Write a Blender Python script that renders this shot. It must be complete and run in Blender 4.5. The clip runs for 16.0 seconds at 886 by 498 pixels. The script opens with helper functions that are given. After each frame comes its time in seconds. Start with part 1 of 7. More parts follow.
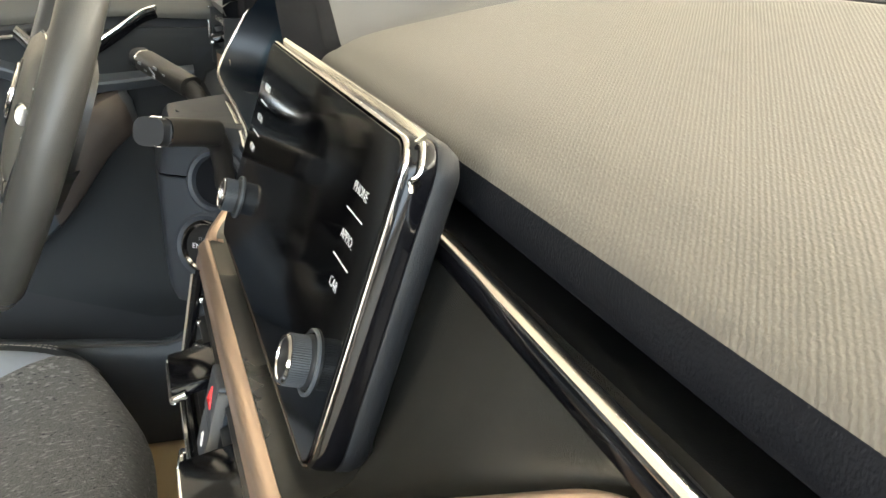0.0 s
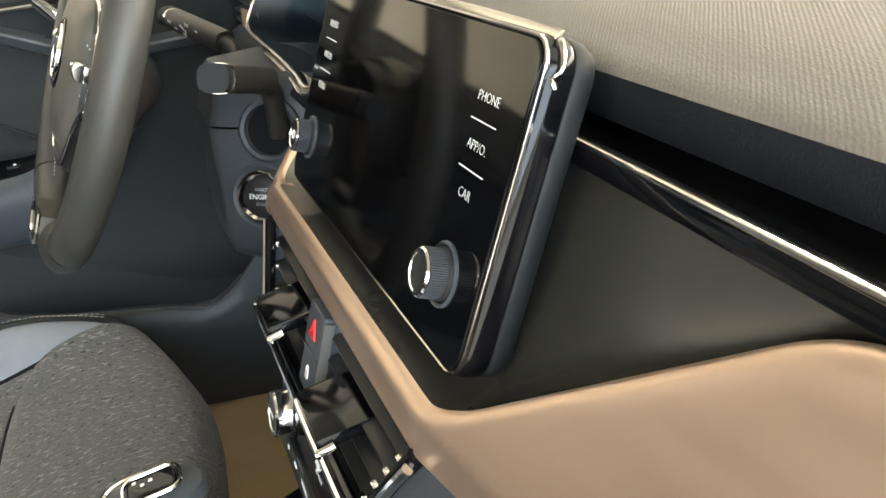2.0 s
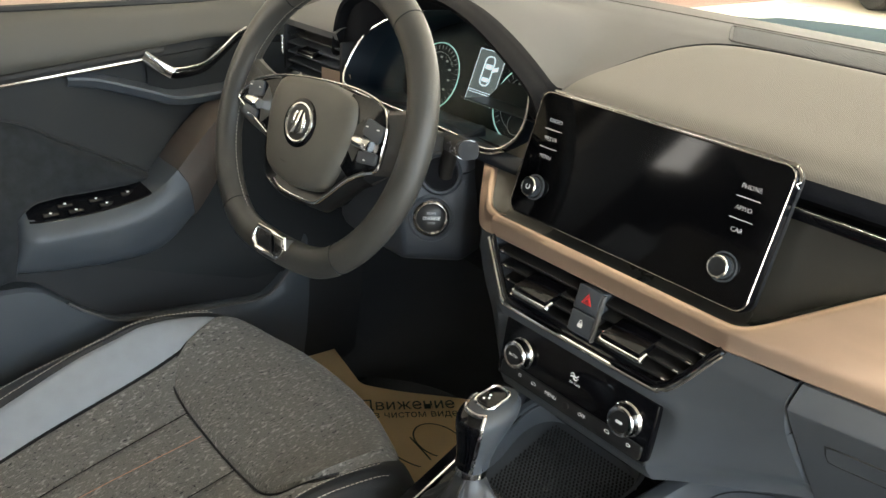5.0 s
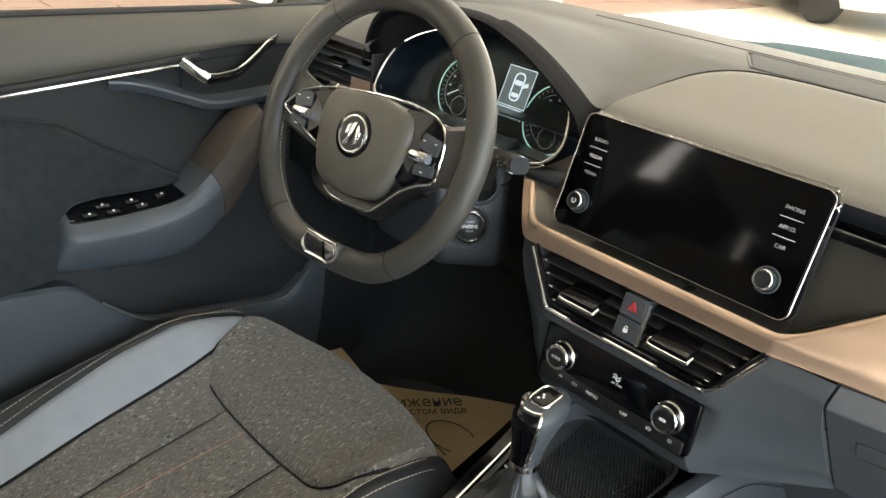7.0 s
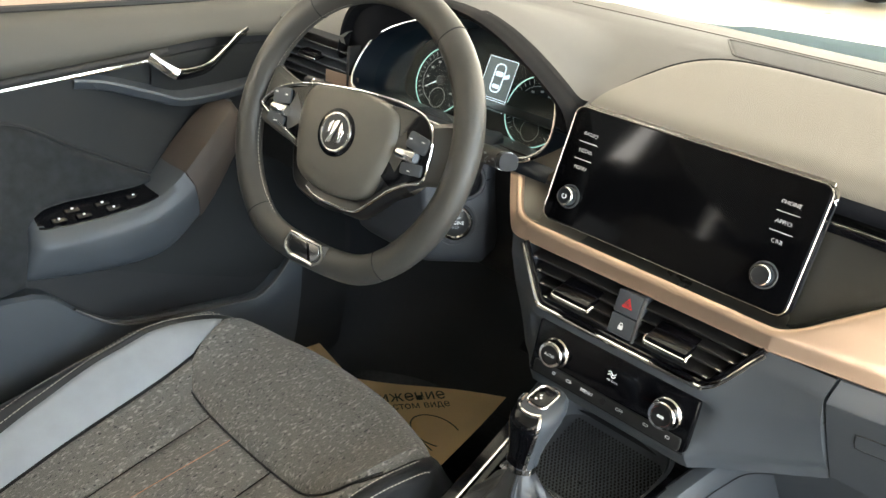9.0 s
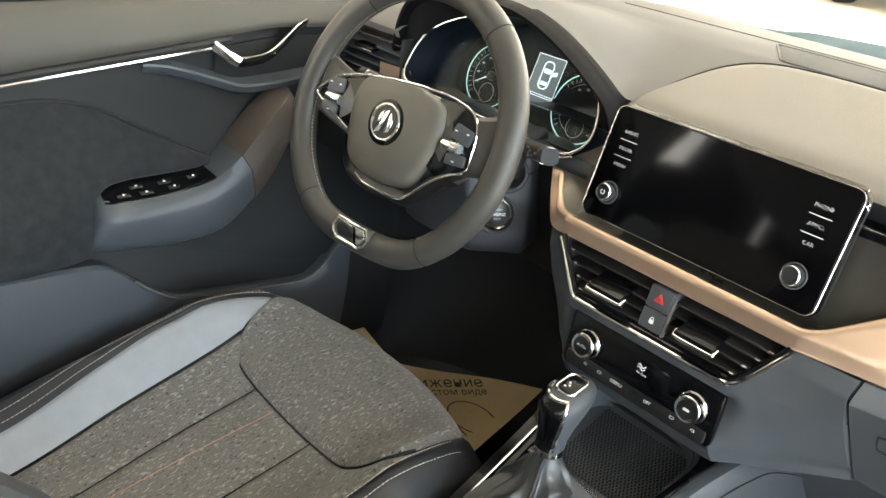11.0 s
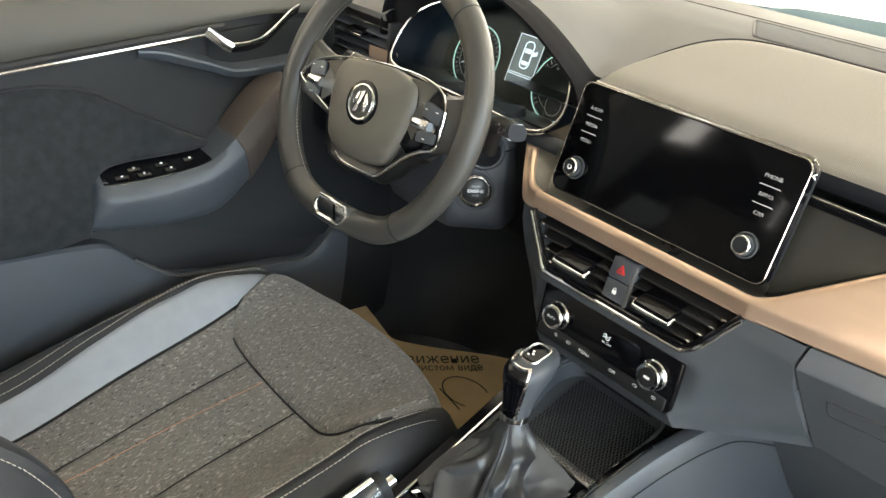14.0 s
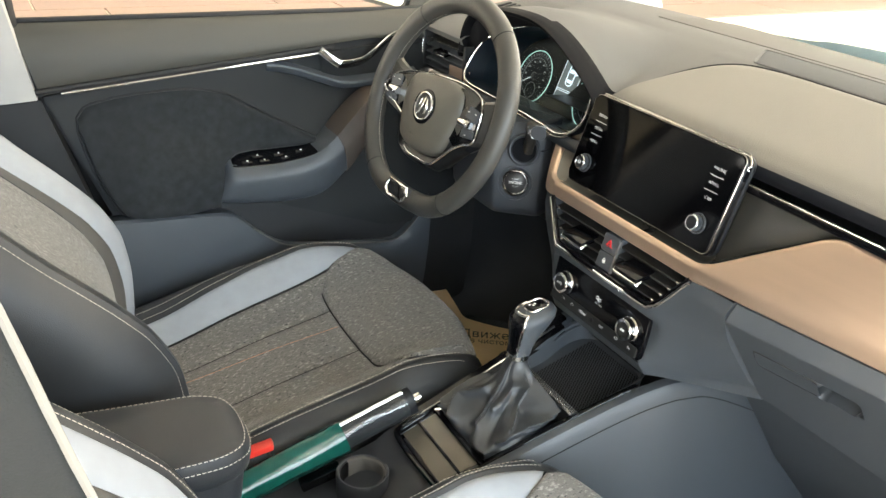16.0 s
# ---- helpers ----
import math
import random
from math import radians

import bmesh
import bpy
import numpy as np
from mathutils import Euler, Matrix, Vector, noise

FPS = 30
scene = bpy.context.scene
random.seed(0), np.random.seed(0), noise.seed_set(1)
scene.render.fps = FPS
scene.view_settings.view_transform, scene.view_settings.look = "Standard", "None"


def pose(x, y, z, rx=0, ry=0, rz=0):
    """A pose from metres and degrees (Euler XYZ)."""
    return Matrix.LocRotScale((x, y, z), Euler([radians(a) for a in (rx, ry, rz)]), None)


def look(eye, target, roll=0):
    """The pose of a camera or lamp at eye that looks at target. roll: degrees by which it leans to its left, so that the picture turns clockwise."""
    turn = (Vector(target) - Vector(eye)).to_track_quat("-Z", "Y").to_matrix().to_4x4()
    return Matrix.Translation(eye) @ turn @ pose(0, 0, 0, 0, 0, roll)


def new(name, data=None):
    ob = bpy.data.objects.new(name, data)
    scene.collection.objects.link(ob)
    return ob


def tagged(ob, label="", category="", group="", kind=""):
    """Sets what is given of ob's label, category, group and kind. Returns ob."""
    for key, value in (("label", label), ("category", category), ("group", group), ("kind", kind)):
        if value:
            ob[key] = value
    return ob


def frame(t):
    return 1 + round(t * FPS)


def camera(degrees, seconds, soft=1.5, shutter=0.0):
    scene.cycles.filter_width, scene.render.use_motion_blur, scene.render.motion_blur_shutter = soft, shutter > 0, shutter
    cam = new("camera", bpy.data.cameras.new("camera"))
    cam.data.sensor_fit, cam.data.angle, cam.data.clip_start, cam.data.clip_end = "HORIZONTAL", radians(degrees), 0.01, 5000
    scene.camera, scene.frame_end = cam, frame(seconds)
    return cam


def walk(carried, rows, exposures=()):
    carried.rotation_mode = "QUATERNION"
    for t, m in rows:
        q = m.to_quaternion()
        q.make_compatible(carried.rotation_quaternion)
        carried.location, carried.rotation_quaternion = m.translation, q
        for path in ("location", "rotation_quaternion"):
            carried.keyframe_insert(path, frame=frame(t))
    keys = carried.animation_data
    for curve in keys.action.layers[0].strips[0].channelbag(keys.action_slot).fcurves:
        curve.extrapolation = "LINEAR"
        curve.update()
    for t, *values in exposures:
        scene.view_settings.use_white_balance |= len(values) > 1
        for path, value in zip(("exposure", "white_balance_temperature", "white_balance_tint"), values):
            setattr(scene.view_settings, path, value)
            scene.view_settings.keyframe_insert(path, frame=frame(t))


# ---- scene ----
cam = camera(55.4, 16.0, soft=1.5)
METRES, EYE, TILT, LEAN, TURN = 1.32, 1.09, -20.25, -1.87, 70.42
ROWS = [
    (0.0, 0.0, 0.0, 0.0, 0.0, 0.0, -0.0),
    (0.5, 0.0004, 0.0037, -0.0026, 2.28, -0.0, -0.28),
    (1.0, -0.0049, 0.0001, -0.0119, 3.41, -0.13, 0.03),
    (1.5, -0.0154, -0.0031, -0.0185, 3.43, -0.47, 1.38),
    (2.0, -0.0413, -0.0029, -0.0147, -0.49, -2.64, 3.94),
    (2.5, -0.0961, -0.0273, -0.0025, -4.58, -3.74, 5.92),
    (3.0, -0.1815, -0.0747, 0.0189, -10.69, -4.45, 6.64),
    (3.5, -0.2596, -0.1157, 0.0326, -14.1, -4.84, 6.81),
    (6.0, -0.4428, -0.2494, 0.0537, -21.68, -6.34, 4.5),
    (6.5, -0.4723, -0.2383, 0.0606, -22.77, -6.46, 4.44),
    (7.0, -0.4941, -0.2205, 0.0744, -23.01, -6.44, 4.0),
    (7.5, -0.5051, -0.1993, 0.0803, -24.59, -6.66, 4.14),
    (8.0, -0.508, -0.1915, 0.0889, -26.15, -7.91, 5.2),
    (10.5, -0.5134, -0.2127, 0.09, -24.22, -8.24, 3.47),
    (11.0, -0.5119, -0.2256, 0.0889, -22.05, -8.11, 3.12),
    (11.5, -0.5033, -0.2326, 0.0866, -20.61, -8.06, 3.12),
    (12.0, -0.495, -0.239, 0.0857, -20.08, -8.18, 3.21),
    (12.5, -0.4887, -0.2411, 0.084, -19.71, -8.66, 3.42),
    (13.0, -0.4824, -0.2487, 0.0875, -19.55, -8.82, 4.05),
    (13.5, -0.4787, -0.2531, 0.0832, -19.59, -8.92, 4.27),
    (14.0, -0.465, -0.2734, 0.0768, -19.4, -8.76, 3.88),
    (14.5, -0.4417, -0.32, 0.068, -16.87, -6.68, 2.88),
    (15.0, -0.4256, -0.3896, 0.0561, -13.06, -5.96, 2.5),
    (15.5, -0.4111, -0.4622, 0.0393, -11.2, -5.96, 1.88),
    (16.0, -0.4061, -0.5056, 0.0329, -8.97, -6.06, 1.46),
]
walk(cam, [(t, pose(0.417, 0, EYE, TILT, LEAN, TURN) @ pose(METRES * x, METRES * y, METRES * z, 90 + pitch, roll, yaw)) for t, x, y, z, yaw, pitch, roll in ROWS],
     exposures=[(0.0, 0.15), (1.5, 0.1), (2.0, 0.05), (3.5, -0.12), (6.0, -0.36), (7.0, -0.24), (7.5, -0.08), (8.2, 0.12), (11.0, 0.24), (12.5, 0.45), (13.0, 0.32), (13.5, 0.17), (14.0, 0.14), (14.5, -0.08), (15.0, -0.12), (16.0, 0.1)])

# ---- light ----
world = bpy.data.worlds.new("world")
scene.world = world
world.use_nodes = True
wn = world.node_tree
sky = wn.nodes.new("ShaderNodeTexSky")
sky.sky_type, sky.sun_disc = "NISHITA", False
sky.sun_elevation, sky.sun_rotation = radians(32), radians(20)
wn.links.new(sky.outputs[0], wn.nodes["Background"].inputs[0])
wn.nodes["Background"].inputs[1].default_value = 0.1


def area(name, eye, target, sx, sy, watts, colour):
    lamp = bpy.data.lights.new(name, "AREA")
    lamp.shape, lamp.size, lamp.size_y, lamp.energy, lamp.color = "RECTANGLE", sx, sy, watts, colour
    ob = new(name, lamp)
    ob.matrix_world = look(eye, target)
    return ob


# Daylight through the glazing of the hall: ahead of the car and on the open-door side.
area("window_light_front", (1.0, 8.6, 2.4), (0.0, 0.0, 1.2), 13.0, 3.6, 1800.0, (1.0, 0.915, 0.79))
area("window_light_side", (7.2, 0.0, 2.5), (0.0, 0.0, 0.9), 10.0, 3.8, 1250.0, (0.74, 0.88, 1.0))


area("window_light_rear", (0.5, -9.5, 2.4), (0.2, 0.0, 1.0), 17.0, 3.4, 2700.0, (1.0, 0.97, 0.91))


# ---- materials ----
def mat(name, colour, rough=0.5, metal=0.0, grain=None, bump=0.0, vary=0.0, scale=40.0, coat=0.0, spec=0.5, emit=None, stretch=(1, 1, 1), detail=6.0, sheen=0.0):
    """A Principled surface with variation at two scales: slow stains (vary) and fine relief (grain size in 1/m, bump strength)."""
    m = bpy.data.materials.new(name)
    m.use_nodes = True
    nt = m.node_tree
    b = nt.nodes["Principled BSDF"]
    b.inputs["Base Color"].default_value = (*colour, 1)
    b.inputs["Roughness"].default_value = rough
    b.inputs["Metallic"].default_value = metal
    b.inputs["Coat Weight"].default_value = coat
    b.inputs["Coat Roughness"].default_value = 0.05
    b.inputs["Specular IOR Level"].default_value = spec
    b.inputs["Sheen Weight"].default_value = sheen
    tc = nt.nodes.new("ShaderNodeTexCoord")
    mp = nt.nodes.new("ShaderNodeMapping")
    mp.inputs["Scale"].default_value = stretch
    nt.links.new(tc.outputs["Object"], mp.inputs[0])
    if vary:
        n = nt.nodes.new("ShaderNodeTexNoise")
        n.inputs["Scale"].default_value, n.inputs["Detail"].default_value = scale, detail
        nt.links.new(mp.outputs[0], n.inputs["Vector"])
        mr = nt.nodes.new("ShaderNodeMapRange")
        mr.inputs["From Min"].default_value, mr.inputs["From Max"].default_value = 0.3, 0.7
        mr.inputs["To Min"].default_value, mr.inputs["To Max"].default_value = 1 - vary, 1 + vary
        nt.links.new(n.outputs[0], mr.inputs[0])
        hs = nt.nodes.new("ShaderNodeHueSaturation")
        hs.inputs["Color"].default_value = (*colour, 1)
        nt.links.new(mr.outputs[0], hs.inputs["Value"])
        nt.links.new(hs.outputs[0], b.inputs["Base Color"])
        r2 = nt.nodes.new("ShaderNodeMapRange")
        r2.inputs["To Min"].default_value, r2.inputs["To Max"].default_value = max(0.02, rough - 0.08), min(1, rough + 0.08)
        nt.links.new(n.outputs[0], r2.inputs[0])
        nt.links.new(r2.outputs[0], b.inputs["Roughness"])
    if grain:
        g = nt.nodes.new("ShaderNodeTexNoise")
        g.inputs["Scale"].default_value, g.inputs["Detail"].default_value = grain, 3.0
        nt.links.new(mp.outputs[0], g.inputs["Vector"])
        bp = nt.nodes.new("ShaderNodeBump")
        bp.inputs["Strength"].default_value, bp.inputs["Distance"].default_value = bump, 0.0006
        nt.links.new(g.outputs[0], bp.inputs["Height"])
        nt.links.new(bp.outputs[0], b.inputs["Normal"])
    if emit:
        b.inputs["Emission Color"].default_value = (*emit[0], 1)
        b.inputs["Emission Strength"].default_value = emit[1]
    return m


M_PLASTIC = mat("dark_plastic", (0.013, 0.014, 0.016), 0.55, spec=0.30, grain=1500, bump=0.25, vary=0.10, scale=9)
M_PANEL = mat("grey_blue_plastic", (0.054, 0.061, 0.070), 0.44, grain=1800, bump=0.22, vary=0.08, scale=7)
M_DASH = mat("smooth_dash_plastic", (0.105, 0.103, 0.100), 0.66, spec=0.18, grain=1300, bump=0.30, vary=0.06, scale=6)
def grooved(name, colour, rough, period):
    """Soft skin with fine, slightly broken slanting grooves."""
    m = mat(name, colour, rough, spec=0.3)
    nt = m.node_tree
    b = nt.nodes["Principled BSDF"]
    tc, wave, nz = nt.nodes.new("ShaderNodeTexCoord"), nt.nodes.new("ShaderNodeTexWave"), nt.nodes.new("ShaderNodeTexNoise")
    mp = nt.nodes.new("ShaderNodeMapping")
    mp.inputs["Rotation"].default_value = (0, 0, radians(-53))
    nt.links.new(tc.outputs["Object"], mp.inputs[0])
    wave.bands_direction = "X"
    wave.inputs["Scale"].default_value = 2 * math.pi / 20 / period
    wave.inputs["Distortion"].default_value, wave.inputs["Detail"].default_value = 3.0, 3.0
    wave.inputs["Detail Scale"].default_value = 3.0
    nz.inputs["Scale"].default_value, nz.inputs["Detail"].default_value = 500.0, 2.0
    nt.links.new(mp.outputs[0], wave.inputs["Vector"])
    nt.links.new(mp.outputs[0], nz.inputs["Vector"])
    mx = nt.nodes.new("ShaderNodeMath")
    mx.operation = "MULTIPLY"
    nt.links.new(wave.outputs["Fac"], mx.inputs[0])
    nt.links.new(nz.outputs[0], mx.inputs[1])
    mr = nt.nodes.new("ShaderNodeMapRange")
    mr.inputs["To Min"].default_value, mr.inputs["To Max"].default_value = 0.92, 1.17
    nt.links.new(mx.outputs[0], mr.inputs[0])
    hs = nt.nodes.new("ShaderNodeHueSaturation")
    hs.inputs["Color"].default_value = (*colour, 1)
    nt.links.new(mr.outputs[0], hs.inputs["Value"])
    nt.links.new(hs.outputs[0], b.inputs["Base Color"])
    bp = nt.nodes.new("ShaderNodeBump")
    bp.inputs["Strength"].default_value, bp.inputs["Distance"].default_value = 0.4, 0.0006
    nt.links.new(mx.outputs[0], bp.inputs["Height"])
    nt.links.new(bp.outputs[0], b.inputs["Normal"])
    return m


M_PAD = grooved("grooved_dash_skin", (0.150, 0.139, 0.119), 0.60, 0.0016)
# Pad skin darkened to hold the shade on the pad's front face.
M_PADSHADE = mat("shaded_pad_edge", (0.009, 0.010, 0.013), 0.65, spec=0.15, grain=1100, bump=0.6, vary=0.12, scale=500, detail=2.0, stretch=(1.0, 0.6, 0.6))
M_CARD = mat("dark_door_card", (0.014, 0.015, 0.0155), 0.62, spec=0.28, grain=1500, bump=0.25, vary=0.10, scale=9)
M_DOORTOP = mat("soft_door_trim", (0.056, 0.053, 0.044), 0.6, grain=1300, bump=0.3, vary=0.06, scale=6)
M_NICHE = mat("satin_black_plastic", (0.014, 0.014, 0.014), 0.34, grain=1500, bump=0.12, vary=0.08, scale=8)
M_BLACK = mat("matt_black", (0.010, 0.010, 0.011), 0.7, grain=900, bump=0.2, vary=0.1, scale=20)
M_PIANO = mat("piano_black", (0.004, 0.004, 0.005), 0.10, spec=0.35)
M_GLASS_BLACK = mat("black_display_glass", (0.002, 0.002, 0.0025), 0.07, spec=0.20)
M_CHROME = mat("chrome", (0.88, 0.87, 0.85), 0.10, metal=1.0)
M_SATIN = mat("satin_chrome", (0.75, 0.74, 0.72), 0.26, metal=1.0)
M_COPPER = mat("brushed_copper", (0.65, 0.476, 0.354), 0.35, metal=0.85, grain=700, bump=0.05, vary=0.02, scale=60, stretch=(0.10, 1.0, 2.0))
M_TRAY = mat("satin_taupe_tray", (0.100, 0.088, 0.068), 0.24, grain=1200, bump=0.2, vary=0.08, scale=12)
M_STRIP = mat("grey_screen_strip", (0.080, 0.077, 0.072), 0.62, spec=0.2, grain=1300, bump=0.3, vary=0.06, scale=6)
M_WEBEDGE = mat("pale_woven_edge", (0.20, 0.19, 0.17), 0.8, grain=700, bump=0.5)
M_LIP = mat("matt_black_lip", (0.006, 0.006, 0.007), 0.80, spec=0.12, grain=900, bump=0.2, vary=0.1, scale=20)
M_GRAB = mat("brown_grey_skin", (0.060, 0.046, 0.038), 0.62, grain=900, bump=0.4, vary=0.10, scale=40)
M_SHROUD = mat("grey_shroud_plastic", (0.034, 0.037, 0.043), 0.50, grain=1500, bump=0.22, vary=0.08, scale=8)
M_BOOT = mat("boot_leather", (0.036, 0.039, 0.043), 0.40, spec=0.55, grain=800, bump=0.15, vary=0.12, scale=30)
# Paler copy of the niche plastic: the light on its left end as colour.
M_LITNICHE = mat("lit_satin_niche", (0.150, 0.134, 0.104), 0.34, grain=1500, bump=0.12, vary=0.05, scale=8)
M_BRIGHT = mat("soft_chrome", (0.56, 0.54, 0.50), 0.16, metal=1.0)
M_WALLNICHE = mat("satin_dark_niche", (0.032, 0.031, 0.027), 0.27, spec=0.6, grain=1500, bump=0.12, vary=0.05, scale=8)
M_LEATHER = mat("black_leather", (0.026, 0.028, 0.031), 0.44, spec=0.38, grain=700, bump=0.45, vary=0.12, scale=15)
M_STALK = mat("brown_black_stalk", (0.026, 0.022, 0.018), 0.45, grain=1200, bump=0.2, vary=0.08, scale=20)
M_HUB = mat("hub_skin", (0.112, 0.102, 0.083), 0.46, grain=1100, bump=0.35, vary=0.08, scale=30)
M_RIM = mat("wheel_leather", (0.052, 0.049, 0.043), 0.42, grain=1100, bump=0.35, vary=0.08, scale=30)
M_WHITE = mat("white_print", (0.80, 0.80, 0.80), 0.6, emit=((1, 1, 1), 0.10))
M_GREYPRINT = mat("grey_print", (0.35, 0.36, 0.38), 0.6)
M_STITCH = mat("cream_thread", (0.50, 0.46, 0.40), 0.8, grain=900, bump=0.5)
M_RED = mat("red_plastic", (0.62, 0.035, 0.022), 0.35, coat=0.2)
M_REDPRINT = mat("red_print", (0.70, 0.03, 0.03), 0.5, emit=((0.9, 0.05, 0.05), 0.15))
M_INLAY = mat("pale_blue_grey_inlay", (0.28, 0.30, 0.33), 0.78, grain=1600, bump=0.3, vary=0.05, scale=40)
def melange(name):
    """Woven charcoal cloth with short pale flecks along the weave."""
    m = mat(name, (0.06, 0.058, 0.056), 0.92, grain=430, bump=1.6, sheen=0.2)
    nt = m.node_tree
    b = nt.nodes["Principled BSDF"]
    tc = nt.nodes.new("ShaderNodeTexCoord")
    fac = []
    for sx, sy, sc, turn, det in ((1.0, 0.36, 350, 0.45, 1.5), (1.0, 0.40, 400, -0.25, 1.5), (1.0, 1.0, 900, 0.0, 2.0)):
        mp = nt.nodes.new("ShaderNodeMapping")
        mp.inputs["Scale"].default_value = (sx, sy, 0.6)
        mp.inputs["Rotation"].default_value = (0, 0, turn)
        nz = nt.nodes.new("ShaderNodeTexNoise")
        nz.inputs["Scale"].default_value, nz.inputs["Detail"].default_value = sc, det
        nt.links.new(tc.outputs["Object"], mp.inputs[0])
        nt.links.new(mp.outputs[0], nz.inputs["Vector"])
        fac.append(nz.outputs[0])
    base = nt.nodes.new("ShaderNodeValToRGB")
    e = base.color_ramp.elements
    e[0].position, e[0].color = 0.30, (0.094, 0.089, 0.081, 1)
    e[1].position, e[1].color = 0.70, (0.166, 0.158, 0.145, 1)
    nt.links.new(fac[2], base.inputs[0])
    last = base.outputs[0]
    for src, lo, hi, col in ((fac[1], 0.37, 0.31, (0.030, 0.030, 0.030, 1)), (fac[0], 0.565, 0.70, (0.28, 0.268, 0.25, 1))):
        mr = nt.nodes.new("ShaderNodeMapRange")
        mr.inputs["From Min"].default_value, mr.inputs["From Max"].default_value = lo, hi
        nt.links.new(src, mr.inputs[0])
        mx = nt.nodes.new("ShaderNodeMixRGB")
        mx.inputs[2].default_value = col
        nt.links.new(mr.outputs[0], mx.inputs[0])
        nt.links.new(last, mx.inputs[1])
        last = mx.outputs[0]
    nt.links.new(last, b.inputs["Base Color"])
    return m


M_FABRIC = melange("charcoal_melange_fabric")
M_INSERT = mat("dark_cloth_insert", (0.017, 0.019, 0.021), 0.80, spec=0.2, grain=900, bump=0.8, vary=0.30, scale=60, sheen=0.10)
M_FOOT = mat("grey_footwell_carpet", (0.030, 0.034, 0.038), 0.95, grain=500, bump=1.0, vary=0.3, scale=80)
M_CARPET = mat("black_carpet", (0.013, 0.015, 0.018), 0.98, spec=0.2, grain=600, bump=1.0, vary=0.35, scale=120)
M_PAPER = mat("brown_kraft_paper", (0.72, 0.52, 0.29), 0.8, grain=60, bump=0.5, vary=0.08, scale=9)
M_INK = mat("dark_ink", (0.035, 0.045, 0.03), 0.7)
M_RUBBER = mat("ribbed_rubber", (0.010, 0.010, 0.011), 0.75, spec=0.3, grain=500, bump=0.3, vary=0.1, scale=30)
M_HEADLINER = mat("headliner_cloth", (0.72, 0.70, 0.66), 0.95, grain=900, bump=0.4, vary=0.05, scale=20)
M_PILLAR = mat("pale_pillar_trim", (0.42, 0.41, 0.39), 0.7, grain=900, bump=0.3, vary=0.05, scale=12)
M_WEB = mat("grey_webbing", (0.022, 0.023, 0.023), 0.75, spec=0.2, grain=700, bump=0.6)
M_FRIT = mat("blue_grey_glass_edge", (0.44, 0.57, 0.61), 0.35)
M_BODY = mat("silver_body_paint", (0.45, 0.46, 0.47), 0.3, metal=0.5, coat=0.6, vary=0.03, scale=3)
M_FILM = mat("green_plastic_film", (0.005, 0.070, 0.055), 0.16, grain=45, bump=0.9, vary=0.18, scale=25, coat=0.5)
M_TEAL = mat("lit_teal_ring", (0.10, 0.25, 0.25), 0.5, emit=((0.58, 0.88, 0.76), 0.75))
M_DIAL = mat("dark_dial_plate", (0.006, 0.009, 0.011), 0.6, spec=0.2)
M_TUNNEL = mat("dark_blue_black_bezel", (0.009, 0.013, 0.019), 0.32, spec=0.45)
M_DARKCHROME = mat("dark_chrome", (0.42, 0.40, 0.38), 0.16, metal=1.0)
M_LCD = mat("lit_lcd_white", (0.5, 0.5, 0.5), 0.5, emit=((0.9, 0.95, 1.0), 1.0))
M_LCDGREY = mat("lit_lcd_grey", (0.06, 0.07, 0.07), 0.4, emit=((0.55, 0.62, 0.60), 0.16))
M_FLOOR = mat("pale_floor_tile", (0.66, 0.60, 0.50), 0.30, vary=0.05, scale=2.0)
M_PLANK = mat("peach_wood_floor", (0.27, 0.175, 0.145), 0.42, vary=0.16, scale=7, stretch=(0.35, 3.5, 1))
M_WALL = mat("cream_wall", (0.76, 0.70, 0.58), 0.85, grain=200, bump=0.2, vary=0.04, scale=3)
M_CEIL = mat("white_ceiling", (0.78, 0.77, 0.74), 0.9, vary=0.03, scale=4)
M_TYRE = mat("tyre_rubber", (0.02, 0.02, 0.02), 0.8, vary=0.1, scale=30)
M_CARPAINT = mat("white_car_paint", (0.78, 0.78, 0.78), 0.25, coat=0.6, vary=0.02, scale=2)
M_LAMP = mat("ceiling_lamp_diffuser", (0.9, 0.9, 0.9), 0.6, emit=((1.0, 0.90, 0.74), 60.0))


def glass(name, colour=(1, 1, 1), gloss=0.06):
    m = bpy.data.materials.new(name)
    m.use_nodes = True
    nt = m.node_tree
    out = nt.nodes["Material Output"]
    nt.nodes.remove(nt.nodes["Principled BSDF"])
    tr, gl, mx = nt.nodes.new("ShaderNodeBsdfTransparent"), nt.nodes.new("ShaderNodeBsdfGlossy"), nt.nodes.new("ShaderNodeMixShader")
    tr.inputs[0].default_value = (*colour, 1)
    gl.inputs["Roughness"].default_value = 0.02
    mx.inputs[0].default_value = gloss
    nt.links.new(tr.outputs[0], mx.inputs[1])
    nt.links.new(gl.outputs[0], mx.inputs[2])
    nt.links.new(mx.outputs[0], out.inputs[0])
    return m


M_GLASS = glass("window_glass", (0.95, 0.98, 0.96), 0.05)
M_CLEAR = glass("clear_film_sleeve", (0.93, 0.95, 0.94), 0.05)
M_LENS = glass("cluster_glass", (0.90, 0.96, 0.98), 0.008)


# ---- mesh helpers ----
ROOT = {}


def thing(name, at, label, category, group="", kind=""):
    ob = new(name)
    ob.location = at
    ob.empty_display_size = 0.05
    ROOT[ob.name] = Vector(at)
    return tagged(ob, label, category, group, kind)


def root_of(ob):
    while ob.parent:
        ob = ob.parent
    return ob


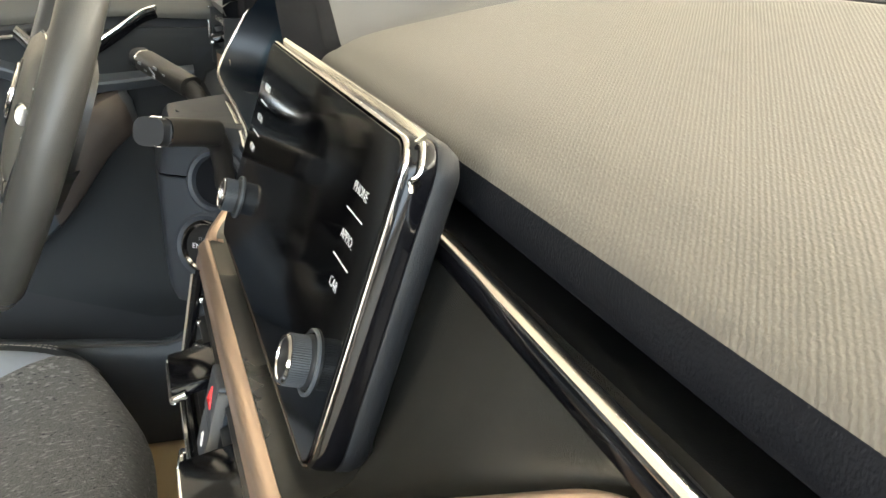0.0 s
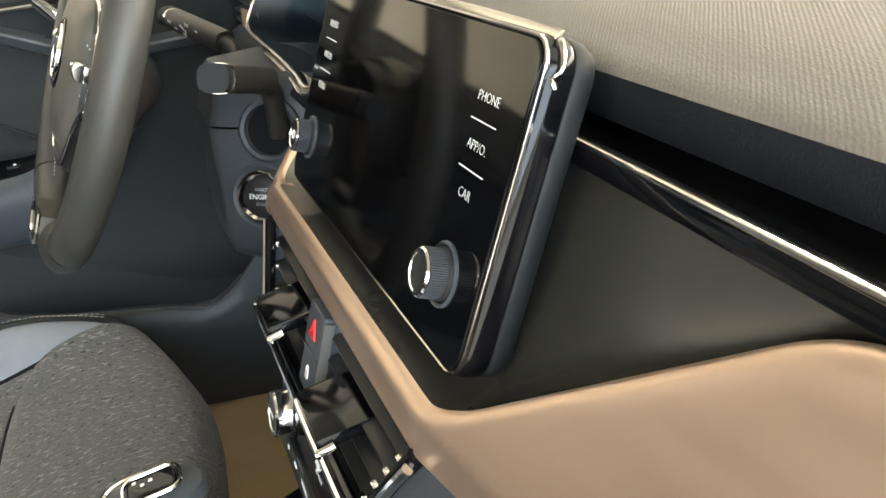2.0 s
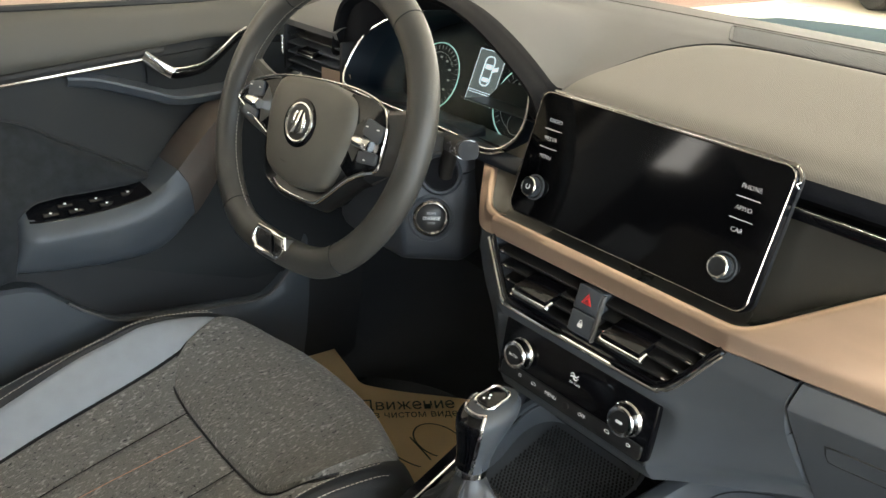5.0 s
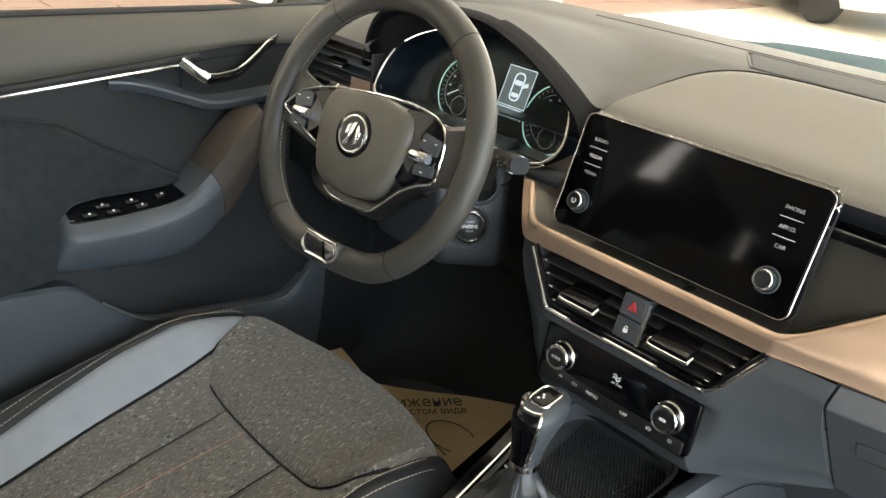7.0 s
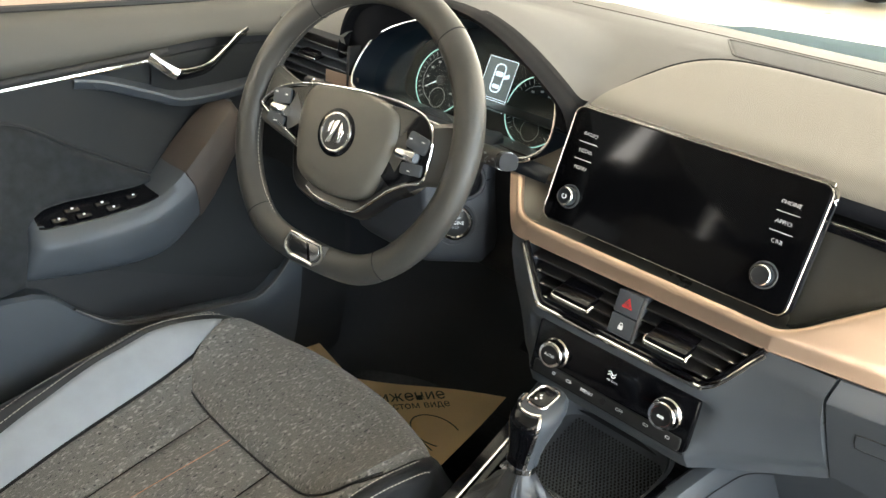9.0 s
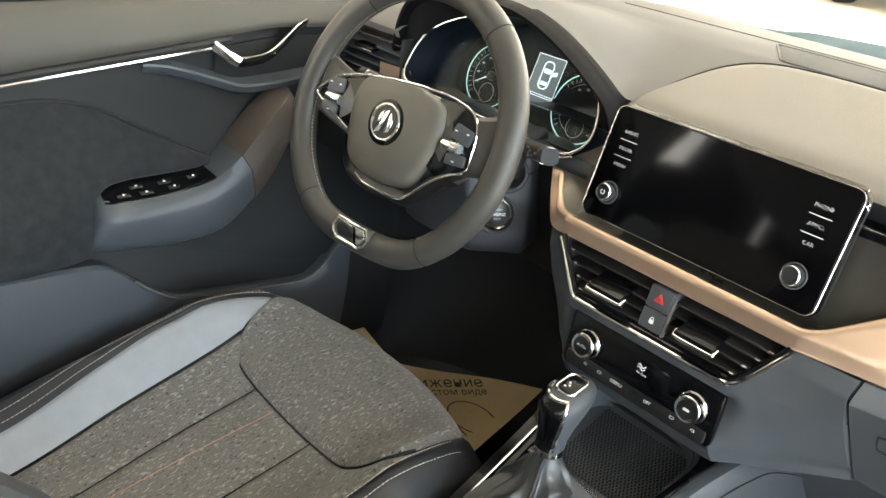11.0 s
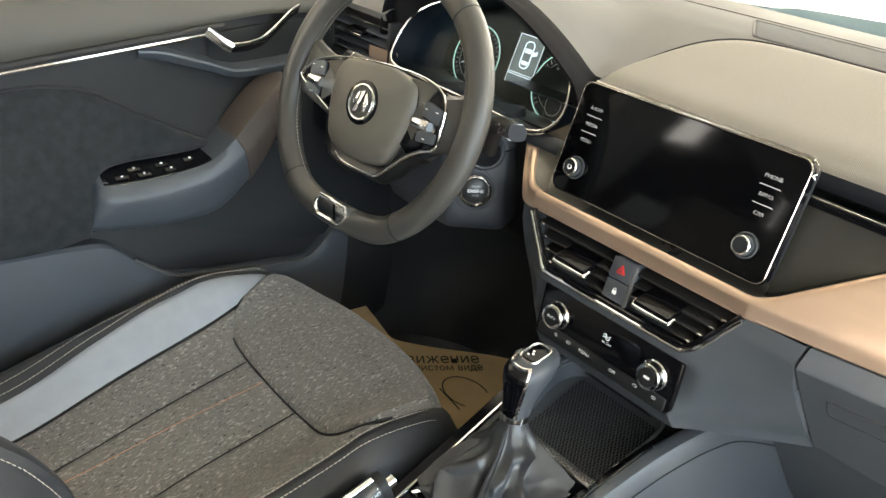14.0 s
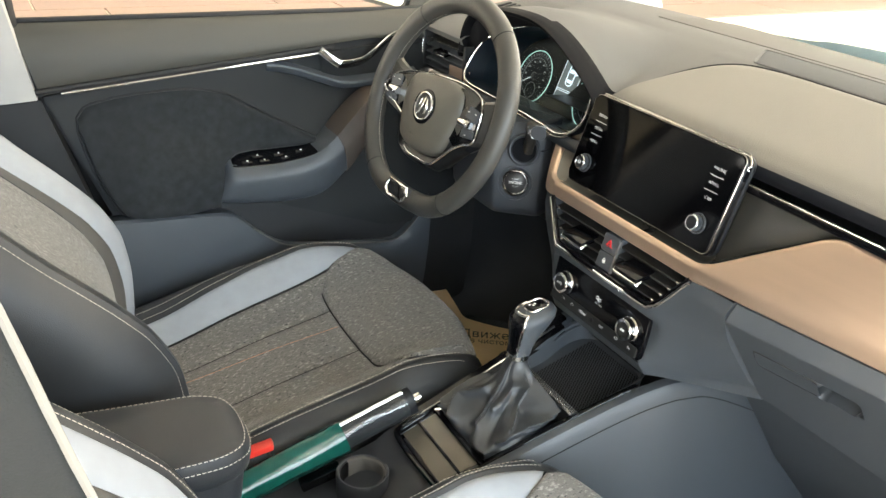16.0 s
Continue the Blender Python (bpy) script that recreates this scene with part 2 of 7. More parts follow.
def part(name, bm, material, parent=None, label="", smooth=True):
    """Links a bmesh, given in world metres, as one mesh object under a thing or a part (or as a thing of its own)."""
    if parent:
        bm.transform(Matrix.Translation(-ROOT[root_of(parent).name]))
    bmesh.ops.recalc_face_normals(bm, faces=bm.faces)
    me = bpy.data.meshes.new(name)
    bm.to_mesh(me)
    bm.free()
    me.materials.append(material)
    if smooth:
        me.shade_smooth()
        me.set_sharp_from_angle(angle=radians(38))
    ob = new(name, me)
    if parent:
        ob.parent = parent
    if label:
        ob["label"] = label
    return ob


def solo(name, bm, material, label, category, group="", kind="", smooth=True):
    ob = part(name, bm, material, None, "", smooth)
    ROOT[ob.name] = Vector((0, 0, 0))
    return tagged(ob, label, category, group, kind)


def spline(pts, n=8, closed=False):
    """A Catmull-Rom curve through the points, n steps between two of them."""
    p = [Vector(q) for q in pts]
    out, k = [], len(p)
    for i in range(k if closed else k - 1):
        if closed:
            a, b, c, d = p[i - 1], p[i], p[(i + 1) % k], p[(i + 2) % k]
        else:
            b, c = p[i], p[i + 1]
            a = p[i - 1] if i else b * 2 - c
            d = p[i + 2] if i + 2 < k else c * 2 - b
        for j in range(n):
            t = j / n
            out.append(0.5 * ((2 * b) + (c - a) * t + (2 * a - 5 * b + 4 * c - d) * t * t + (3 * b - a - 3 * c + d) * t ** 3))
    if not closed:
        out.append(p[-1])
    return out


def loft(sections, ring=False, loop=False, cap=False):
    """Faces between rows of points; ring: each row closes on itself, loop: the last row meets the first."""
    bm = bmesh.new()
    rows = [[bm.verts.new(p) for p in s] for s in sections]
    k = len(rows[0])
    pairs = list(zip(rows, rows[1:])) + ([(rows[-1], rows[0])] if loop else [])
    for a, b in pairs:
        for i in range(k if ring else k - 1):
            j = (i + 1) % k
            bm.faces.new((a[i], a[j], b[j], b[i]))
    if cap and ring:
        bm.faces.new(rows[0])
        bm.faces.new(rows[-1])
    return bm


def tube(path, rx, ry=None, n=10, closed=False, up=(0, 0, 1), power=2.0):
    """A bar swept along a path; its section is an oval (power 2) or a soft rectangle (power above 2)."""
    path = [Vector(p) for p in path]
    ry = ry or rx
    rows, k = [], len(path)
    for i, p in enumerate(path):
        a = path[i - 1] if (i or closed) else p
        b = path[(i + 1) % k] if (i + 1 < k or closed) else p
        d = (b - a).normalized()
        s = d.cross(Vector(up))
        s = s.normalized() if s.length > 1e-4 else Vector((1, 0, 0))
        u = s.cross(d).normalized()
        row = []
        for j in range(n):
            w = 2 * math.pi * j / n
            c, e = math.cos(w), math.sin(w)
            c, e = math.copysign(abs(c) ** (2 / power), c), math.copysign(abs(e) ** (2 / power), e)
            row.append(p + s * (rx * c) + u * (ry * e))
        rows.append(row)
    return loft(rows, ring=True, loop=closed, cap=not closed)


def revolve(profile, m=None, n=32, cap=True):
    """A turned body from (radius, height) pairs, about local z."""
    rows = [[Vector((r * math.cos(2 * math.pi * j / n), r * math.sin(2 * math.pi * j / n), h)) for j in range(n)] for r, h in profile]
    bm = loft(rows, ring=True, cap=cap)
    if m:
        bm.transform(m)
    return bm


def rrect(w, h, r, n=5):
    """A rounded rectangle about the origin, as 2D points."""
    out = []
    for cx, cy, a in ((w / 2 - r, h / 2 - r, 0), (-w / 2 + r, h / 2 - r, 90), (-w / 2 + r, -h / 2 + r, 180), (w / 2 - r, -h / 2 + r, 270)):
        for i in range(n + 1):
            t = radians(a + 90 * i / n)
            out.append((cx + r * math.cos(t), cy + r * math.sin(t)))
    return out


def plate(poly, z0, z1, m=None, edge=0.0):
    """A plate of the outline poly between the local heights z0 and z1, its upper edge rounded by edge."""
    c = sum((Vector((*p, 0)) for p in poly), Vector()) / len(poly)
    rows = [[Vector((x, y, z0)) for x, y in poly]]
    if edge:
        size = max((Vector((*p, 0)) - c).length for p in poly)
        for k in range(4):
            t = k / 3 * math.pi / 2
            f = 1 - (1 - math.cos(t)) * edge / size * 1.4
            rows.append([Vector((c.x + (x - c.x) * f, c.y + (y - c.y) * f, z1 - edge + edge * math.sin(t))) for x, y in poly])
    else:
        rows.append([Vector((x, y, z1)) for x, y in poly])
    bm = loft(rows, ring=True, cap=True)
    if m:
        bm.transform(m)
    return bm


def rbox(sx, sy, sz, m=None, r=0.004, seg=2):
    bm = bmesh.new()
    bmesh.ops.create_cube(bm, size=1.0, matrix=Matrix.Diagonal((sx, sy, sz, 1)))
    if r:
        bmesh.ops.bevel(bm, geom=list(bm.edges), offset=min(r, 0.45 * min(sx, sy, sz)), segments=seg, affect="EDGES", profile=0.6)
    if m:
        bm.transform(m)
    return bm


def box(x0, x1, y0, y1, z0, z1, r=0.0):
    return rbox(x1 - x0, y1 - y0, z1 - z0, pose((x0 + x1) / 2, (y0 + y1) / 2, (z0 + z1) / 2), r)


def join(*bms):
    out = bmesh.new()
    for b in bms:
        me = bpy.data.meshes.new("tmp")
        b.to_mesh(me)
        b.free()
        out.from_mesh(me)
        bpy.data.meshes.remove(me)
    return out


def facing(at, lean, yaw=0.0):
    """A frame whose z looks back at the seats: x across, y up the face, which leans forward by lean degrees."""
    return pose(*at, 90 - lean, 0, yaw)


def lettering(text, size, m, material, parent, name="lettering", depth=0.0001, label="", align="CENTER", thin=0.0):
    cu = bpy.data.curves.new("text", "FONT")
    cu.body, cu.size, cu.extrude, cu.align_x, cu.align_y, cu.resolution_u = text, size, depth, align, "CENTER", 2
    cu.offset = -thin
    tmp = bpy.data.objects.new("text", cu)
    scene.collection.objects.link(tmp)
    me = bpy.data.meshes.new_from_object(tmp.evaluated_get(bpy.context.evaluated_depsgraph_get()))
    bpy.data.objects.remove(tmp)
    bm = bmesh.new()
    bm.from_mesh(me)
    bpy.data.meshes.remove(me)
    bm.transform(m)
    return part(name, bm, material, parent, label, smooth=False)


def stitches(path, parent, step=0.0055, length=0.0036, r=0.0006, name="stitching", off=0.0008):
    """A row of thread stitches along a path, as one mesh."""
    pts = [Vector(p) for p in path]
    bm, run, nxt = bmesh.new(), 0.0, 0.0
    for a, b in zip(pts, pts[1:]):
        seg = (b - a).length
        if seg < 1e-6:
            continue
        d = (b - a) / seg
        while nxt < run + seg:
            p = a + d * (nxt - run)
            q = Matrix.Translation(p + d * length / 2 + Vector((0, 0, off))) @ d.to_track_quat("X", "Z").to_matrix().to_4x4() @ Matrix.Diagonal((length, r * 1.7, r * 1.4, 1))
            vs = [bm.verts.new(q @ Vector((x, y, z))) for x, y, z in ((-.5, -.5, 0), (.5, -.5, 0), (.5, .5, 0), (-.5, .5, 0), (-.4, 0, .6), (.4, 0, .6))]
            for f in ((0, 1, 5, 4), (3, 4, 5, 2), (0, 4, 3), (1, 2, 5)):
                bm.faces.new([vs[i] for i in f])
            nxt += step
        run += seg
    return part(name, bm, M_STITCH, parent, smooth=False)


def lerp(a, b, t):
    return a + (b - a) * t


def curve1(xs, ys):
    """A smooth function through (xs, ys), without overshoot, for outlines."""
    d = [(b - a) / (q - p) for p, q, a, b in zip(xs, xs[1:], ys, ys[1:])]
    m = [d[0]] + [0.0 if a * b <= 0 else 2 * a * b / (a + b) for a, b in zip(d, d[1:])] + [d[-1]]

    def f(x):
        if x <= xs[0]:
            return ys[0]
        if x >= xs[-1]:
            return ys[-1]
        i = max(j for j in range(len(xs) - 1) if xs[j] <= x)
        h = xs[i + 1] - xs[i]
        t = (x - xs[i]) / h
        return (1 + 2 * t) * (1 - t) ** 2 * ys[i] + t * (1 - t) ** 2 * h * m[i] + t * t * (3 - 2 * t) * ys[i + 1] + t * t * (t - 1) * h * m[i + 1]
    return f


# ---- hall round the car ----
def quad_sheet(x0, x1, y0, y1, z):
    bm = bmesh.new()
    bm.faces.new([bm.verts.new((x, y, z)) for x, y in ((x0, y0), (x1, y0), (x1, y1), (x0, y1))])
    return bm


solo("ground", quad_sheet(-60, 60, -60, 60, 0.0), M_FLOOR, "pale cream polished tile floor of the showroom", "floor", kind="structure")
solo("ceiling", box(-12, 12, -11, 16, 4.2, 4.4), M_CEIL, "white painted showroom ceiling", "ceiling", kind="structure")
solo("wall_west", box(-12.2, -12, -11, 16, 0, 4.2), M_WALL, "cream painted showroom wall", "wall", kind="structure")
solo("wall_south", box(-12, 12, -11.2, -11, 0, 4.2), M_WALL, "cream painted showroom wall behind the car", "wall", kind="structure")
for k, (a, b) in enumerate(((-12, -6), (7.6, 12))):
    solo("wall_north", box(a, b, 16, 16.2, 0, 4.2), M_WALL, "cream painted showroom wall beside the glazing", "wall", kind="structure")
solo("wall_north_sill", box(-6, 7.6, 16, 16.2, 0, 0.4), M_WALL, "cream sill wall below the glazing", "wall", kind="structure")
solo("wall_east", box(12, 12.2, -11, 16, 0, 0.4), M_WALL, "cream sill wall below the side glazing", "wall", kind="structure")
for k in range(8):
    x, y = -7.5 + (k % 4) * 5.0, 3.0 + (k // 4) * 6.0
    lamp = thing("ceiling_lamp", (x, y, 4.2), "long white ceiling lamp with a glowing diffuser", "ceiling lamp", "ceiling lamps")
    part("housing", box(x - 1.3, x + 1.3, y - 0.16, y + 0.16, 4.13, 4.2, 0.01), M_CEIL, lamp)
    part("diffuser", box(x - 1.26, x + 1.26, y - 0.13, y + 0.13, 4.115, 4.13, 0.003), M_LAMP, lamp)

# ---- body shell of the car ----
shell = thing("car_body", (0, -0.6, 0.15), "car body shell with roof, pillars and windscreen", "car")
part("floor_pan", join(box(-0.72, 0.72, -1.9, 0.9, 0.27, 0.30), box(-0.80, -0.70, -1.9, 1.0, 0.15, 0.42, 0.02), box(0.70, 0.80, -1.9, 1.0, 0.15, 0.40, 0.02)), M_CARPET, shell, "black carpeted floor pan")
part("firewall", join(box(-0.74, 0.74, 0.62, 0.68, 0.25, 1.0), box(0.70, 0.74, 0.30, 0.66, 0.28, 0.95)), M_CARPET, shell)
liner_plan = spline([(-0.720, 0.00, 0), (-0.712, 0.20, 0), (-0.665, 0.36, 0), (-0.56, 0.46, 0), (-0.40, 0.50, 0), (-0.17, 0.52, 0)], 6)
part("footwell_liner", loft([[Vector((p.x, p.y - k, z)) for p in liner_plan] for z, k in ((0.95, 0.0), (0.70, 0.0), (0.55, 0.01), (0.44, 0.04), (0.38, 0.09), (0.34, 0.16))]), M_PLASTIC, shell, "dark moulded footwell liner")
roof_rows = []
for i in range(11):
    y = lerp(-0.08, -1.9, i / 10)
    roof_rows.append([Vector((x, y, 1.44 + 0.05 * math.sin(math.pi * min(1, i / 7)) - 0.10 * abs(x / 0.62) ** 3)) for x in np.linspace(-0.62, 0.62, 15)])
part("headliner", loft(roof_rows), M_HEADLINER, shell, "pale cloth headliner")
part("roof", loft([[p + Vector((0, 0, 0.04)) for p in r] for r in roof_rows]), M_BODY, shell)
for s in (-1, 1):
    part("front_pillar", tube(spline([(s * 0.745, 0.70, 1.00), (s * 0.70, 0.40, 1.19), (s * 0.64, 0.10, 1.36), (s * 0.59, -0.10, 1.44)], 6), 0.035, 0.05, 10, power=3), M_PILLAR, shell, "pale front pillar trim")
    part("roof_rail", tube(spline([(s * 0.59, -0.10, 1.44), (s * 0.60, -0.8, 1.47), (s * 0.58, -1.9, 1.42)], 6), 0.04, 0.03, 10, power=3), M_PILLAR, shell)
# Unseen closure over the rear window, added to keep the screen's reflection dark.
part("rear_closure", box(-0.74, 0.74, -1.95, -1.9, 0.27, 1.50), M_BLACK, shell)
# Unseen; upper edge shaped to bound the bright patch reflected in the screen.
part("rear_side", join(box(-0.80, -0.74, -1.9, -0.72, 0.30, 1.03, 0.02), loft([[Vector((x, y, z)) for y, z in ((-0.86, 1.02), (-0.86, 1.19), (-1.10, 1.26), (-1.28, 1.32), (-1.31, 1.40), (-1.33, 1.46), (-1.9, 1.46), (-1.9, 1.02))] for x in (-0.79, -0.75)], ring=True, cap=True)), M_BLACK, shell)
part("rear_bench", join(box(-0.62, 0.62, -1.62, -1.10, 0.32, 0.56, 0.05), box(-0.62, 0.62, -1.78, -1.58, 0.50, 1.04, 0.05)), M_BLACK, shell, "black rear bench")
part("door_jamb", box(-0.815, -0.780, -0.74, -0.30, 0.30, 1.02, 0.004), M_BLACK, shell)
ws = [[Vector((x * (1 - 0.16 * i / 8), lerp(0.74, -0.06, i / 8) - 0.10 * (x / 0.7) ** 2 * (1 - 0.4 * i / 8), lerp(1.03, 1.45, i / 8))) for x in np.linspace(-0.70, 0.70, 13)] for i in range(9)]
windscreen = part("windscreen", loft(ws), M_GLASS, shell, "clear windscreen")
windscreen.visible_shadow = False
part("cowl", loft([[Vector((x, y - 0.10 * (x / 0.7) ** 2, z)) for x in np.linspace(-0.72, 0.72, 13)] for y, z in ((0.70, 1.02), (0.76, 1.025), (0.84, 1.0), (0.86, 0.9))]), M_BLACK, shell)
hood_rows = [[Vector((x, y - 0.12 * (x / 0.7) ** 2, z - 0.07 * abs(x / 0.78) ** 3)) for x in np.linspace(-0.78, 0.78, 17)] for y, z in ((0.83, 0.985), (1.0, 0.995), (1.3, 0.965), (1.55, 0.90), (1.7, 0.80), (1.76, 0.55))]
part("bonnet", loft(hood_rows), M_BODY, shell, "silver painted bonnet")
door_glass = part("door_glass", loft([[Vector((-0.765 + 0.14 * k / 4, y, 1.02 + 0.40 * k / 4)) for y in (0.30 - 0.35 * k / 4, -0.72)] for k in range(5)]), M_GLASS, shell, "clear driver's side window")
door_glass.visible_shadow = False
edge_h = curve1([-0.54, -0.27, -0.245, -0.11, 0.2, 0.69], [0.001, 0.015, 0.021, 0.030, 0.044, 0.058])
part("glass_edge", loft([[Vector((x, 0.715 - 0.05 * (x / 0.7) ** 2 - 0.6 * h, 1.030 + h)) for h in np.linspace(0.0, edge_h(x), 4)] for x in np.linspace(-0.54, 0.69, 50)]), M_FRIT, shell, "blue-grey glass edge")
part("glass_line", tube([Vector((x, 0.712 - 0.05 * (x / 0.7) ** 2, 1.031)) for x in np.linspace(-0.56, 0.69, 30)], 0.0022, n=6), M_BLACK, shell)


# ---- dashboard ----
def y_front(x):
    """The lower edge of the copper panel, which recedes towards the passenger's door."""
    return 0.030 + 0.19 * max(0.0, x - 0.15) - 0.10 * max(0.0, x - 0.45)


dash = thing("dashboard", (0, 0.2, 0.62), "grey and black car dashboard with a copper trim band", "dashboard")

# Top skin: profile across the car's length, swept from door to door.
TOP = [(0.128, 1.011), (0.150, 1.0215), (0.20, 1.034), (0.27, 1.0515), (0.318, 1.0630), (0.332, 1.0662), (0.35, 1.0682), (0.41, 1.0715), (0.52, 1.066), (0.62, 1.053), (0.73, 1.030)]
top_fine = [(p.x, p.y) for p in spline([(y, z, 0) for y, z in TOP], 5)]


def z_top(y):
    for (a, za), (b, zb) in zip(top_fine, top_fine[1:]):
        if a <= y <= b:
            return lerp(za, zb, (y - a) / (b - a))
    return top_fine[0][1] if y < top_fine[0][0] else top_fine[-1][1]


def drop(x):
    return 0.035 * max(0.0, abs(x) - 0.45) ** 1.5


def skin(x0, x1, n, y0):
    prof = [(y, z) for y, z in top_fine if y >= y0]
    return loft([[Vector((x, y - 0.10 * max(0, y - 0.35) * (x / 0.7) ** 2, z - drop(x))) for y, z in prof] for x in np.linspace(x0, x1, n)])


part("top_skin", join(skin(-0.72, -0.570, 8, 0.10), skin(-0.570, -0.166, 14, 0.352), skin(-0.166, 0.72, 34, 0.10)), M_DASH, dash, "smooth grey dashboard top")

# Raised soft pad in front of the passenger, with a rounded inner corner.
PX0, PX1, PY0 = -0.158, 0.715, 0.1285
outline = [Vector((PX0, PY0, 0)), Vector((PX0 + 0.004, 0.20, 0)), Vector((PX0 + 0.022, 0.275, 0)), Vector((PX0 + 0.055, 0.316, 0)), Vector((PX0 + 0.11, 0.331, 0)), Vector((0.05, 0.334, 0)), Vector((0.30, 0.330, 0)), Vector((PX1, 0.315, 0))]
far = spline(outline, 10)
rows = []
NS = 40
for i in range(len(far)):
    p = far[i]
    near_x = PX0 + (PX1 - PX0) * (i / (len(far) - 1)) ** 1.35
    row = []
    for j in range(NS + 1):
        t = j / NS
        x, y = lerp(near_x, p.x, t), lerp(PY0, p.y, t)
        row.append(Vector((x, y, z_top(y) - drop(x) + 0.0045 - 0.0045 * max(0, t - 0.94) / 0.06)))
    rows.append(row)
part("passenger_pad", loft(rows), M_PAD, dash, "grained soft-touch passenger pad")
# Rolled front edge of the pad, turning down and under.
roll = [(0.1286, 1.0157), (0.1250, 1.0138), (0.1222, 1.0117), (0.1200, 1.0092), (0.1188, 1.0066)]
part("pad_roll", loft([[Vector((x, y, z - drop(x))) for y, z in roll] for x in np.linspace(PX0 - 0.002, 0.715, 60)]), M_PAD, dash, "rolled front of the grained pad")
# Below the roll the skin is coloured dark in place of shade.
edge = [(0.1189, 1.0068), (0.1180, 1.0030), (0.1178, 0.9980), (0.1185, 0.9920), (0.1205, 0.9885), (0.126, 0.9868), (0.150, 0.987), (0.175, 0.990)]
part("pad_edge", loft([[Vector((x, y, z - drop(x))) for y, z in edge] for x in np.linspace(PX0 - 0.002, 0.715, 60)]), M_PADSHADE, dash, "front edge of the pad, its shade put into the colour")
part("pad_seam", tube([p + Vector((0, 0, z_top(p.y) - drop(p.x) + 0.0012)) for p in far], 0.0013, 0.0010, 6), M_BLACK, dash)
# Dark channel behind the chrome strip.
part("channel", loft([[Vector((x, y, z)) for y, z in ((0.175, 0.992), (0.150, 0.975), (0.106, 0.978), (0.100, 0.982))] for x in np.linspace(-0.30, 0.715, 20)]), M_NICHE, dash)


def y_strip(x):
    return 0.103 - 0.03 * max(0, x - 0.15)


strip_path = [Vector((x, y_strip(x), 0.985)) for x in np.linspace(0.12, 0.715, 30)]
part("chrome_strip", tube(strip_path, 0.0030, 0.0014, 10, power=3.4), M_BRIGHT, dash, "bright chrome strip")
part("lower_line", tube([p + Vector((0, 0.001, -0.0098)) for p in strip_path], 0.0007, n=6), M_SATIN, dash, "thin lower chrome line")
part("strip_ledge", loft([[Vector((x, y_strip(x) + dy, 0.985 + dz)) for dy, dz in ((0.0010, 0.001), (-0.0026, -0.0012), (-0.0030, -0.003), (-0.0018, -0.0095), (0.004, -0.0115))] for x in np.linspace(0.10, 0.715, 30)]), M_PIANO, dash)

# Copper panel: lower edge z 0.868, upper edge by place along the car's width.
def z_raw(x):
    return 0.8905 if x < 0.158 else min(0.9745, 0.8905 + 0.69 * (x - 0.158))


def z_up(x):
    """The copper panel's upper edge: level under the screen, then rising to the chrome strip."""
    return sum(z_raw(x + 0.016 * d / 6) for d in range(-6, 7)) / 13


def y_panel(x, z):
    """How far forward the copper face stands at height z."""
    t = max(0.0, z - 0.886)
    return y_front(x) * (1 - min(1, t / 0.09) * 0.55) + 0.0140 * min(1, t / 0.09) + 0.62 * t * (1.0 if x > 0 else 0.25)


xs = sorted(set(list(np.linspace(-0.152, 0.715, 90)) + list(np.linspace(0.13, 0.32, 40))))
rows = []
for x in xs:
    zt = z_up(x)
    row = [Vector((x, y_front(x) + 0.010, 0.866)), Vector((x, y_front(x) + 0.002, 0.8665)), Vector((x, y_front(x) - 0.0005, 0.869))]
    for j in range(1, 13):
        z = lerp(0.869, zt - 0.0062, j / 12)
        row.append(Vector((x, y_panel(x, z), z)))
    yt = y_panel(x, zt - 0.0062)
    row += [Vector((x, yt + 0.0012, zt - 0.0044)), Vector((x, yt + 0.0036, zt - 0.0018)), Vector((x, yt + 0.0062, zt - 0.0003)), Vector((x, yt + 0.0074, zt - 0.0002)), Vector((x, yt + 0.0082, zt - 0.0022))]
    rows.append(row)
part("copper_panel", loft(rows), M_COPPER, dash, "brushed copper-coloured trim panel")
# The band rises beside the screen on the driver's side.
left_in = spline([(-0.148, 0.0392, 0.8903), (-0.160, 0.0400, 0.8905), (-0.171, 0.0440, 0.8935), (-0.180, 0.0515, 0.8995), (-0.190, 0.0625, 0.9085), (-0.200, 0.0745, 0.9190), (-0.213, 0.090, 0.9335)], 6)
left_out = spline([(-0.148, 0.0295, 0.8685), (-0.160, 0.0285, 0.8690), (-0.172, 0.0310, 0.8725), (-0.184, 0.0400, 0.8830), (-0.200, 0.0550, 0.8990), (-0.217, 0.0730, 0.9160), (-0.233, 0.090, 0.9300)], 6)
rows = []
for a, b in zip(left_in, left_out):
    u = (b - a)
    row = [a + Vector((0.0022, 0.008, -0.0022)), a + Vector((0.0006, 0.0006, 0.0))]
    for t, lift in ((0.06, 0.0012), (0.18, 0.0022), (0.28, 0.0020), (0.36, 0.0010), (0.50, 0.0008), (0.65, 0.0008), (0.80, 0.0006), (0.93, 0.0002)):
        row.append(a + u * t + Vector((-0.45, -0.80, 0.40)) * lift)
    row += [b, b + Vector((-0.0008, 0.004, -0.0012)), b + Vector((-0.001, 0.014, -0.003))]
    rows.append(row)
part("copper_riser", loft(rows), M_COPPER, dash, "copper band rising beside the screen")

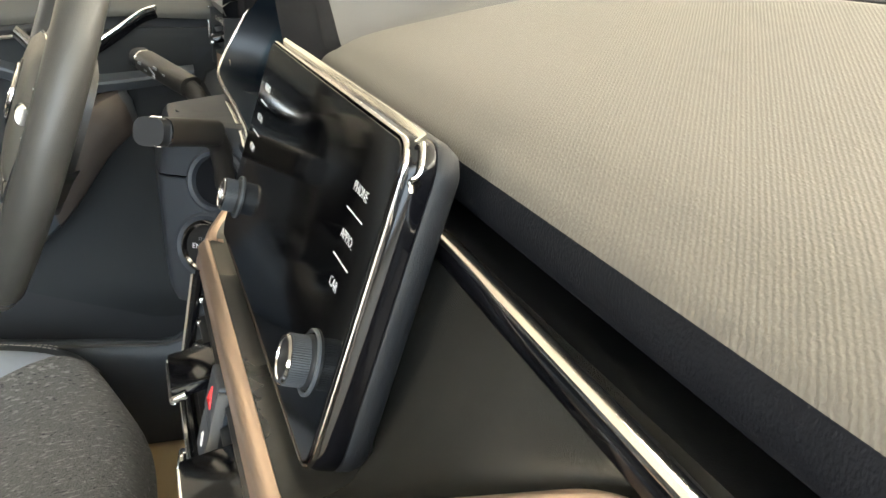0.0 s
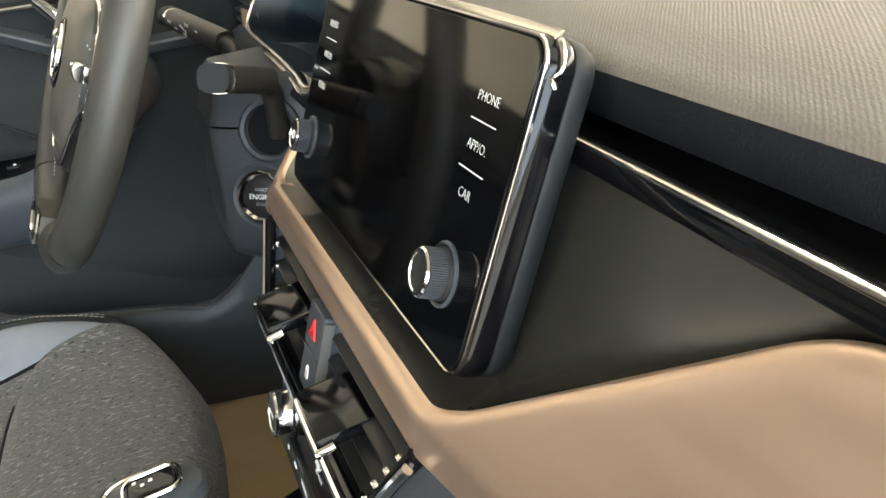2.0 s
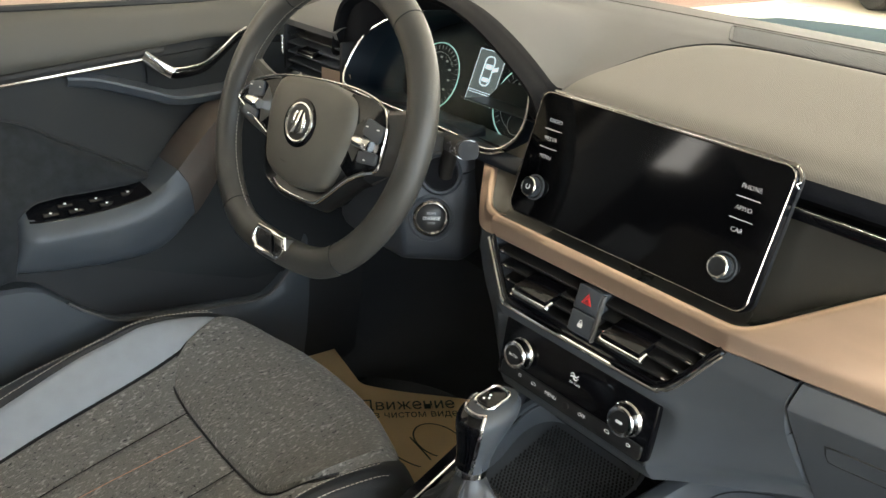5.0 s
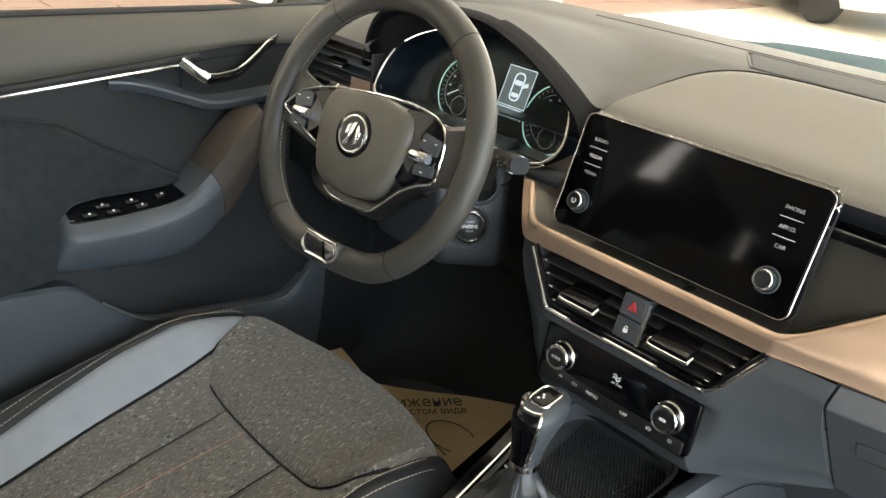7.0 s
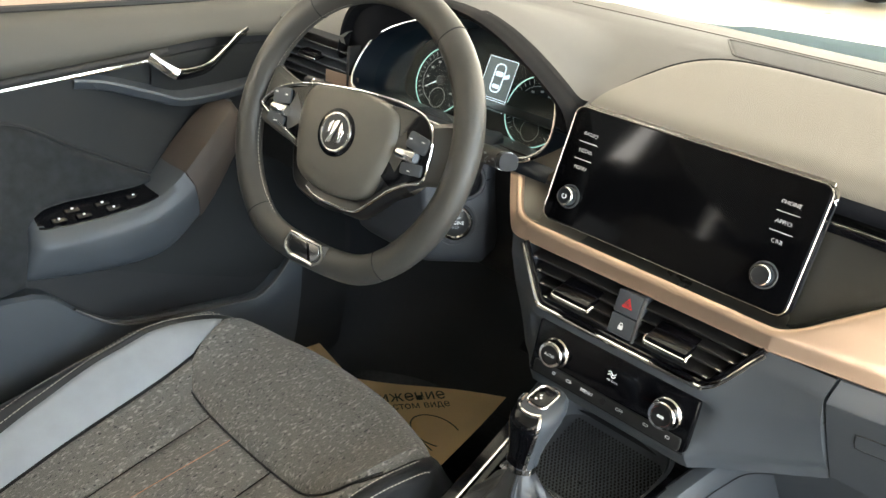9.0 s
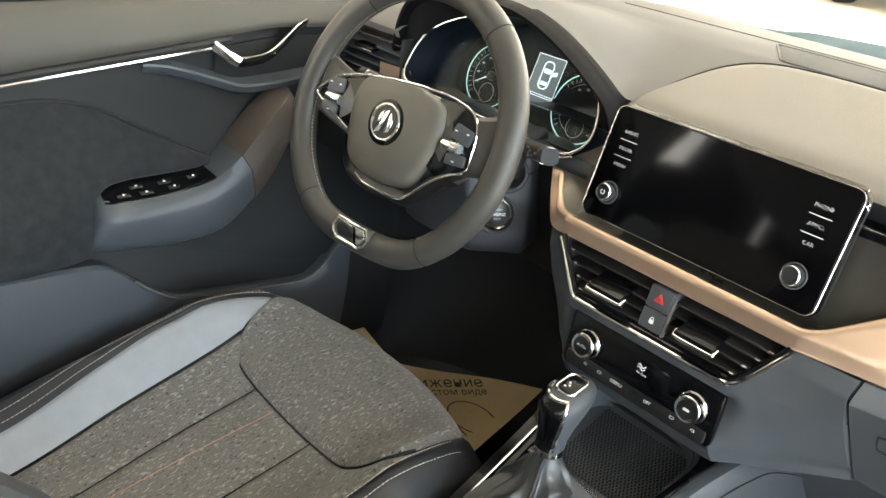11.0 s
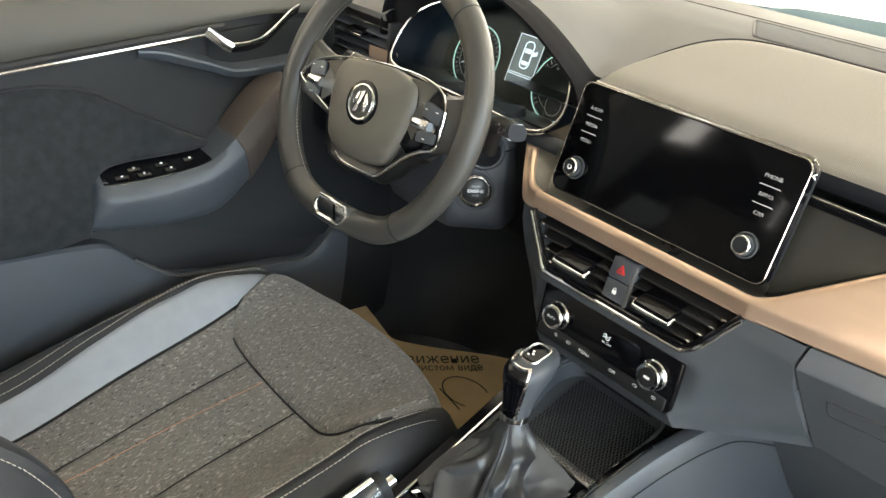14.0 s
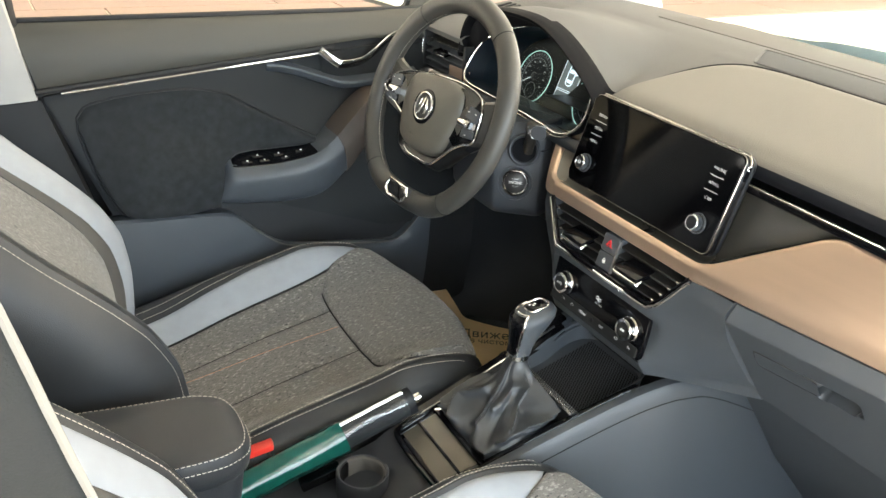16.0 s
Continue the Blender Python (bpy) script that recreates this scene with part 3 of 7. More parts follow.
# Niche behind the screen.
rows = []
for x in np.linspace(-0.152, 0.715, 80):
    zt = z_up(x)
    yt = y_panel(x, zt - 0.0062)
    y0 = yt + 0.0078
    dz = 0.982 - zt
    bow = min(1.0, max(0.0, (0.30 - abs(x)) / 0.12))
    row = []
    for j in range(13):
        t = j / 12
        yy = lerp(y0, 0.112, t)
        zz = zt - 0.0015 + dz * (t ** 1.6)
        zz -= 0.012 * math.sin(math.pi * t) * bow
        row.append(Vector((x, yy + 0.006 * math.sin(math.pi * t) * bow, zz)))
    rows.append(row)
part("niche", loft(rows[6:]), M_WALLNICHE, dash, "satin dark niche behind the display")
# This end of the niche carries its brightness in the beige colour.
part("niche_lit_end", loft(rows[:7]), M_LITNICHE, dash, "end of the satin niche, light put into its beige colour")

side = [spline(left_in, 1)[round(k * (len(left_in) - 1) / 12)] + Vector((0.0014, 0.0035, -0.0008)) for k in range(13)]
part("niche_left", loft([[p.lerp(q, t) + Vector((0, 0.006, -0.002)) * math.sin(math.pi * t) for p, q in zip(side, rows[0])] for t in np.linspace(0, 1, 8)]), M_LITNICHE, dash, "satin niche side beside the display, coloured as lit")

# ---- centre stack below the copper band ----


def stack_right(z):
    """The seam between the centre stack and the glovebox."""
    return curve1([0.70, 0.715, 0.78, 0.842, 0.868], [0.217, 0.216, 0.212, 0.210, 0.214])(z)


def stack_y(x, z):
    """The face of the lower dashboard: recessed round the climate panel, one smooth bulge beside it."""
    yc = curve1([0.70, 0.722, 0.73, 0.785, 0.795, 0.868], [0.026, 0.015, 0.019, 0.027, 0.013, 0.030])(z)
    ys = curve1([0.70, 0.74, 0.80, 0.868], [0.030, 0.014, 0.013, 0.030])(z)
    k = min(1.0, max(0.0, (abs(x) - 0.103) / 0.02))
    out = max(0.0, abs(x) - 0.105)
    f = min(1.0, max(0.0, (0.848 - z) / 0.13))
    return lerp(yc, ys, k * k * (3 - 2 * k)) + out * (0.08 + 0.86 * f)


rows = []
for z in np.linspace(0.8066, 0.700, 18):
    xr = stack_right(z)
    xl = -0.172 + 0.05 * (0.867 - z) / 0.167
    row = [Vector((x, stack_y(x, z), z)) for x in [lerp(xl, xr, i / 40) for i in range(41)]]
    rows.append([row[0] + Vector((-0.002, 0.16, 0))] + row + [row[-1] + Vector((0.001, 0.010, 0))])
rows.insert(0, [p + Vector((0, 0.03, 0.0)) for p in rows[0]])
rows.append([p + Vector((0, 0.14, -0.004)) for p in rows[-1]])
part("lower_fascia", loft(rows), M_PANEL, dash, "grey plastic fascia round the climate panel")
for s in (-1, 1):
    rows = []
    for z in np.linspace(0.867, 0.8066, 16):
        x0 = curve1([0.8066, 0.8105, 0.8195, 0.853, 0.866], [0.094, 0.1065, 0.1150, 0.1415, 0.1510])(z)
        x1 = stack_right(z) if s > 0 else 0.172 - 0.05 * (0.867 - z) / 0.167
        row = [Vector((s * x0, stack_y(x0, z) + 0.030, z))] + [Vector((s * x, stack_y(x, z), z)) for x in [lerp(x0, x1, k / 10) for k in range(11)]]
        rows.append(row + [row[-1] + Vector((0, 0.012 if s > 0 else 0.16, 0))])
    part("side_fascia", loft(rows), M_PANEL, dash, "grey plastic beside the air vents")

# Glovebox side: upper band, seam and lid.
def glove_y(x, z):
    """The lid's face: it leans out a little down to a crease, then falls far back."""
    return y_front(x) - 0.34 * (0.868 - max(z, 0.842)) + 0.70 * max(0.0, 0.842 - z)


def z_foot(x):
    return max(0.60, 0.710 - 0.24 * (x - 0.206))


glovebox = thing("glovebox", (0.46, 0.06, 0.70), "closed grey plastic glovebox lid with a recessed handle", "glovebox")
hz_mid = lambda x: 0.7975
rows = []
for i in range(170):
    u = (i / 169) ** 1.5
    row = []
    for k in range(48):
        z = lerp(0.8655, 0.8430, k / 5) if k < 6 else (0.8415 if k == 6 else None)
        x0 = lerp(0.2165, 0.712, u)
        if z is None:
            z = lerp(0.8400, z_foot(x0), (k - 7) / 40)
        xx = lerp(stack_right(z) + 0.0028, 0.712, u)
        y = glove_y(xx, z)
        # Open recess beside the latch flap.
        k4 = abs((xx - 0.340) / 0.032) ** 4 + abs((z - 0.7975) / 0.0135) ** 4
        d = Vector((0, 0.030, 0.008)) * (min(1, (1 - k4) * 5) if k4 < 1 else 0)
        row.append(Vector((xx, y, z)) + d)
    row += [row[-1] + Vector((0, 0.006, -0.004)), row[-1] + Vector((0, 0.03, -0.004)), row[-1] + Vector((0, 0.16, 0.0))]
    rows.append([row[0] + Vector((0, 0.012, 0.0006))] + row)
rows.insert(0, [p + Vector((0.0004, 0.030, 0)) for p in rows[0]])
part("lid", loft(rows), M_PANEL, glovebox)
out_n = Vector((0, -0.79, -0.61))
face = lambda x, z, d=0.0: Vector((x, glove_y(x, z), z)) + out_n * d
flap = []
for x, f in ((0.2405, 0.75), (0.2430, 0.92), (0.2490, 1.0), (0.270, 1.0), (0.300, 1.0), (0.316, 0.97), (0.3225, 0.80)):
    flap.append([face(x + 0.06 * h, hz_mid(x) + h * f, d) for h, d in ((0.0128, -0.002), (0.0118, 0.0008), (0.0, 0.0014), (-0.0118, 0.0008), (-0.0128, -0.002))])
part("latch_handle", loft(flap), M_PANEL, glovebox, "grey latch flap")
gap = [(0.3230, 0.80, 1), (0.316, 1.0, 1), (0.27, 1.0, 1), (0.2480, 1.0, 1), (0.2405, 0.9, 1), (0.2395, 0.0, 1), (0.2405, 0.9, -1), (0.2480, 1.0, -1), (0.27, 1.0, -1), (0.316, 1.0, -1)]
part("latch_groove", tube([face(x, 0.7975 + s_ * f * 0.0132, 0.0002) for x, f, s_ in gap], 0.0010, 0.0010, 6), M_BLACK, glovebox, "dark gap round the flap")
part("lid_backing", loft([[Vector((stack_right(z) - 0.003, glove_y(0.213, z) + d, z)) for z in np.linspace(0.867, 0.712, 14)] for d in (0.010, 0.05)]), M_BLACK, glovebox)

# ---- central air vents ----
vent_y = lambda z: 0.012 + 0.018 * (z - 0.80) / 0.068
for s in (-1, 1):
    vent = thing("air_vent", (s * 0.085, 0.03, 0.80), "black centre air vent with chrome-tipped slats", "air vent", "centre air vents")
    half = [(0.017, 0.8650), (0.1475, 0.8650), (0.108, 0.8145), (0.098, 0.8105), (0.017, 0.8105)]
    part("duct", loft([[Vector((s * x, vent_y(z) + 0.030, z)) for x, z in half], [Vector((s * x * 0.9, vent_y(z) + 0.034, 0.838 + (z - 0.838) * 0.4)) for x, z in half]], ring=True, cap=True), M_BLACK, vent)
    for k, z in enumerate((0.857, 0.8445, 0.832, 0.8195)):
        x1 = lerp(0.104, 0.146, (z - 0.8105) / 0.055) - 0.003
        tip = part("slat", rbox(x1 - 0.0175, 0.022, 0.0030, pose(s * (x1 + 0.0175) / 2, vent_y(z) + 0.0125, z, 14, 0, 0), 0.0012), M_NICHE, vent)
        part("slat_tip", rbox(0.006, 0.0035, 0.0032, pose(s * (x1 - 0.006), vent_y(z) + 0.0020, z - 0.0025, 14, 0, 0), 0.001), M_CHROME, tip)
    slider = part("slider", rbox(0.047, 0.034, 0.0075, pose(s * 0.060, vent_y(0.838) - 0.002, 0.8400, 12, 0, 0), 0.0025), M_PIANO, vent, "gloss black slider")
    lip_y, lip_z = vent_y(0.838) - 0.0185, 0.8325
    part("slider_edge", tube(spline([(s * 0.060 - 0.0255, lip_y + 0.008, lip_z + 0.0045), (s * 0.060 - 0.0240, lip_y + 0.001, lip_z + 0.0012), (s * 0.060 - 0.0200, lip_y, lip_z), (s * 0.060 + 0.0200, lip_y, lip_z), (s * 0.060 + 0.0240, lip_y + 0.001, lip_z + 0.0012), (s * 0.060 + 0.0255, lip_y + 0.008, lip_z + 0.0045)], 4), 0.0018, 0.0024, 8), M_CHROME, slider, "chrome slider lip")

frame_path = []
for x, z in ((-0.1500, 0.8650), (-0.1405, 0.853), (-0.114, 0.8195), (-0.1055, 0.8105), (-0.092, 0.8078), (0.0, 0.8072), (0.092, 0.8078), (0.1055, 0.8105), (0.120, 0.822), (0.1420, 0.8535), (0.1505, 0.8650)):
    frame_path.append((x, vent_y(z) - 0.0035, z))
surround = thing("vent_trim", (0, 0.02, 0.807), "thin chrome trim under the centre air vents", "trim")
part("trim_line", tube(spline(frame_path, 5), 0.0022, 0.0026, 8), M_CHROME, surround)
part("trim_lip", tube(spline([(x * 0.985, y + 0.004, z + 0.003) for x, y, z in frame_path], 5), 0.0030, 0.0040, 8), M_PIANO, surround)

switches = thing("switch_block", (0, 0.02, 0.81), "dark hazard and locking switch block between the vents", "switch")
part("hazard_button", plate(rrect(0.030, 0.0255, 0.002), -0.03, 0.005, pose(0, 0.0280, 0.8520, 75.5, 0, 0), 0.0012), M_PANEL, switches)
part("lock_button", plate(rrect(0.030, 0.0235, 0.002), -0.03, 0.005, pose(0, 0.0220, 0.8270, 75.5, 0, 0), 0.0012), M_PANEL, switches)
part("side_rib", rbox(0.0026, 0.006, 0.050, pose(0.0168, 0.0225, 0.8390, -14.5, 0, 0), 0.001), M_DASH, switches, "grey side rib")
HB = pose(0, 0.0280, 0.8520, 75.5, 0, 0)
tri_o = [(0.0066 * math.cos(radians(90 + 120 * k)), 0.0066 * math.sin(radians(90 + 120 * k))) for k in range(3)]
tri_path = [HB @ Vector((x, y - 0.001, 0.0053)) for x, y in tri_o]
part("hazard_mark", join(tube(tri_path, 0.0007, n=6, closed=True, up=(0, -1, 0.2)), tube([HB @ Vector((x * 0.5, y * 0.5 - 0.001, 0.0053)) for x, y in tri_o], 0.0006, n=6, closed=True, up=(0, -1, 0.2))), M_REDPRINT, switches, "red warning triangle")
LB = pose(0, 0.0220, 0.8270, 75.5, 0, 0)
part("lock_mark", join(plate(rrect(0.0056, 0.0046, 0.0006, 2), 0.005, 0.0055, LB @ pose(0, -0.0016, 0)), tube([LB @ Vector((0.0018 * math.cos(a), 0.0010 + 0.0026 * math.sin(a), 0.0053)) for a in np.linspace(0, math.pi, 9)], 0.0005, n=5, up=(0, -1, 0.2))), M_WHITE, switches, "white padlock symbol")

# ---- climate panel ----
CP = facing((0, 0.0205, 0.7555), 7.0)
climate = thing("climate_panel", (0, 0.012, 0.722), "gloss black climate control panel with two chrome dials", "climate control")
part("fascia", plate([(-0.101, -0.033), (0.101, -0.033), (0.1045, -0.029), (0.104, 0.031), (0.100, 0.033), (-0.100, 0.033), (-0.104, 0.031), (-0.1045, -0.029)], -0.02, 0.004, CP, 0.0015), M_PIANO, climate)
part("button_bar", plate(rrect(0.196, 0.0155, 0.003), 0.0035, 0.0062, CP @ pose(0, -0.0245, 0), 0.0012), M_NICHE, climate, "satin black button bar")
part("lower_rim", tube([CP @ Vector((x, -0.034, 0.003)) for x in np.linspace(-0.103, 0.103, 12)], 0.0014, n=6), M_PLASTIC, climate)
for s in (-1, 1):
    D = CP @ pose(s * 0.0735, 0.001, 0) @ Matrix.Diagonal((0.92, 0.92, 0.70, 1))
    dial = part("dial", revolve([(0.0195, 0.004), (0.0195, 0.007), (0.0180, 0.0085), (0.0172, 0.010), (0.0172, 0.022), (0.0160, 0.024), (0.0128, 0.0245), (0.0125, 0.0225), (0.0, 0.0222)], D, 36), M_CHROME, climate, "knurled chrome dial")
    part("dial_face", revolve([(0.0122, 0.0222), (0.0118, 0.0238), (0.0, 0.0242)], D, 28), M_NICHE, dial)
lettering("AUTO", 0.0048, CP @ pose(-0.0735, 0.001, 0.0173), M_WHITE, climate)
lettering("MENU", 0.0060, CP @ pose(-0.0215, -0.0235, 0.0064), M_WHITE, climate)
lettering("OFF", 0.0056, CP @ pose(0.0225, -0.0235, 0.0064), M_WHITE, climate)
lettering("Air Care", 0.0040, CP @ pose(0.004, 0.0035, 0.0044), M_WHITE, climate)
part("air_symbol", join(*[tube([CP @ Vector((-0.003 + 0.010 * t, 0.009 + dy + 0.0018 * math.sin(t * 7), 0.0045)) for t in np.linspace(0, 1, 9)], 0.0007, n=5, up=(0, -1, 0)) for dy in (0, 0.0032)]), M_WHITE, climate)
part("rotary_dot", revolve([(0.0036, 0.006), (0.0036, 0.0075), (0.0, 0.0076)], CP @ pose(0.001, -0.0235, 0), 16), M_BLACK, climate)
for x, w in ((-0.047, 0.008), (-0.068, 0.005), (0.056, 0.0075), (0.083, 0.006)):
    part("symbol", tube([CP @ Vector((x + px, -0.0228 + py, 0.0063)) for px, py in rrect(w * 0.75, 0.0026, 0.0010, 3)], 0.00035, n=4, closed=True, up=(0, -1, 0.1)), M_WHITE, climate)
part("car_symbol", plate(rrect(0.008, 0.003, 0.001, 2), 0.0170, 0.0176, CP @ pose(0.0735, 0.001, 0)), M_WHITE, climate)

# ---- infotainment screen ----
SC = facing((0.002, 0.0663, 0.9612), 17.0)
screen = thing("infotainment_screen", (0, 0.09, 0.893), "free-standing black glass infotainment screen with two knobs", "car screen")
SW, SH = 0.2965, 0.1345


def screen_layer(steps):
    """A shell of rounded rectangles: (inset, depth) pairs from the front to the back."""
    return loft([[SC @ Vector((x, y, d)) for x, y in rrect(SW - 2 * i, SH - 2 * i, max(0.003, 0.0125 - i), 7)] for i, d in steps], ring=True)


part("housing", screen_layer([(0.0022, -0.0030), (0.0008, -0.0022), (0.0000, -0.0034), (-0.0006, -0.0060), (-0.0004, -0.0112), (0.0004, -0.0122), (0.0030, -0.0124)]), M_PIANO, screen, "gloss black housing band")
part("back_shell", screen_layer([(0.0020, -0.0120), (0.0002, -0.0126), (-0.0004, -0.0140), (0.0000, -0.0180), (0.0024, -0.0222), (0.0075, -0.0250), (0.020, -0.0262), (0.050, -0.0265)]), M_PLASTIC, screen, "matt black rounded back shell")
part("chrome_rim", tube([SC @ Vector((x, y, -0.0010)) for x, y in rrect(SW - 0.0018, SH - 0.0018, 0.0116, 7)], 0.0010, 0.0013, 8, closed=True, up=(0, -1, 0.27)), M_DARKCHROME, screen, "thin dark chrome rim")
part("top_edge", tube(spline([SC @ Vector((x, y, -0.0058)) for x, y in ((-0.137, 0.0672), (-0.05, 0.0676), (0.05, 0.0676), (0.134, 0.0674), (0.1425, 0.0650), (0.1478, 0.0590), (0.1486, 0.050))], 8), 0.0012, 0.0034, 10, up=(0, 0.27, 1), power=3.0), M_BRIGHT, screen, "soft chrome upper edge")
part("glass", plate(rrect(SW - 0.0046, SH - 0.0046, 0.0100, 7), -0.005, 0.0007, SC, 0.0006), M_GLASS_BLACK, screen, "black display glass", smooth=False)
for s in (-1, 1):
    K = SC @ pose(s * 0.1172 - 0.002, -0.0340, 0) @ Matrix.Diagonal((0.76, 0.76, 0.58, 1))
    knob = part("knob", revolve([(0.0150, 0.0008), (0.0150, 0.003), (0.0145, 0.0045), (0.0132, 0.0055), (0.0132, 0.019), (0.0128, 0.0205), (0.0112, 0.0208), (0.0110, 0.0202), (0.0, 0.0202)], K, 40), M_PLASTIC, screen, "ribbed dark rotary knob")
    part("knob_base", revolve([(0.0182, 0.0008), (0.0182, 0.0030), (0.0172, 0.0038), (0.0160, 0.0030), (0.0158, 0.0010)], K, 40, False), M_PANEL, knob, "grey base ring")
    ribs = bmesh.new()
    for a in np.linspace(0, 2 * math.pi, 64, endpoint=False):
        bmesh.ops.create_cube(ribs, size=1, matrix=K @ pose(0, 0, 0, 0, 0, math.degrees(a)) @ Matrix.Translation((0.0133, 0, 0.0122)) @ Matrix.Diagonal((0.0013, 0.00065, 0.0125, 1)))
    part("knurl", ribs, M_PANEL, knob, smooth=False)
    part("knob_ring", revolve([(0.0132, 0.0186), (0.0136, 0.0200), (0.0126, 0.0216), (0.0110, 0.0216), (0.0106, 0.0204)], K, 40, False), M_CHROME, knob, "chrome cap ring")
    if s < 0:
        part("power_mark", tube([K @ Vector((0.0034 * math.cos(a), 0.0034 * math.sin(a), 0.0205)) for a in np.linspace(2.1, 7.3, 14)], 0.0006, n=5, up=(0, -1, 0.27)), M_WHITE, knob)
for s, words in ((-1, ("RADIO", "MEDIA", "MENU")), (1, ("PHONE", "APP/O.", "CAR"))):
    for w, v in zip(words, (0.0386, 0.0194, 0.0002)):
        lettering(w, 0.0060, SC @ pose(s * 0.1165 - 0.0015, v, 0.0009), M_WHITE, screen, depth=0.00006, thin=0.00012)
    for v in (0.0293, 0.0098):
        part("divider", plate(rrect(0.0235, 0.0006, 0.0002, 1), 0.0006, 0.00085, SC @ pose(s * 0.1165 - 0.0015, v, 0)), M_WHITE, screen)

# ---- instrument cluster ----
CL = facing((-0.372, 0.112, 0.995), 30.0)
cluster = thing("instrument_cluster", (-0.372, 0.12, 0.92), "instrument cluster with two teal-ringed gauges and a small screen", "instrument cluster")
ring = spline([(x, y, 0) for x, y in ((-0.168, -0.042), (-0.171, -0.004), (-0.153, 0.033), (-0.095, 0.066), (0.0, 0.086), (0.09, 0.076), (0.140, 0.052), (0.170, 0.016), (0.1855, -0.028), (0.172, -0.0555), (0.142, -0.0655), (0.100, -0.0625), (0.02, -0.0600), (-0.08, -0.0590), (-0.145, -0.0560))], 5, closed=True)
DP = facing((-0.3695, 0.1985, 0.980), 20.0)
deep = [DP @ Vector((p.x * 0.92, p.y * 0.95 - 0.004, 0.0)) for p in ring]
part("bezel_wall", loft([[CL @ Vector((p.x, p.y, 0.0)) for p in ring], [(CL @ Vector((p.x, p.y, 0.0))).lerp(d, 0.35) for p, d in zip(ring, deep)], deep], ring=True), M_TUNNEL, cluster, "dark bezel tunnel")
part("bezel_rim", tube([CL @ Vector((p.x * 1.008, p.y * 1.015, 0.0)) for p in ring], 0.0019, 0.0019, 8, closed=True, up=(0, -1, 0.5)), M_SATIN, cluster, "satin silver bezel rim")
part("lower_trim", tube([CL @ Vector((p.x * 1.012, p.y * 1.10, -0.001)) for p in ring[45:63]], 0.0016, 0.0040, 8, up=(0, -1, 0.5)), M_SATIN, cluster, "pale metallic lower trim")
part("dial_plate", loft([deep, [DP @ Vector((p.x * 0.3, p.y * 0.3, 0.0)) for p in ring]], ring=True, cap=True), M_DIAL, cluster)
for cx in (-0.088, 0.088):
    G = DP @ pose(cx, -0.018, 0) @ Matrix.Diagonal((1.16, 1.16, 1, 1))
    gauge = part("gauge_ring", tube([G @ Vector((0.0415 * math.cos(a), 0.0415 * math.sin(a), 0.002)) for a in np.linspace(0, 2 * math.pi, 48, endpoint=False)], 0.0009, n=6, closed=True, up=(0, -1, 0.5)), M_TEAL, cluster, "teal lit gauge ring")
    part("inner_ring", tube([G @ Vector((0.0300 * math.cos(a), 0.0300 * math.sin(a), 0.002)) for a in np.linspace(0.6, 2 * math.pi - 1.8, 40)], 0.0004, n=5, up=(0, -1, 0.5)), M_GREYPRINT, gauge)
    ticks = bmesh.new()
    for a in np.linspace(radians(-45), radians(225), 28):
        bmesh.ops.create_cube(ticks, size=1, matrix=G @ pose(0, 0, 0.001, 0, 0, math.degrees(a)) @ Matrix.Translation((0.0365, 0, 0)) @ Matrix.Diagonal((0.005, 0.0006, 0.0006, 1)))
    part("tick_marks", ticks, M_GREYPRINT, gauge, smooth=False)
    part("needle", loft([[G @ Vector((0.030 * math.cos(radians(212)) - 0.001, 0.030 * math.sin(radians(212)), 0.004)), G @ Vector((0.030 * math.cos(radians(212)), 0.030 * math.sin(radians(212)) + 0.0006, 0.004))], [G @ Vector((0.004 * math.cos(radians(212)), 0.004 * math.sin(radians(212)) - 0.001, 0.005)), G @ Vector((0.004 * math.cos(radians(212)), 0.004 * math.sin(radians(212)) + 0.001, 0.005))]]), M_LCD, gauge, "white needle", smooth=False)
    part("needle_hub", revolve([(0.006, 0.0), (0.006, 0.005), (0.004, 0.007), (0.0, 0.007)], G, 20), M_NICHE, gauge)
    part("small_ring", tube([G @ Vector((0.002 + 0.0125 * math.cos(a), -0.022 + 0.0125 * math.sin(a), 0.002)) for a in np.linspace(0, 2 * math.pi, 24, endpoint=False)], 0.0004, n=5, closed=True, up=(0, -1, 0.5)), M_GREYPRINT, gauge)
    for k, a in enumerate(np.linspace(radians(210), radians(-30), 9)):
        part("numeral", plate(rrect(0.0042, 0.0026, 0.0005, 1), 0.001, 0.0014, G @ pose(0.0245 * math.cos(a), 0.0245 * math.sin(a), 0)), M_GREYPRINT, gauge, smooth=False)
LC = DP @ pose(0.0105, 0.001, 0.0005) @ Matrix.Diagonal((0.98, 0.98, 1, 1))
lcd = part("info_screen", plate(rrect(0.052, 0.074, 0.001, 1), -0.001, 0.0012, LC), M_LCDGREY, cluster, "lit grey information screen")
part("screen_edge", join(*[tube([LC @ Vector((x0, y0, 0.0014)), LC @ Vector((x1, y1, 0.0014))], 0.0005, n=4, up=(0, -1, 0.5)) for x0, y0, x1, y1 in ((-0.026, 0.037, 0.026, 0.037), (-0.026, -0.020, 0.026, -0.020), (-0.026, -0.023, 0.026, -0.023), (-0.026, 0.037, -0.026, -0.037), (0.026, 0.037, 0.026, -0.037))]), M_LCD, lcd)
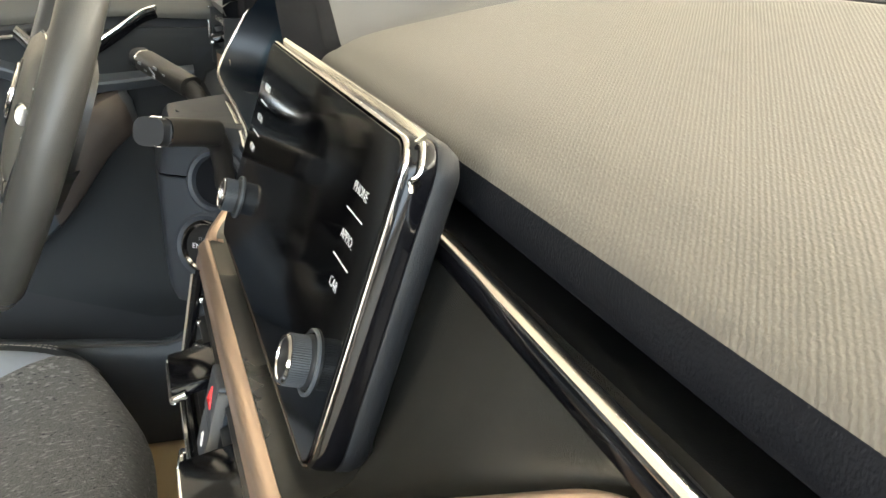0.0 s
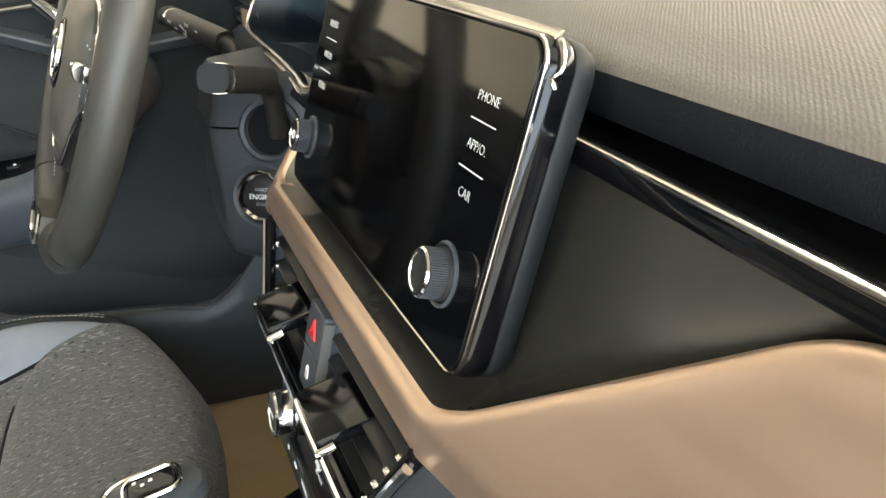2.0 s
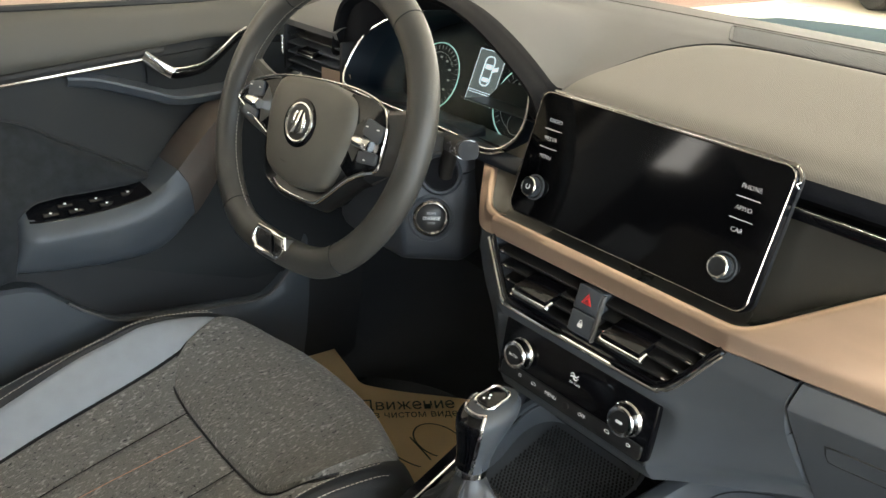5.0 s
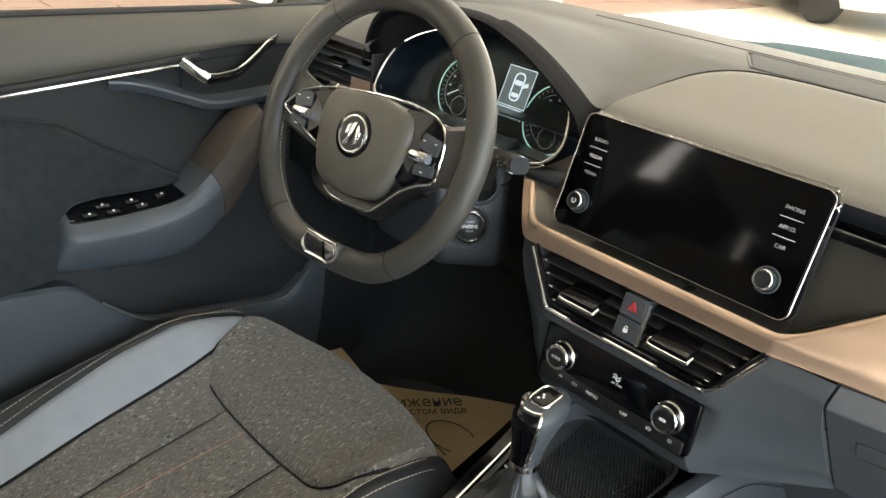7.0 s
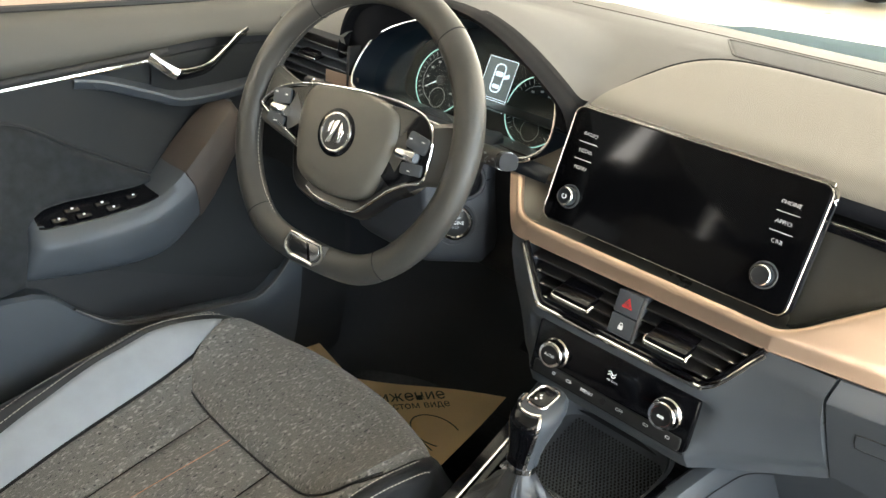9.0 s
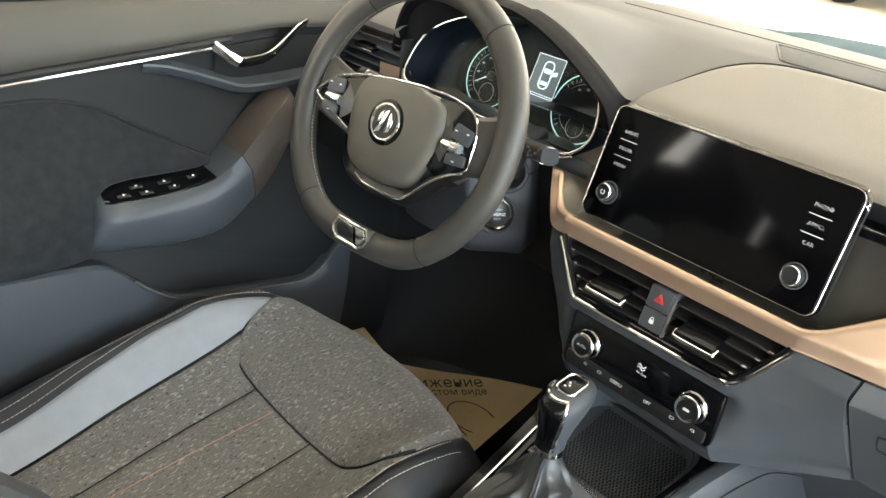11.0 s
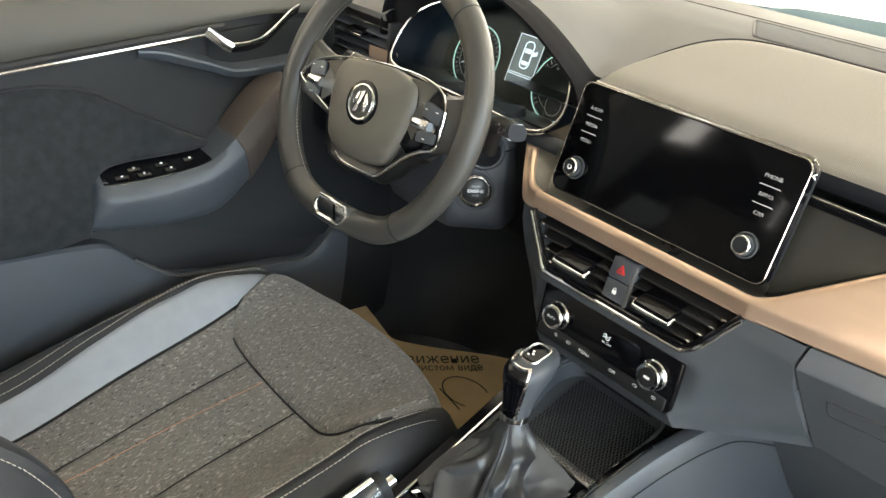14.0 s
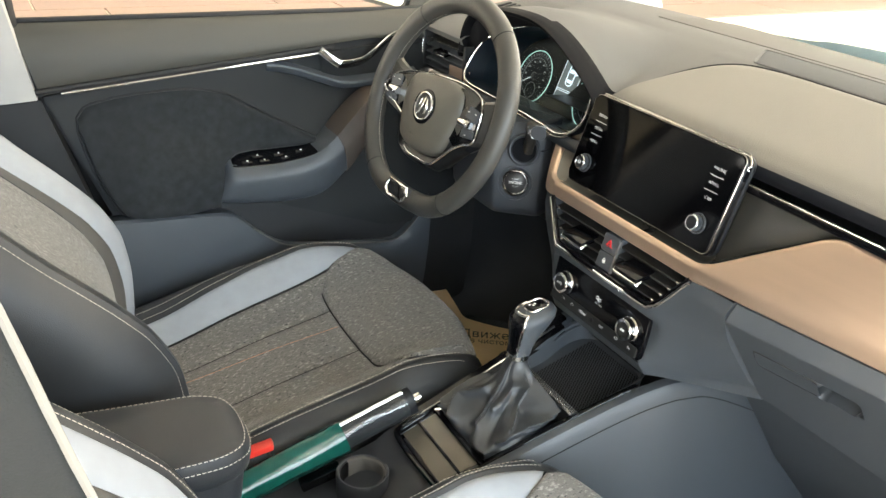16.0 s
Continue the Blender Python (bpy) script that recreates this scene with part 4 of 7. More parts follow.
part("car_icon", join(tube([LC @ Vector((x, y + 0.009, 0.0016)) for x, y in rrect(0.018, 0.040, 0.007, 4)], 0.0011, n=5, closed=True, up=(0, -1, 0.5)), plate(rrect(0.013, 0.007, 0.002, 2), 0.0012, 0.0018, LC @ pose(0, 0.015, 0)), plate(rrect(0.013, 0.006, 0.002, 2), 0.0012, 0.0018, LC @ pose(0, -0.003, 0)), plate([(0, 0), (0.010, 0.004), (0.011, -0.002), (0.001, -0.005)], 0.0012, 0.0018, LC @ pose(0.008, 0.014, 0))), M_LCD, lcd, "lit car outline with an open door")
lens = part("lens", loft([[(CL @ Vector((p.x, p.y, 0.0))).lerp(d, 0.4) for p, d in zip(ring, deep)], [(CL @ Vector((p.x * 0.3, p.y * 0.3, 0.0))).lerp(DP @ Vector((p.x * 0.3, p.y * 0.3, 0)), 0.45) for p in ring]], ring=True, cap=True), M_LENS, cluster, "clear cluster lens")
lens.visible_shadow = False

# Hood over the cluster, and the dash to its left.
arch = [(-0.585, 0.985), (-0.575, 1.035), (-0.550, 1.066), (-0.49, 1.084), (-0.42, 1.090), (-0.36, 1.088), (-0.31, 1.078), (-0.262, 1.060), (-0.215, 1.036), (-0.178, 1.012), (-0.160, 0.985)]
arch = [(p.x, p.y) for p in spline([(x, z, 0) for x, z in arch], 4)]
rows, tops = [], []


def ring_top(x):
    """The height of the bezel's upper edge at x across it."""
    return max([lerp(a.y, b.y, (x - a.x) / (b.x - a.x)) for a, b in zip(ring, ring[1:] + ring[:1]) if a.x != b.x and min(a.x, b.x) <= x <= max(a.x, b.x)], default=-0.02)


for x, z in arch:
    k = max(0.0, 1 - abs(x + 0.37) / 0.24)
    row = [CL @ Vector((np.clip(x + 0.372, -0.168, 0.182), ring_top(np.clip(x + 0.372, -0.168, 0.182)), -0.001))]
    row += [Vector((x * 0.985 - 0.005, 0.112 + 0.010 * k, z - 0.012)), Vector((x * 0.992 - 0.003, 0.098 + 0.012 * k, z - 0.007)), Vector((x, 0.096 + 0.012 * k, z - 0.002)), Vector((x, 0.104 + 0.012 * k, z + 0.0005)), Vector((x, 0.112 + 0.012 * k, z + 0.001)), Vector((x, 0.126 + 0.012 * k, z + 0.0012))]
    rows.append(row)
    top = [row[-1] + Vector((0, -0.002, 0.0004))]
    for y in np.linspace(0.136, 0.365, 12):
        u = (y - 0.104) / 0.261
        za, zb = lerp(z + 0.001, 1.062, max(0, u - 0.35) / 0.65 * 0.9), z_top(y) - drop(x)
        blend = max(0.0, min(1.0, 0.5 + (za - zb) / 0.024))
        zz = lerp(zb, za, blend) + 0.006 * blend * (1 - blend)
        edge_in = min(1.0, max(0.0, (y - 0.126) / (0.05 if x < -0.36 else 0.009)))
        top.append(Vector((x, y + 0.012 * k * (1 - u), lerp(z + 0.001, zz, edge_in))))
    tops.append(top)
part("cluster_hood", loft(rows), M_LIP, dash, "black inner rim of the instrument hood")
part("hood_top", loft([t if a[0] < -0.335 else [t[1]] + t[1:] for t, a in zip(tops, arch)]), M_DASH, dash, "smooth grey hood over the instruments")
part("hood_lip", loft([[p + Vector((0, 0, 0.0004)) for p in t[:2]] for t, a in zip(tops, arch) if a[0] > -0.36]), M_LIP, dash, "black lip beside the instruments")
part("under_hood", loft([[Vector((x, y, z)) for x in np.linspace(-0.60, -0.165, 12)] for y, z in ((0.088, 0.940), (0.078, 0.934), (0.074, 0.924), (0.14, 0.915))]), M_TUNNEL, dash)
part("left_top", loft([[Vector((x, y, z)) for x in np.linspace(-0.735, -0.57, 8)] for y, z in ((0.100, 1.000), (0.096, 1.010), (0.105, 1.016), (0.16, 1.028), (0.30, 1.050), (0.45, 1.066))]), M_DASH, dash)
part("left_fascia", loft([[Vector((x, y, z)) for x in np.linspace(-0.735, -0.575, 8)] for y, z in ((0.140, 1.000), (0.138, 0.930), (0.098, 0.925), (0.086, 0.918), (0.080, 0.905), (0.060, 0.88), (0.05, 0.80))]), M_PLASTIC, dash)
part("left_copper", loft([[Vector((lerp(-0.600, -0.535, t), lerp(0.090, 0.098, t), z)) for z in (0.900, 0.915, 0.930, 0.948, 0.958)] for t in np.linspace(0, 1, 6)]), M_COPPER, dash, "copper trim beside the instruments")
part("speaker_slots", join(*[rbox(0.009, 0.05, 0.004, pose(-0.70 + 0.017 * k, 0.26, 1.047, 12, 0, 0), 0.001) for k in range(7)]), M_BLACK, dash)

# Speaker and defroster grille on top.
grille = thing("defroster_grille", (0.15, 0.38, 1.06), "fine ribbed grey grille on the dashboard top", "grille")
ribs_bm = bmesh.new()
for k in range(170):
    x = -0.1325 + 0.0034 * k
    ya, yb = max(0.3425, 0.3425 + 1.62 * (-0.091 - x)), 0.4165
    rib = [[ribs_bm.verts.new((x + dx, lerp(ya, yb, t), z_top(lerp(ya, yb, t)) - drop(x) + dz)) for dx, dz in ((-0.0009, -0.0004), (-0.0006, 0.0011), (0.0006, 0.0011), (0.0009, -0.0004))] for t in (0, 0.33, 0.67, 1)]
    for a, b in zip(rib, rib[1:]):
        for i in range(3):
            ribs_bm.faces.new((a[i], a[i + 1], b[i + 1], b[i]))
tagged(part("rib", ribs_bm, M_DASH, grille), kind="stuff")
part("grille_edge", tube([Vector((x, y, z_top(y) - drop(x) + 0.0008)) for x, y in ((0.46, 0.338), (-0.080, 0.338), (-0.092, 0.340), (-0.098, 0.346), (-0.139, 0.412), (-0.140, 0.4185), (-0.134, 0.4205), (0.46, 0.4205))], 0.0011, n=6), M_DASH, grille)
strip_d = [[Vector((x, y, z_top(y) - drop(x) + d)) for y, d in ((ya, -0.0010), (ya + 0.0015, 0.0012), (0.48, 0.0012), (0.56, 0.0012), (0.66, 0.0012))] for x, ya in [(x, 0.440 - 0.02 * max(0, -0.2 - x)) for x in np.linspace(-0.42, 0.70, 40)]]
part("rear_strip", loft(strip_d), M_STRIP, dash, "grey strip at the foot of the windscreen")

# Left outer vent.
lv = thing("side_air_vent", (-0.64, 0.12, 0.935), "black side air vent with a chrome-edged slider", "air vent")
part("vent_box", join(box(-0.722, -0.555, 0.128, 0.138, 0.930, 1.0), box(-0.722, -0.714, 0.095, 0.135, 0.93, 1.0, 0.002), box(-0.560, -0.553, 0.095, 0.135, 0.93, 1.0, 0.002)), M_BLACK, lv)
for k, z in enumerate((0.990, 0.976, 0.962, 0.948, 0.936)):
    part("slat", rbox(0.155, 0.026, 0.003, pose(-0.638, 0.112, z, 14, 0, 0), 0.001), M_PANEL if k else M_SATIN, lv)
sl = part("slider", rbox(0.045, 0.020, 0.008, pose(-0.645, 0.098, 0.970, 14, 0, 0), 0.003), M_PIANO, lv)
part("slider_edge", rbox(0.045, 0.004, 0.004, pose(-0.645, 0.0885, 0.966, 14, 0, 0), 0.0015), M_CHROME, sl)
part("side_trim", tube([Vector((-0.722, 0.094, z)) for z in np.linspace(0.932, 1.0, 6)], 0.003, n=8), M_SATIN, lv)

# Knee panel and column cover under the wheel.
rows = []
for z, y in ((0.935, 0.110), (0.915, 0.105), (0.88, 0.105), (0.82, 0.115), (0.76, 0.140), (0.72, 0.175), (0.70, 0.26)):
    rows.append([Vector((x, y + 0.02 * max(0, (abs(x + 0.37) - 0.18)) , z)) for x in np.linspace(-0.70, -0.190, 20)])
part("knee_panel", loft(rows), M_PLASTIC, dash, "dark knee panel under the wheel")
col = thing("steering_column_cover", (-0.354, 0.02, 0.84), "dark grey plastic steering column cover", "column cover")
SIDE = facing((-0.272, 0.0430, 0.8410), 12.0, 55.0)  # the shroud's flank, turned to the passenger


def shroud_slice(v, tuck):
    """One level of the column shroud, from its hidden left flank round the front to the flank with the start button."""
    e = SIDE @ Vector((curve1([-0.06, 0.0, 0.055, 0.12], [-0.030, -0.036, -0.046, -0.034])(v), v, -tuck))
    r = SIDE @ Vector((0.040, v, -tuck * 0.7))
    half = [SIDE @ Vector((0.040 - 0.002, v, -tuck * 0.7 - 0.004)) + Vector((-0.012, 0.045, 0)), r + Vector((-0.001, 0.006, 0)), r.lerp(e, 0.04), r.lerp(e, 0.35), r.lerp(e, 0.65), r.lerp(e, 0.94), e + Vector((-0.0022, -0.0004, 0)), e + Vector((-0.007, -0.0010, 0)), e + Vector((-0.03, -0.002, 0))]
    return half + [Vector((-0.716 - p.x, p.y, p.z)) for p in reversed(half)]


part("shroud", loft([[Vector((-0.358, 0.12, 0.935))] * 18] + [shroud_slice(v, k) for v, k in ((0.104, 0.040), (0.1035, 0.014), (0.100, 0.004), (0.094, 0.0008), (0.085, 0.0), (0.057, 0.0))]), M_SHROUD, col, "dark grey upper shroud")
part("lower_shroud", loft([shroud_slice(v, k) for v, k in ((0.0555, 0.004), (0.0550, 0.0006), (0.054, 0.0), (0.03, 0.0), (0.0, 0.0), (-0.025, 0.0008), (-0.042, 0.005), (-0.052, 0.013), (-0.057, 0.026), (-0.058, 0.05))]), M_SHROUD, col, "grey lower shroud with the start button")

start = thing("start_button", (-0.266, 0.04, 0.83), "round engine start button with a chrome ring", "button")
SBm = SIDE
part("bowl", revolve([(0.0300, -0.002), (0.0290, 0.0012), (0.0262, 0.0020), (0.0235, 0.0002)], SBm, 40, False), M_SHROUD, start, "raised grey surround")
part("ring", revolve([(0.0225, -0.012), (0.0225, 0.002), (0.0205, 0.004), (0.0192, 0.0042), (0.0172, 0.002)], SBm, 36, False), M_DARKCHROME, start, "chrome ring")
part("cap", revolve([(0.0174, -0.01), (0.0174, 0.001), (0.0150, 0.0024), (0.0, 0.0030)], SBm, 32), M_NICHE, start)
lettering("ENGINE", 0.0062, SBm @ pose(0, 0, 0.0031), M_WHITE, start)
lettering("START", 0.0040, SBm @ pose(0, 0.0062, 0.0030), M_GREYPRINT, start)
lettering("STOP", 0.0040, SBm @ pose(0, -0.0062, 0.0030), M_GREYPRINT, start)
plug = thing("stalk_socket", (-0.270, 0.05, 0.90), "round dark stalk socket on the column shroud", "socket")
PM = SIDE @ pose(0.009, 0.0560, 0.0045)
part("socket_ring", revolve([(0.027, -0.012), (0.027, 0.001), (0.0245, 0.003), (0.0215, 0.002), (0.0200, -0.003), (0.0190, -0.012)], PM, 32), M_SHROUD, plug)
part("socket_hole", revolve([(0.0200, -0.0022), (0.0180, -0.0024), (0.0, -0.0010)], PM, 28), M_LIP, plug, "dark socket hole")

for s, name, lab in ((1, "wiper_stalk", "dark wiper stalk with printed symbols and a grey tip"), (-1, "indicator_stalk", "dark indicator stalk with printed symbols and a grey tip")):
    st = thing(name, (-0.354 + s * 0.10, 0.0, 0.945), lab, "stalk")
    XS = lambda x, y, z, s=s: Vector((-0.354 + s * (0.354 + x), y, z))
    foot, b, c = XS(-0.274, 0.062, 0.893), XS(-0.243, 0.0475, 0.9440), XS(-0.1800, 0.0105, 0.9600)
    d_ = (c - b).normalized()
    part("arm", tube(spline([foot, XS(-0.266, 0.060, 0.915), XS(-0.256, 0.056, 0.934), b + d_ * 0.006], 5), 0.0095, 0.0085, 12, up=(0, 1, 0), power=2.4), M_STALK, st)
    part("paddle", tube([b - d_ * 0.007, b - d_ * 0.004, b + d_ * 0.002, b.lerp(c, 0.35), b.lerp(c, 0.65), b.lerp(c, 0.96), c], 0.0118, 0.0104, 18, power=2.8), M_STALK, st, "brown-black paddle with printed symbols")
    part("chrome_band", tube([c - d_ * 0.0006, c + d_ * 0.0016], 0.0119, 0.0105, 18, power=2.8), M_DARKCHROME, st, "thin bright band")
    part("end_cap", tube([c + d_ * 0.0014, c + d_ * 0.008, c + d_ * 0.0105, c + d_ * 0.0118], 0.0113, 0.0100, 18, power=2.8), M_PLASTIC, st, "grey end cap")
    for k, (u, h, w) in enumerate(((0.30, 0.003, 0.004), (0.50, 0.005, 0.006), (0.58, 0.000, 0.012), (0.55, -0.005, 0.005), (0.74, -0.003, 0.0045), (0.88, 0.001, 0.005))):
        part("print_mark", rbox(w, 0.0010, 0.0014 + 0.0012 * (k % 2), Matrix.Translation(b.lerp(c, u) + Vector((-s * 0.0059, -0.0104, h))) @ pose(0, 0, 0, 0, -s * (14 + 20 * (k == 2)), -s * 29), 0), M_GREYPRINT, st, smooth=False)

# ---- steering wheel ----
W = facing((-0.354, -0.072, 0.959), 20.0, 5.2)
wheel = thing("steering_wheel", (-0.354, -0.05, 0.80), "black leather two-spoke steering wheel with a flat bottom", "steering wheel")
R0 = 0.1690


def rim_point(a, r=R0):
    x, y = r * math.cos(a), r * math.sin(a)
    d = (-0.153 - y) / 0.006
    y += 0.75 * 0.006 * (math.log1p(math.exp(d)) if d < 30 else d)  # eased into the flat bottom
    return W @ Vector((x, y, 0))


rim_angles = np.linspace(0, 2 * math.pi, 96, endpoint=False)
part("rim", tube([rim_point(a) for a in rim_angles], 0.0182, 0.0160, 16, closed=True, up=tuple(W.to_3x3() @ Vector((0, 0, 1)))), M_RIM, wheel, "black leather rim")
for a0 in (radians(52), radians(128), radians(-52), radians(-128)):
    part("rim_seam", tube([rim_point(a0) + (W.to_3x3() @ Vector((0.0180 * math.cos(b) * math.cos(a0), 0.0180 * math.cos(b) * math.sin(a0), 0.0158 * math.sin(b)))) for b in np.linspace(0, 2 * math.pi, 20, endpoint=False)], 0.0009, n=5, closed=True), M_BLACK, wheel)
inner = [rim_point(a, R0 - 0.0186) + (W.to_3x3() @ Vector((0, 0, 0.0015))) for a in np.linspace(radians(110), radians(250), 60)]
stitches(inner, wheel, 0.0050, 0.0030, 0.0006, "rim_stitching", 0)
# Hub cushion: a soft shield.
hub2 = spline([(-0.076, 0.034, 0), (-0.060, 0.049, 0), (0.0, 0.056, 0), (0.060, 0.049, 0), (0.076, 0.034, 0), (0.079, 0.004, 0), (0.069, -0.040, 0), (0.052, -0.068, 0), (0.0, -0.079, 0), (-0.052, -0.068, 0), (-0.069, -0.040, 0), (-0.079, 0.004, 0)], 4, closed=True)
rows = []
for f, h in ((0.96, -0.02), (1.0, 0.000), (0.985, 0.008), (0.94, 0.0145), (0.85, 0.019), (0.6, 0.0225), (0.3, 0.024)):
    rows.append([W @ Vector((p.x * f * 0.98 + 0.004, p.y * f * 0.95 - 0.005, h * 0.80 + 0.003)) for p in hub2])
part("hub_cushion", loft(rows, ring=True, cap=True), M_HUB, wheel, "dark airbag cushion")
lettering("AIRBAG", 0.0075, W @ pose(-0.004, -0.052, 0.0200, -6, 0, 0), M_PIANO, wheel)
E_ = W @ pose(0.0015, -0.006, 0.0218)
emb = part("emblem", revolve([(0.0285, -0.002), (0.0285, 0.0008), (0.0272, 0.0016), (0.0, 0.0014)], E_, 40), M_PIANO, wheel, "round gloss black emblem")
part("emblem_ring", revolve([(0.0240, 0.0012), (0.0236, 0.0030), (0.0218, 0.0036), (0.0204, 0.0030), (0.0200, 0.0014)], E_, 40, False), M_CHROME, emb, "chrome ring")
part("emblem_field", revolve([(0.0202, 0.0012), (0.0202, 0.0017), (0.0, 0.0018)], E_, 36), M_NICHE, emb)
part("emblem_relief", join(plate([(-0.011, -0.015), (-0.003, -0.012), (0.004, 0.016), (-0.004, 0.013)], 0.001, 0.0036, E_, 0.0008), plate([(-0.013, -0.004), (-0.006, 0.000), (-0.006, 0.013), (-0.011, 0.008)], 0.001, 0.0036, E_, 0.0008), plate([(0.003, -0.013), (0.011, -0.010), (0.013, 0.003), (0.007, 0.014), (0.004, 0.002)], 0.001, 0.0036, E_, 0.0008)), M_CHROME, emb)
for s in (-1, 1):
    part("spoke", loft([[W @ Vector((s * x, y, z)) for y, z in ((yt, -0.014), (yt + 0.002, -0.002), (yt - 0.004, h), ((yt + yb) / 2, h + 0.001), (yb + 0.004, h), (yb - 0.002, -0.002), (yb, -0.014))] for x, yt, yb, h in ((0.060, 0.030, -0.045, 0.008), (0.090, 0.032, -0.036, 0.009), (0.120, 0.038, -0.030, 0.006), (0.145, 0.046, -0.024, 0.002), (0.163, 0.056, -0.020, -0.004))]), M_RIM, wheel, "dark leather-toned spoke")
    wing = [(0.060, 0.044), (0.095, 0.046), (0.114, 0.0385), (0.126, 0.024), (0.131, 0.002), (0.130, -0.022), (0.110, -0.032), (0.088, -0.044), (0.060, -0.030)] if s > 0 else [(-0.060, 0.038), (-0.095, 0.030), (-0.120, 0.0195), (-0.137, 0.005), (-0.141, -0.004), (-0.105, -0.0195), (-0.060, -0.034)]
    part("pod_plate", plate(wing, 0.000, 0.0092, W, 0.0008), M_PIANO, wheel, "gloss black switch wing")
    part("upper_keys", plate(rrect(0.030, 0.019, 0.004), 0.006, 0.0122, W @ pose(s * 0.111, 0.0135, 0, 0, 0, s * -10), 0.001), M_PANEL, wheel, "grey switch keys")
    part("lower_keys", plate(rrect(0.030, 0.013, 0.003), 0.006, 0.0122, W @ pose(s * 0.112, -0.0165, 0, 0, 0, s * 6), 0.001), M_PANEL, wheel)
    roller = revolve([(0.0, -0.013), (0.0062, -0.013), (0.0070, -0.011), (0.0070, 0.011), (0.0062, 0.013), (0.0, 0.013)], W @ pose(s * 0.104, -0.003, 0.0150, 0, 90, 0), 16)
    part("roller", roller, M_CHROME, wheel, "chrome thumb roller")
    for k in range(3):
        part("key_mark", plate(rrect(0.004, 0.0012, 0.0003, 1), 0.0134, 0.0138, W @ pose(s * (0.102 + 0.009 * k), 0.016 - 0.035 * (k == 1), 0)), M_WHITE, wheel, smooth=False)
upper_line = [(-0.068, -0.033), (-0.105, -0.0200), (-0.136, -0.0085), (-0.1425, -0.0040), (-0.138, 0.006), (-0.120, 0.0210), (-0.095, 0.0315), (-0.060, 0.0400), (0.0, 0.0475), (0.060, 0.0500), (0.095, 0.0470), (0.115, 0.0405), (0.127, 0.0260), (0.132, 0.004), (0.133, -0.020), (0.129, -0.0270)]
part("chrome_line", tube([W @ Vector((x, y, 0.0125 - 0.0020 * abs(x) / 0.14)) for x, y, _ in spline([(x, y, 0) for x, y in upper_line], 6)], 0.0014, 0.0017, 8), M_CHROME, wheel, "chrome line over the hub and pods")
lower_line = [(0.129, -0.0285), (0.112, -0.0350), (0.092, -0.0480), (0.076, -0.0640), (0.060, -0.0800), (0.048, -0.0865), (0.020, -0.0880), (-0.012, -0.0870), (-0.030, -0.0800)]
part("lower_chrome_line", tube([W @ Vector((x, y, 0.0120)) for x, y, _ in spline([(x, y, 0) for x, y in lower_line], 6)], 0.0014, 0.0017, 8), M_CHROME, wheel, "chrome line under the hub")
part("lower_bowl", loft([[W @ Vector((x, y + dy, h)) for x, y, _ in spline([(x, y, 0) for x, y in lower_line[1:]], 4)] for dy, h in ((0.012, 0.006), (0.0005, 0.0112), (-0.002, 0.0095), (-0.007, 0.000), (-0.009, -0.012), (0.004, -0.030))]), M_NICHE, wheel, "satin black bowl under the hub")
part("hub_skirt", loft([[W @ Vector((p.x * f, p.y * g - 0.016, h)) for p in hub2] for f, g, h in ((1.00, 0.99, 0.006), (1.04, 1.03, 0.002), (1.02, 1.01, -0.03))], ring=True), M_NICHE, wheel)
BG = W @ pose(0, -0.1500, 0.012)
hexagon = [(-0.028, 0.0125), (0.028, 0.0125), (0.0335, 0.000), (0.0300, -0.0075), (0.0210, -0.0140), (-0.0210, -0.0140), (-0.0300, -0.0075), (-0.0335, 0.000)]
badge = part("bottom_insert", plate(hexagon, -0.010, 0.0052, BG, 0.0015), M_RIM, wheel, "insert in the lower rim")
part("insert_frame", tube([BG @ Vector((x * 0.94, y * 0.94, 0.0058)) for x, y in hexagon], 0.0026, 0.0022, 8, closed=True, up=tuple(W.to_3x3() @ Vector((0, 0, 1)))), M_CHROME, badge, "chrome frame")
part("insert_face", plate([(x * 0.80, y * 0.78) for x, y in hexagon], 0.003, 0.0062, BG, 0.001), M_DARKCHROME, badge, "polished dark chrome face")
part("insert_rib", plate([(0.002, 0.009), (0.006, 0.009), (0.015, -0.010), (0.011, -0.010)], 0.005, 0.0066, BG, 0.0004), M_PIANO, badge)

# ---- driver's door ----
door = thing("door_1", (-0.74, -0.25, 0.42), "driver's door panel in grey-blue plastic with a chrome strip", "car door", kind="structure")


def door_x(y, z):
    """The door card's face: it bulges inwards below the belt and falls away at the foot."""
    base = curve1([0.40, 0.55, 0.62, 0.70, 0.80, 0.92, 0.97, 1.02, 1.036], [-0.690, -0.672, -0.672, -0.690, -0.704, -0.722, -0.722, -0.738, -0.752])(z)
    return base + 0.018 * max(0, y + 0.05) / 0.3


def y_rear(z):
    """The slanting rear edge of the door card."""
    return -0.628 + (0.42 * (0.924 - z) if z < 0.924 else -0.28 * (z - 0.924))


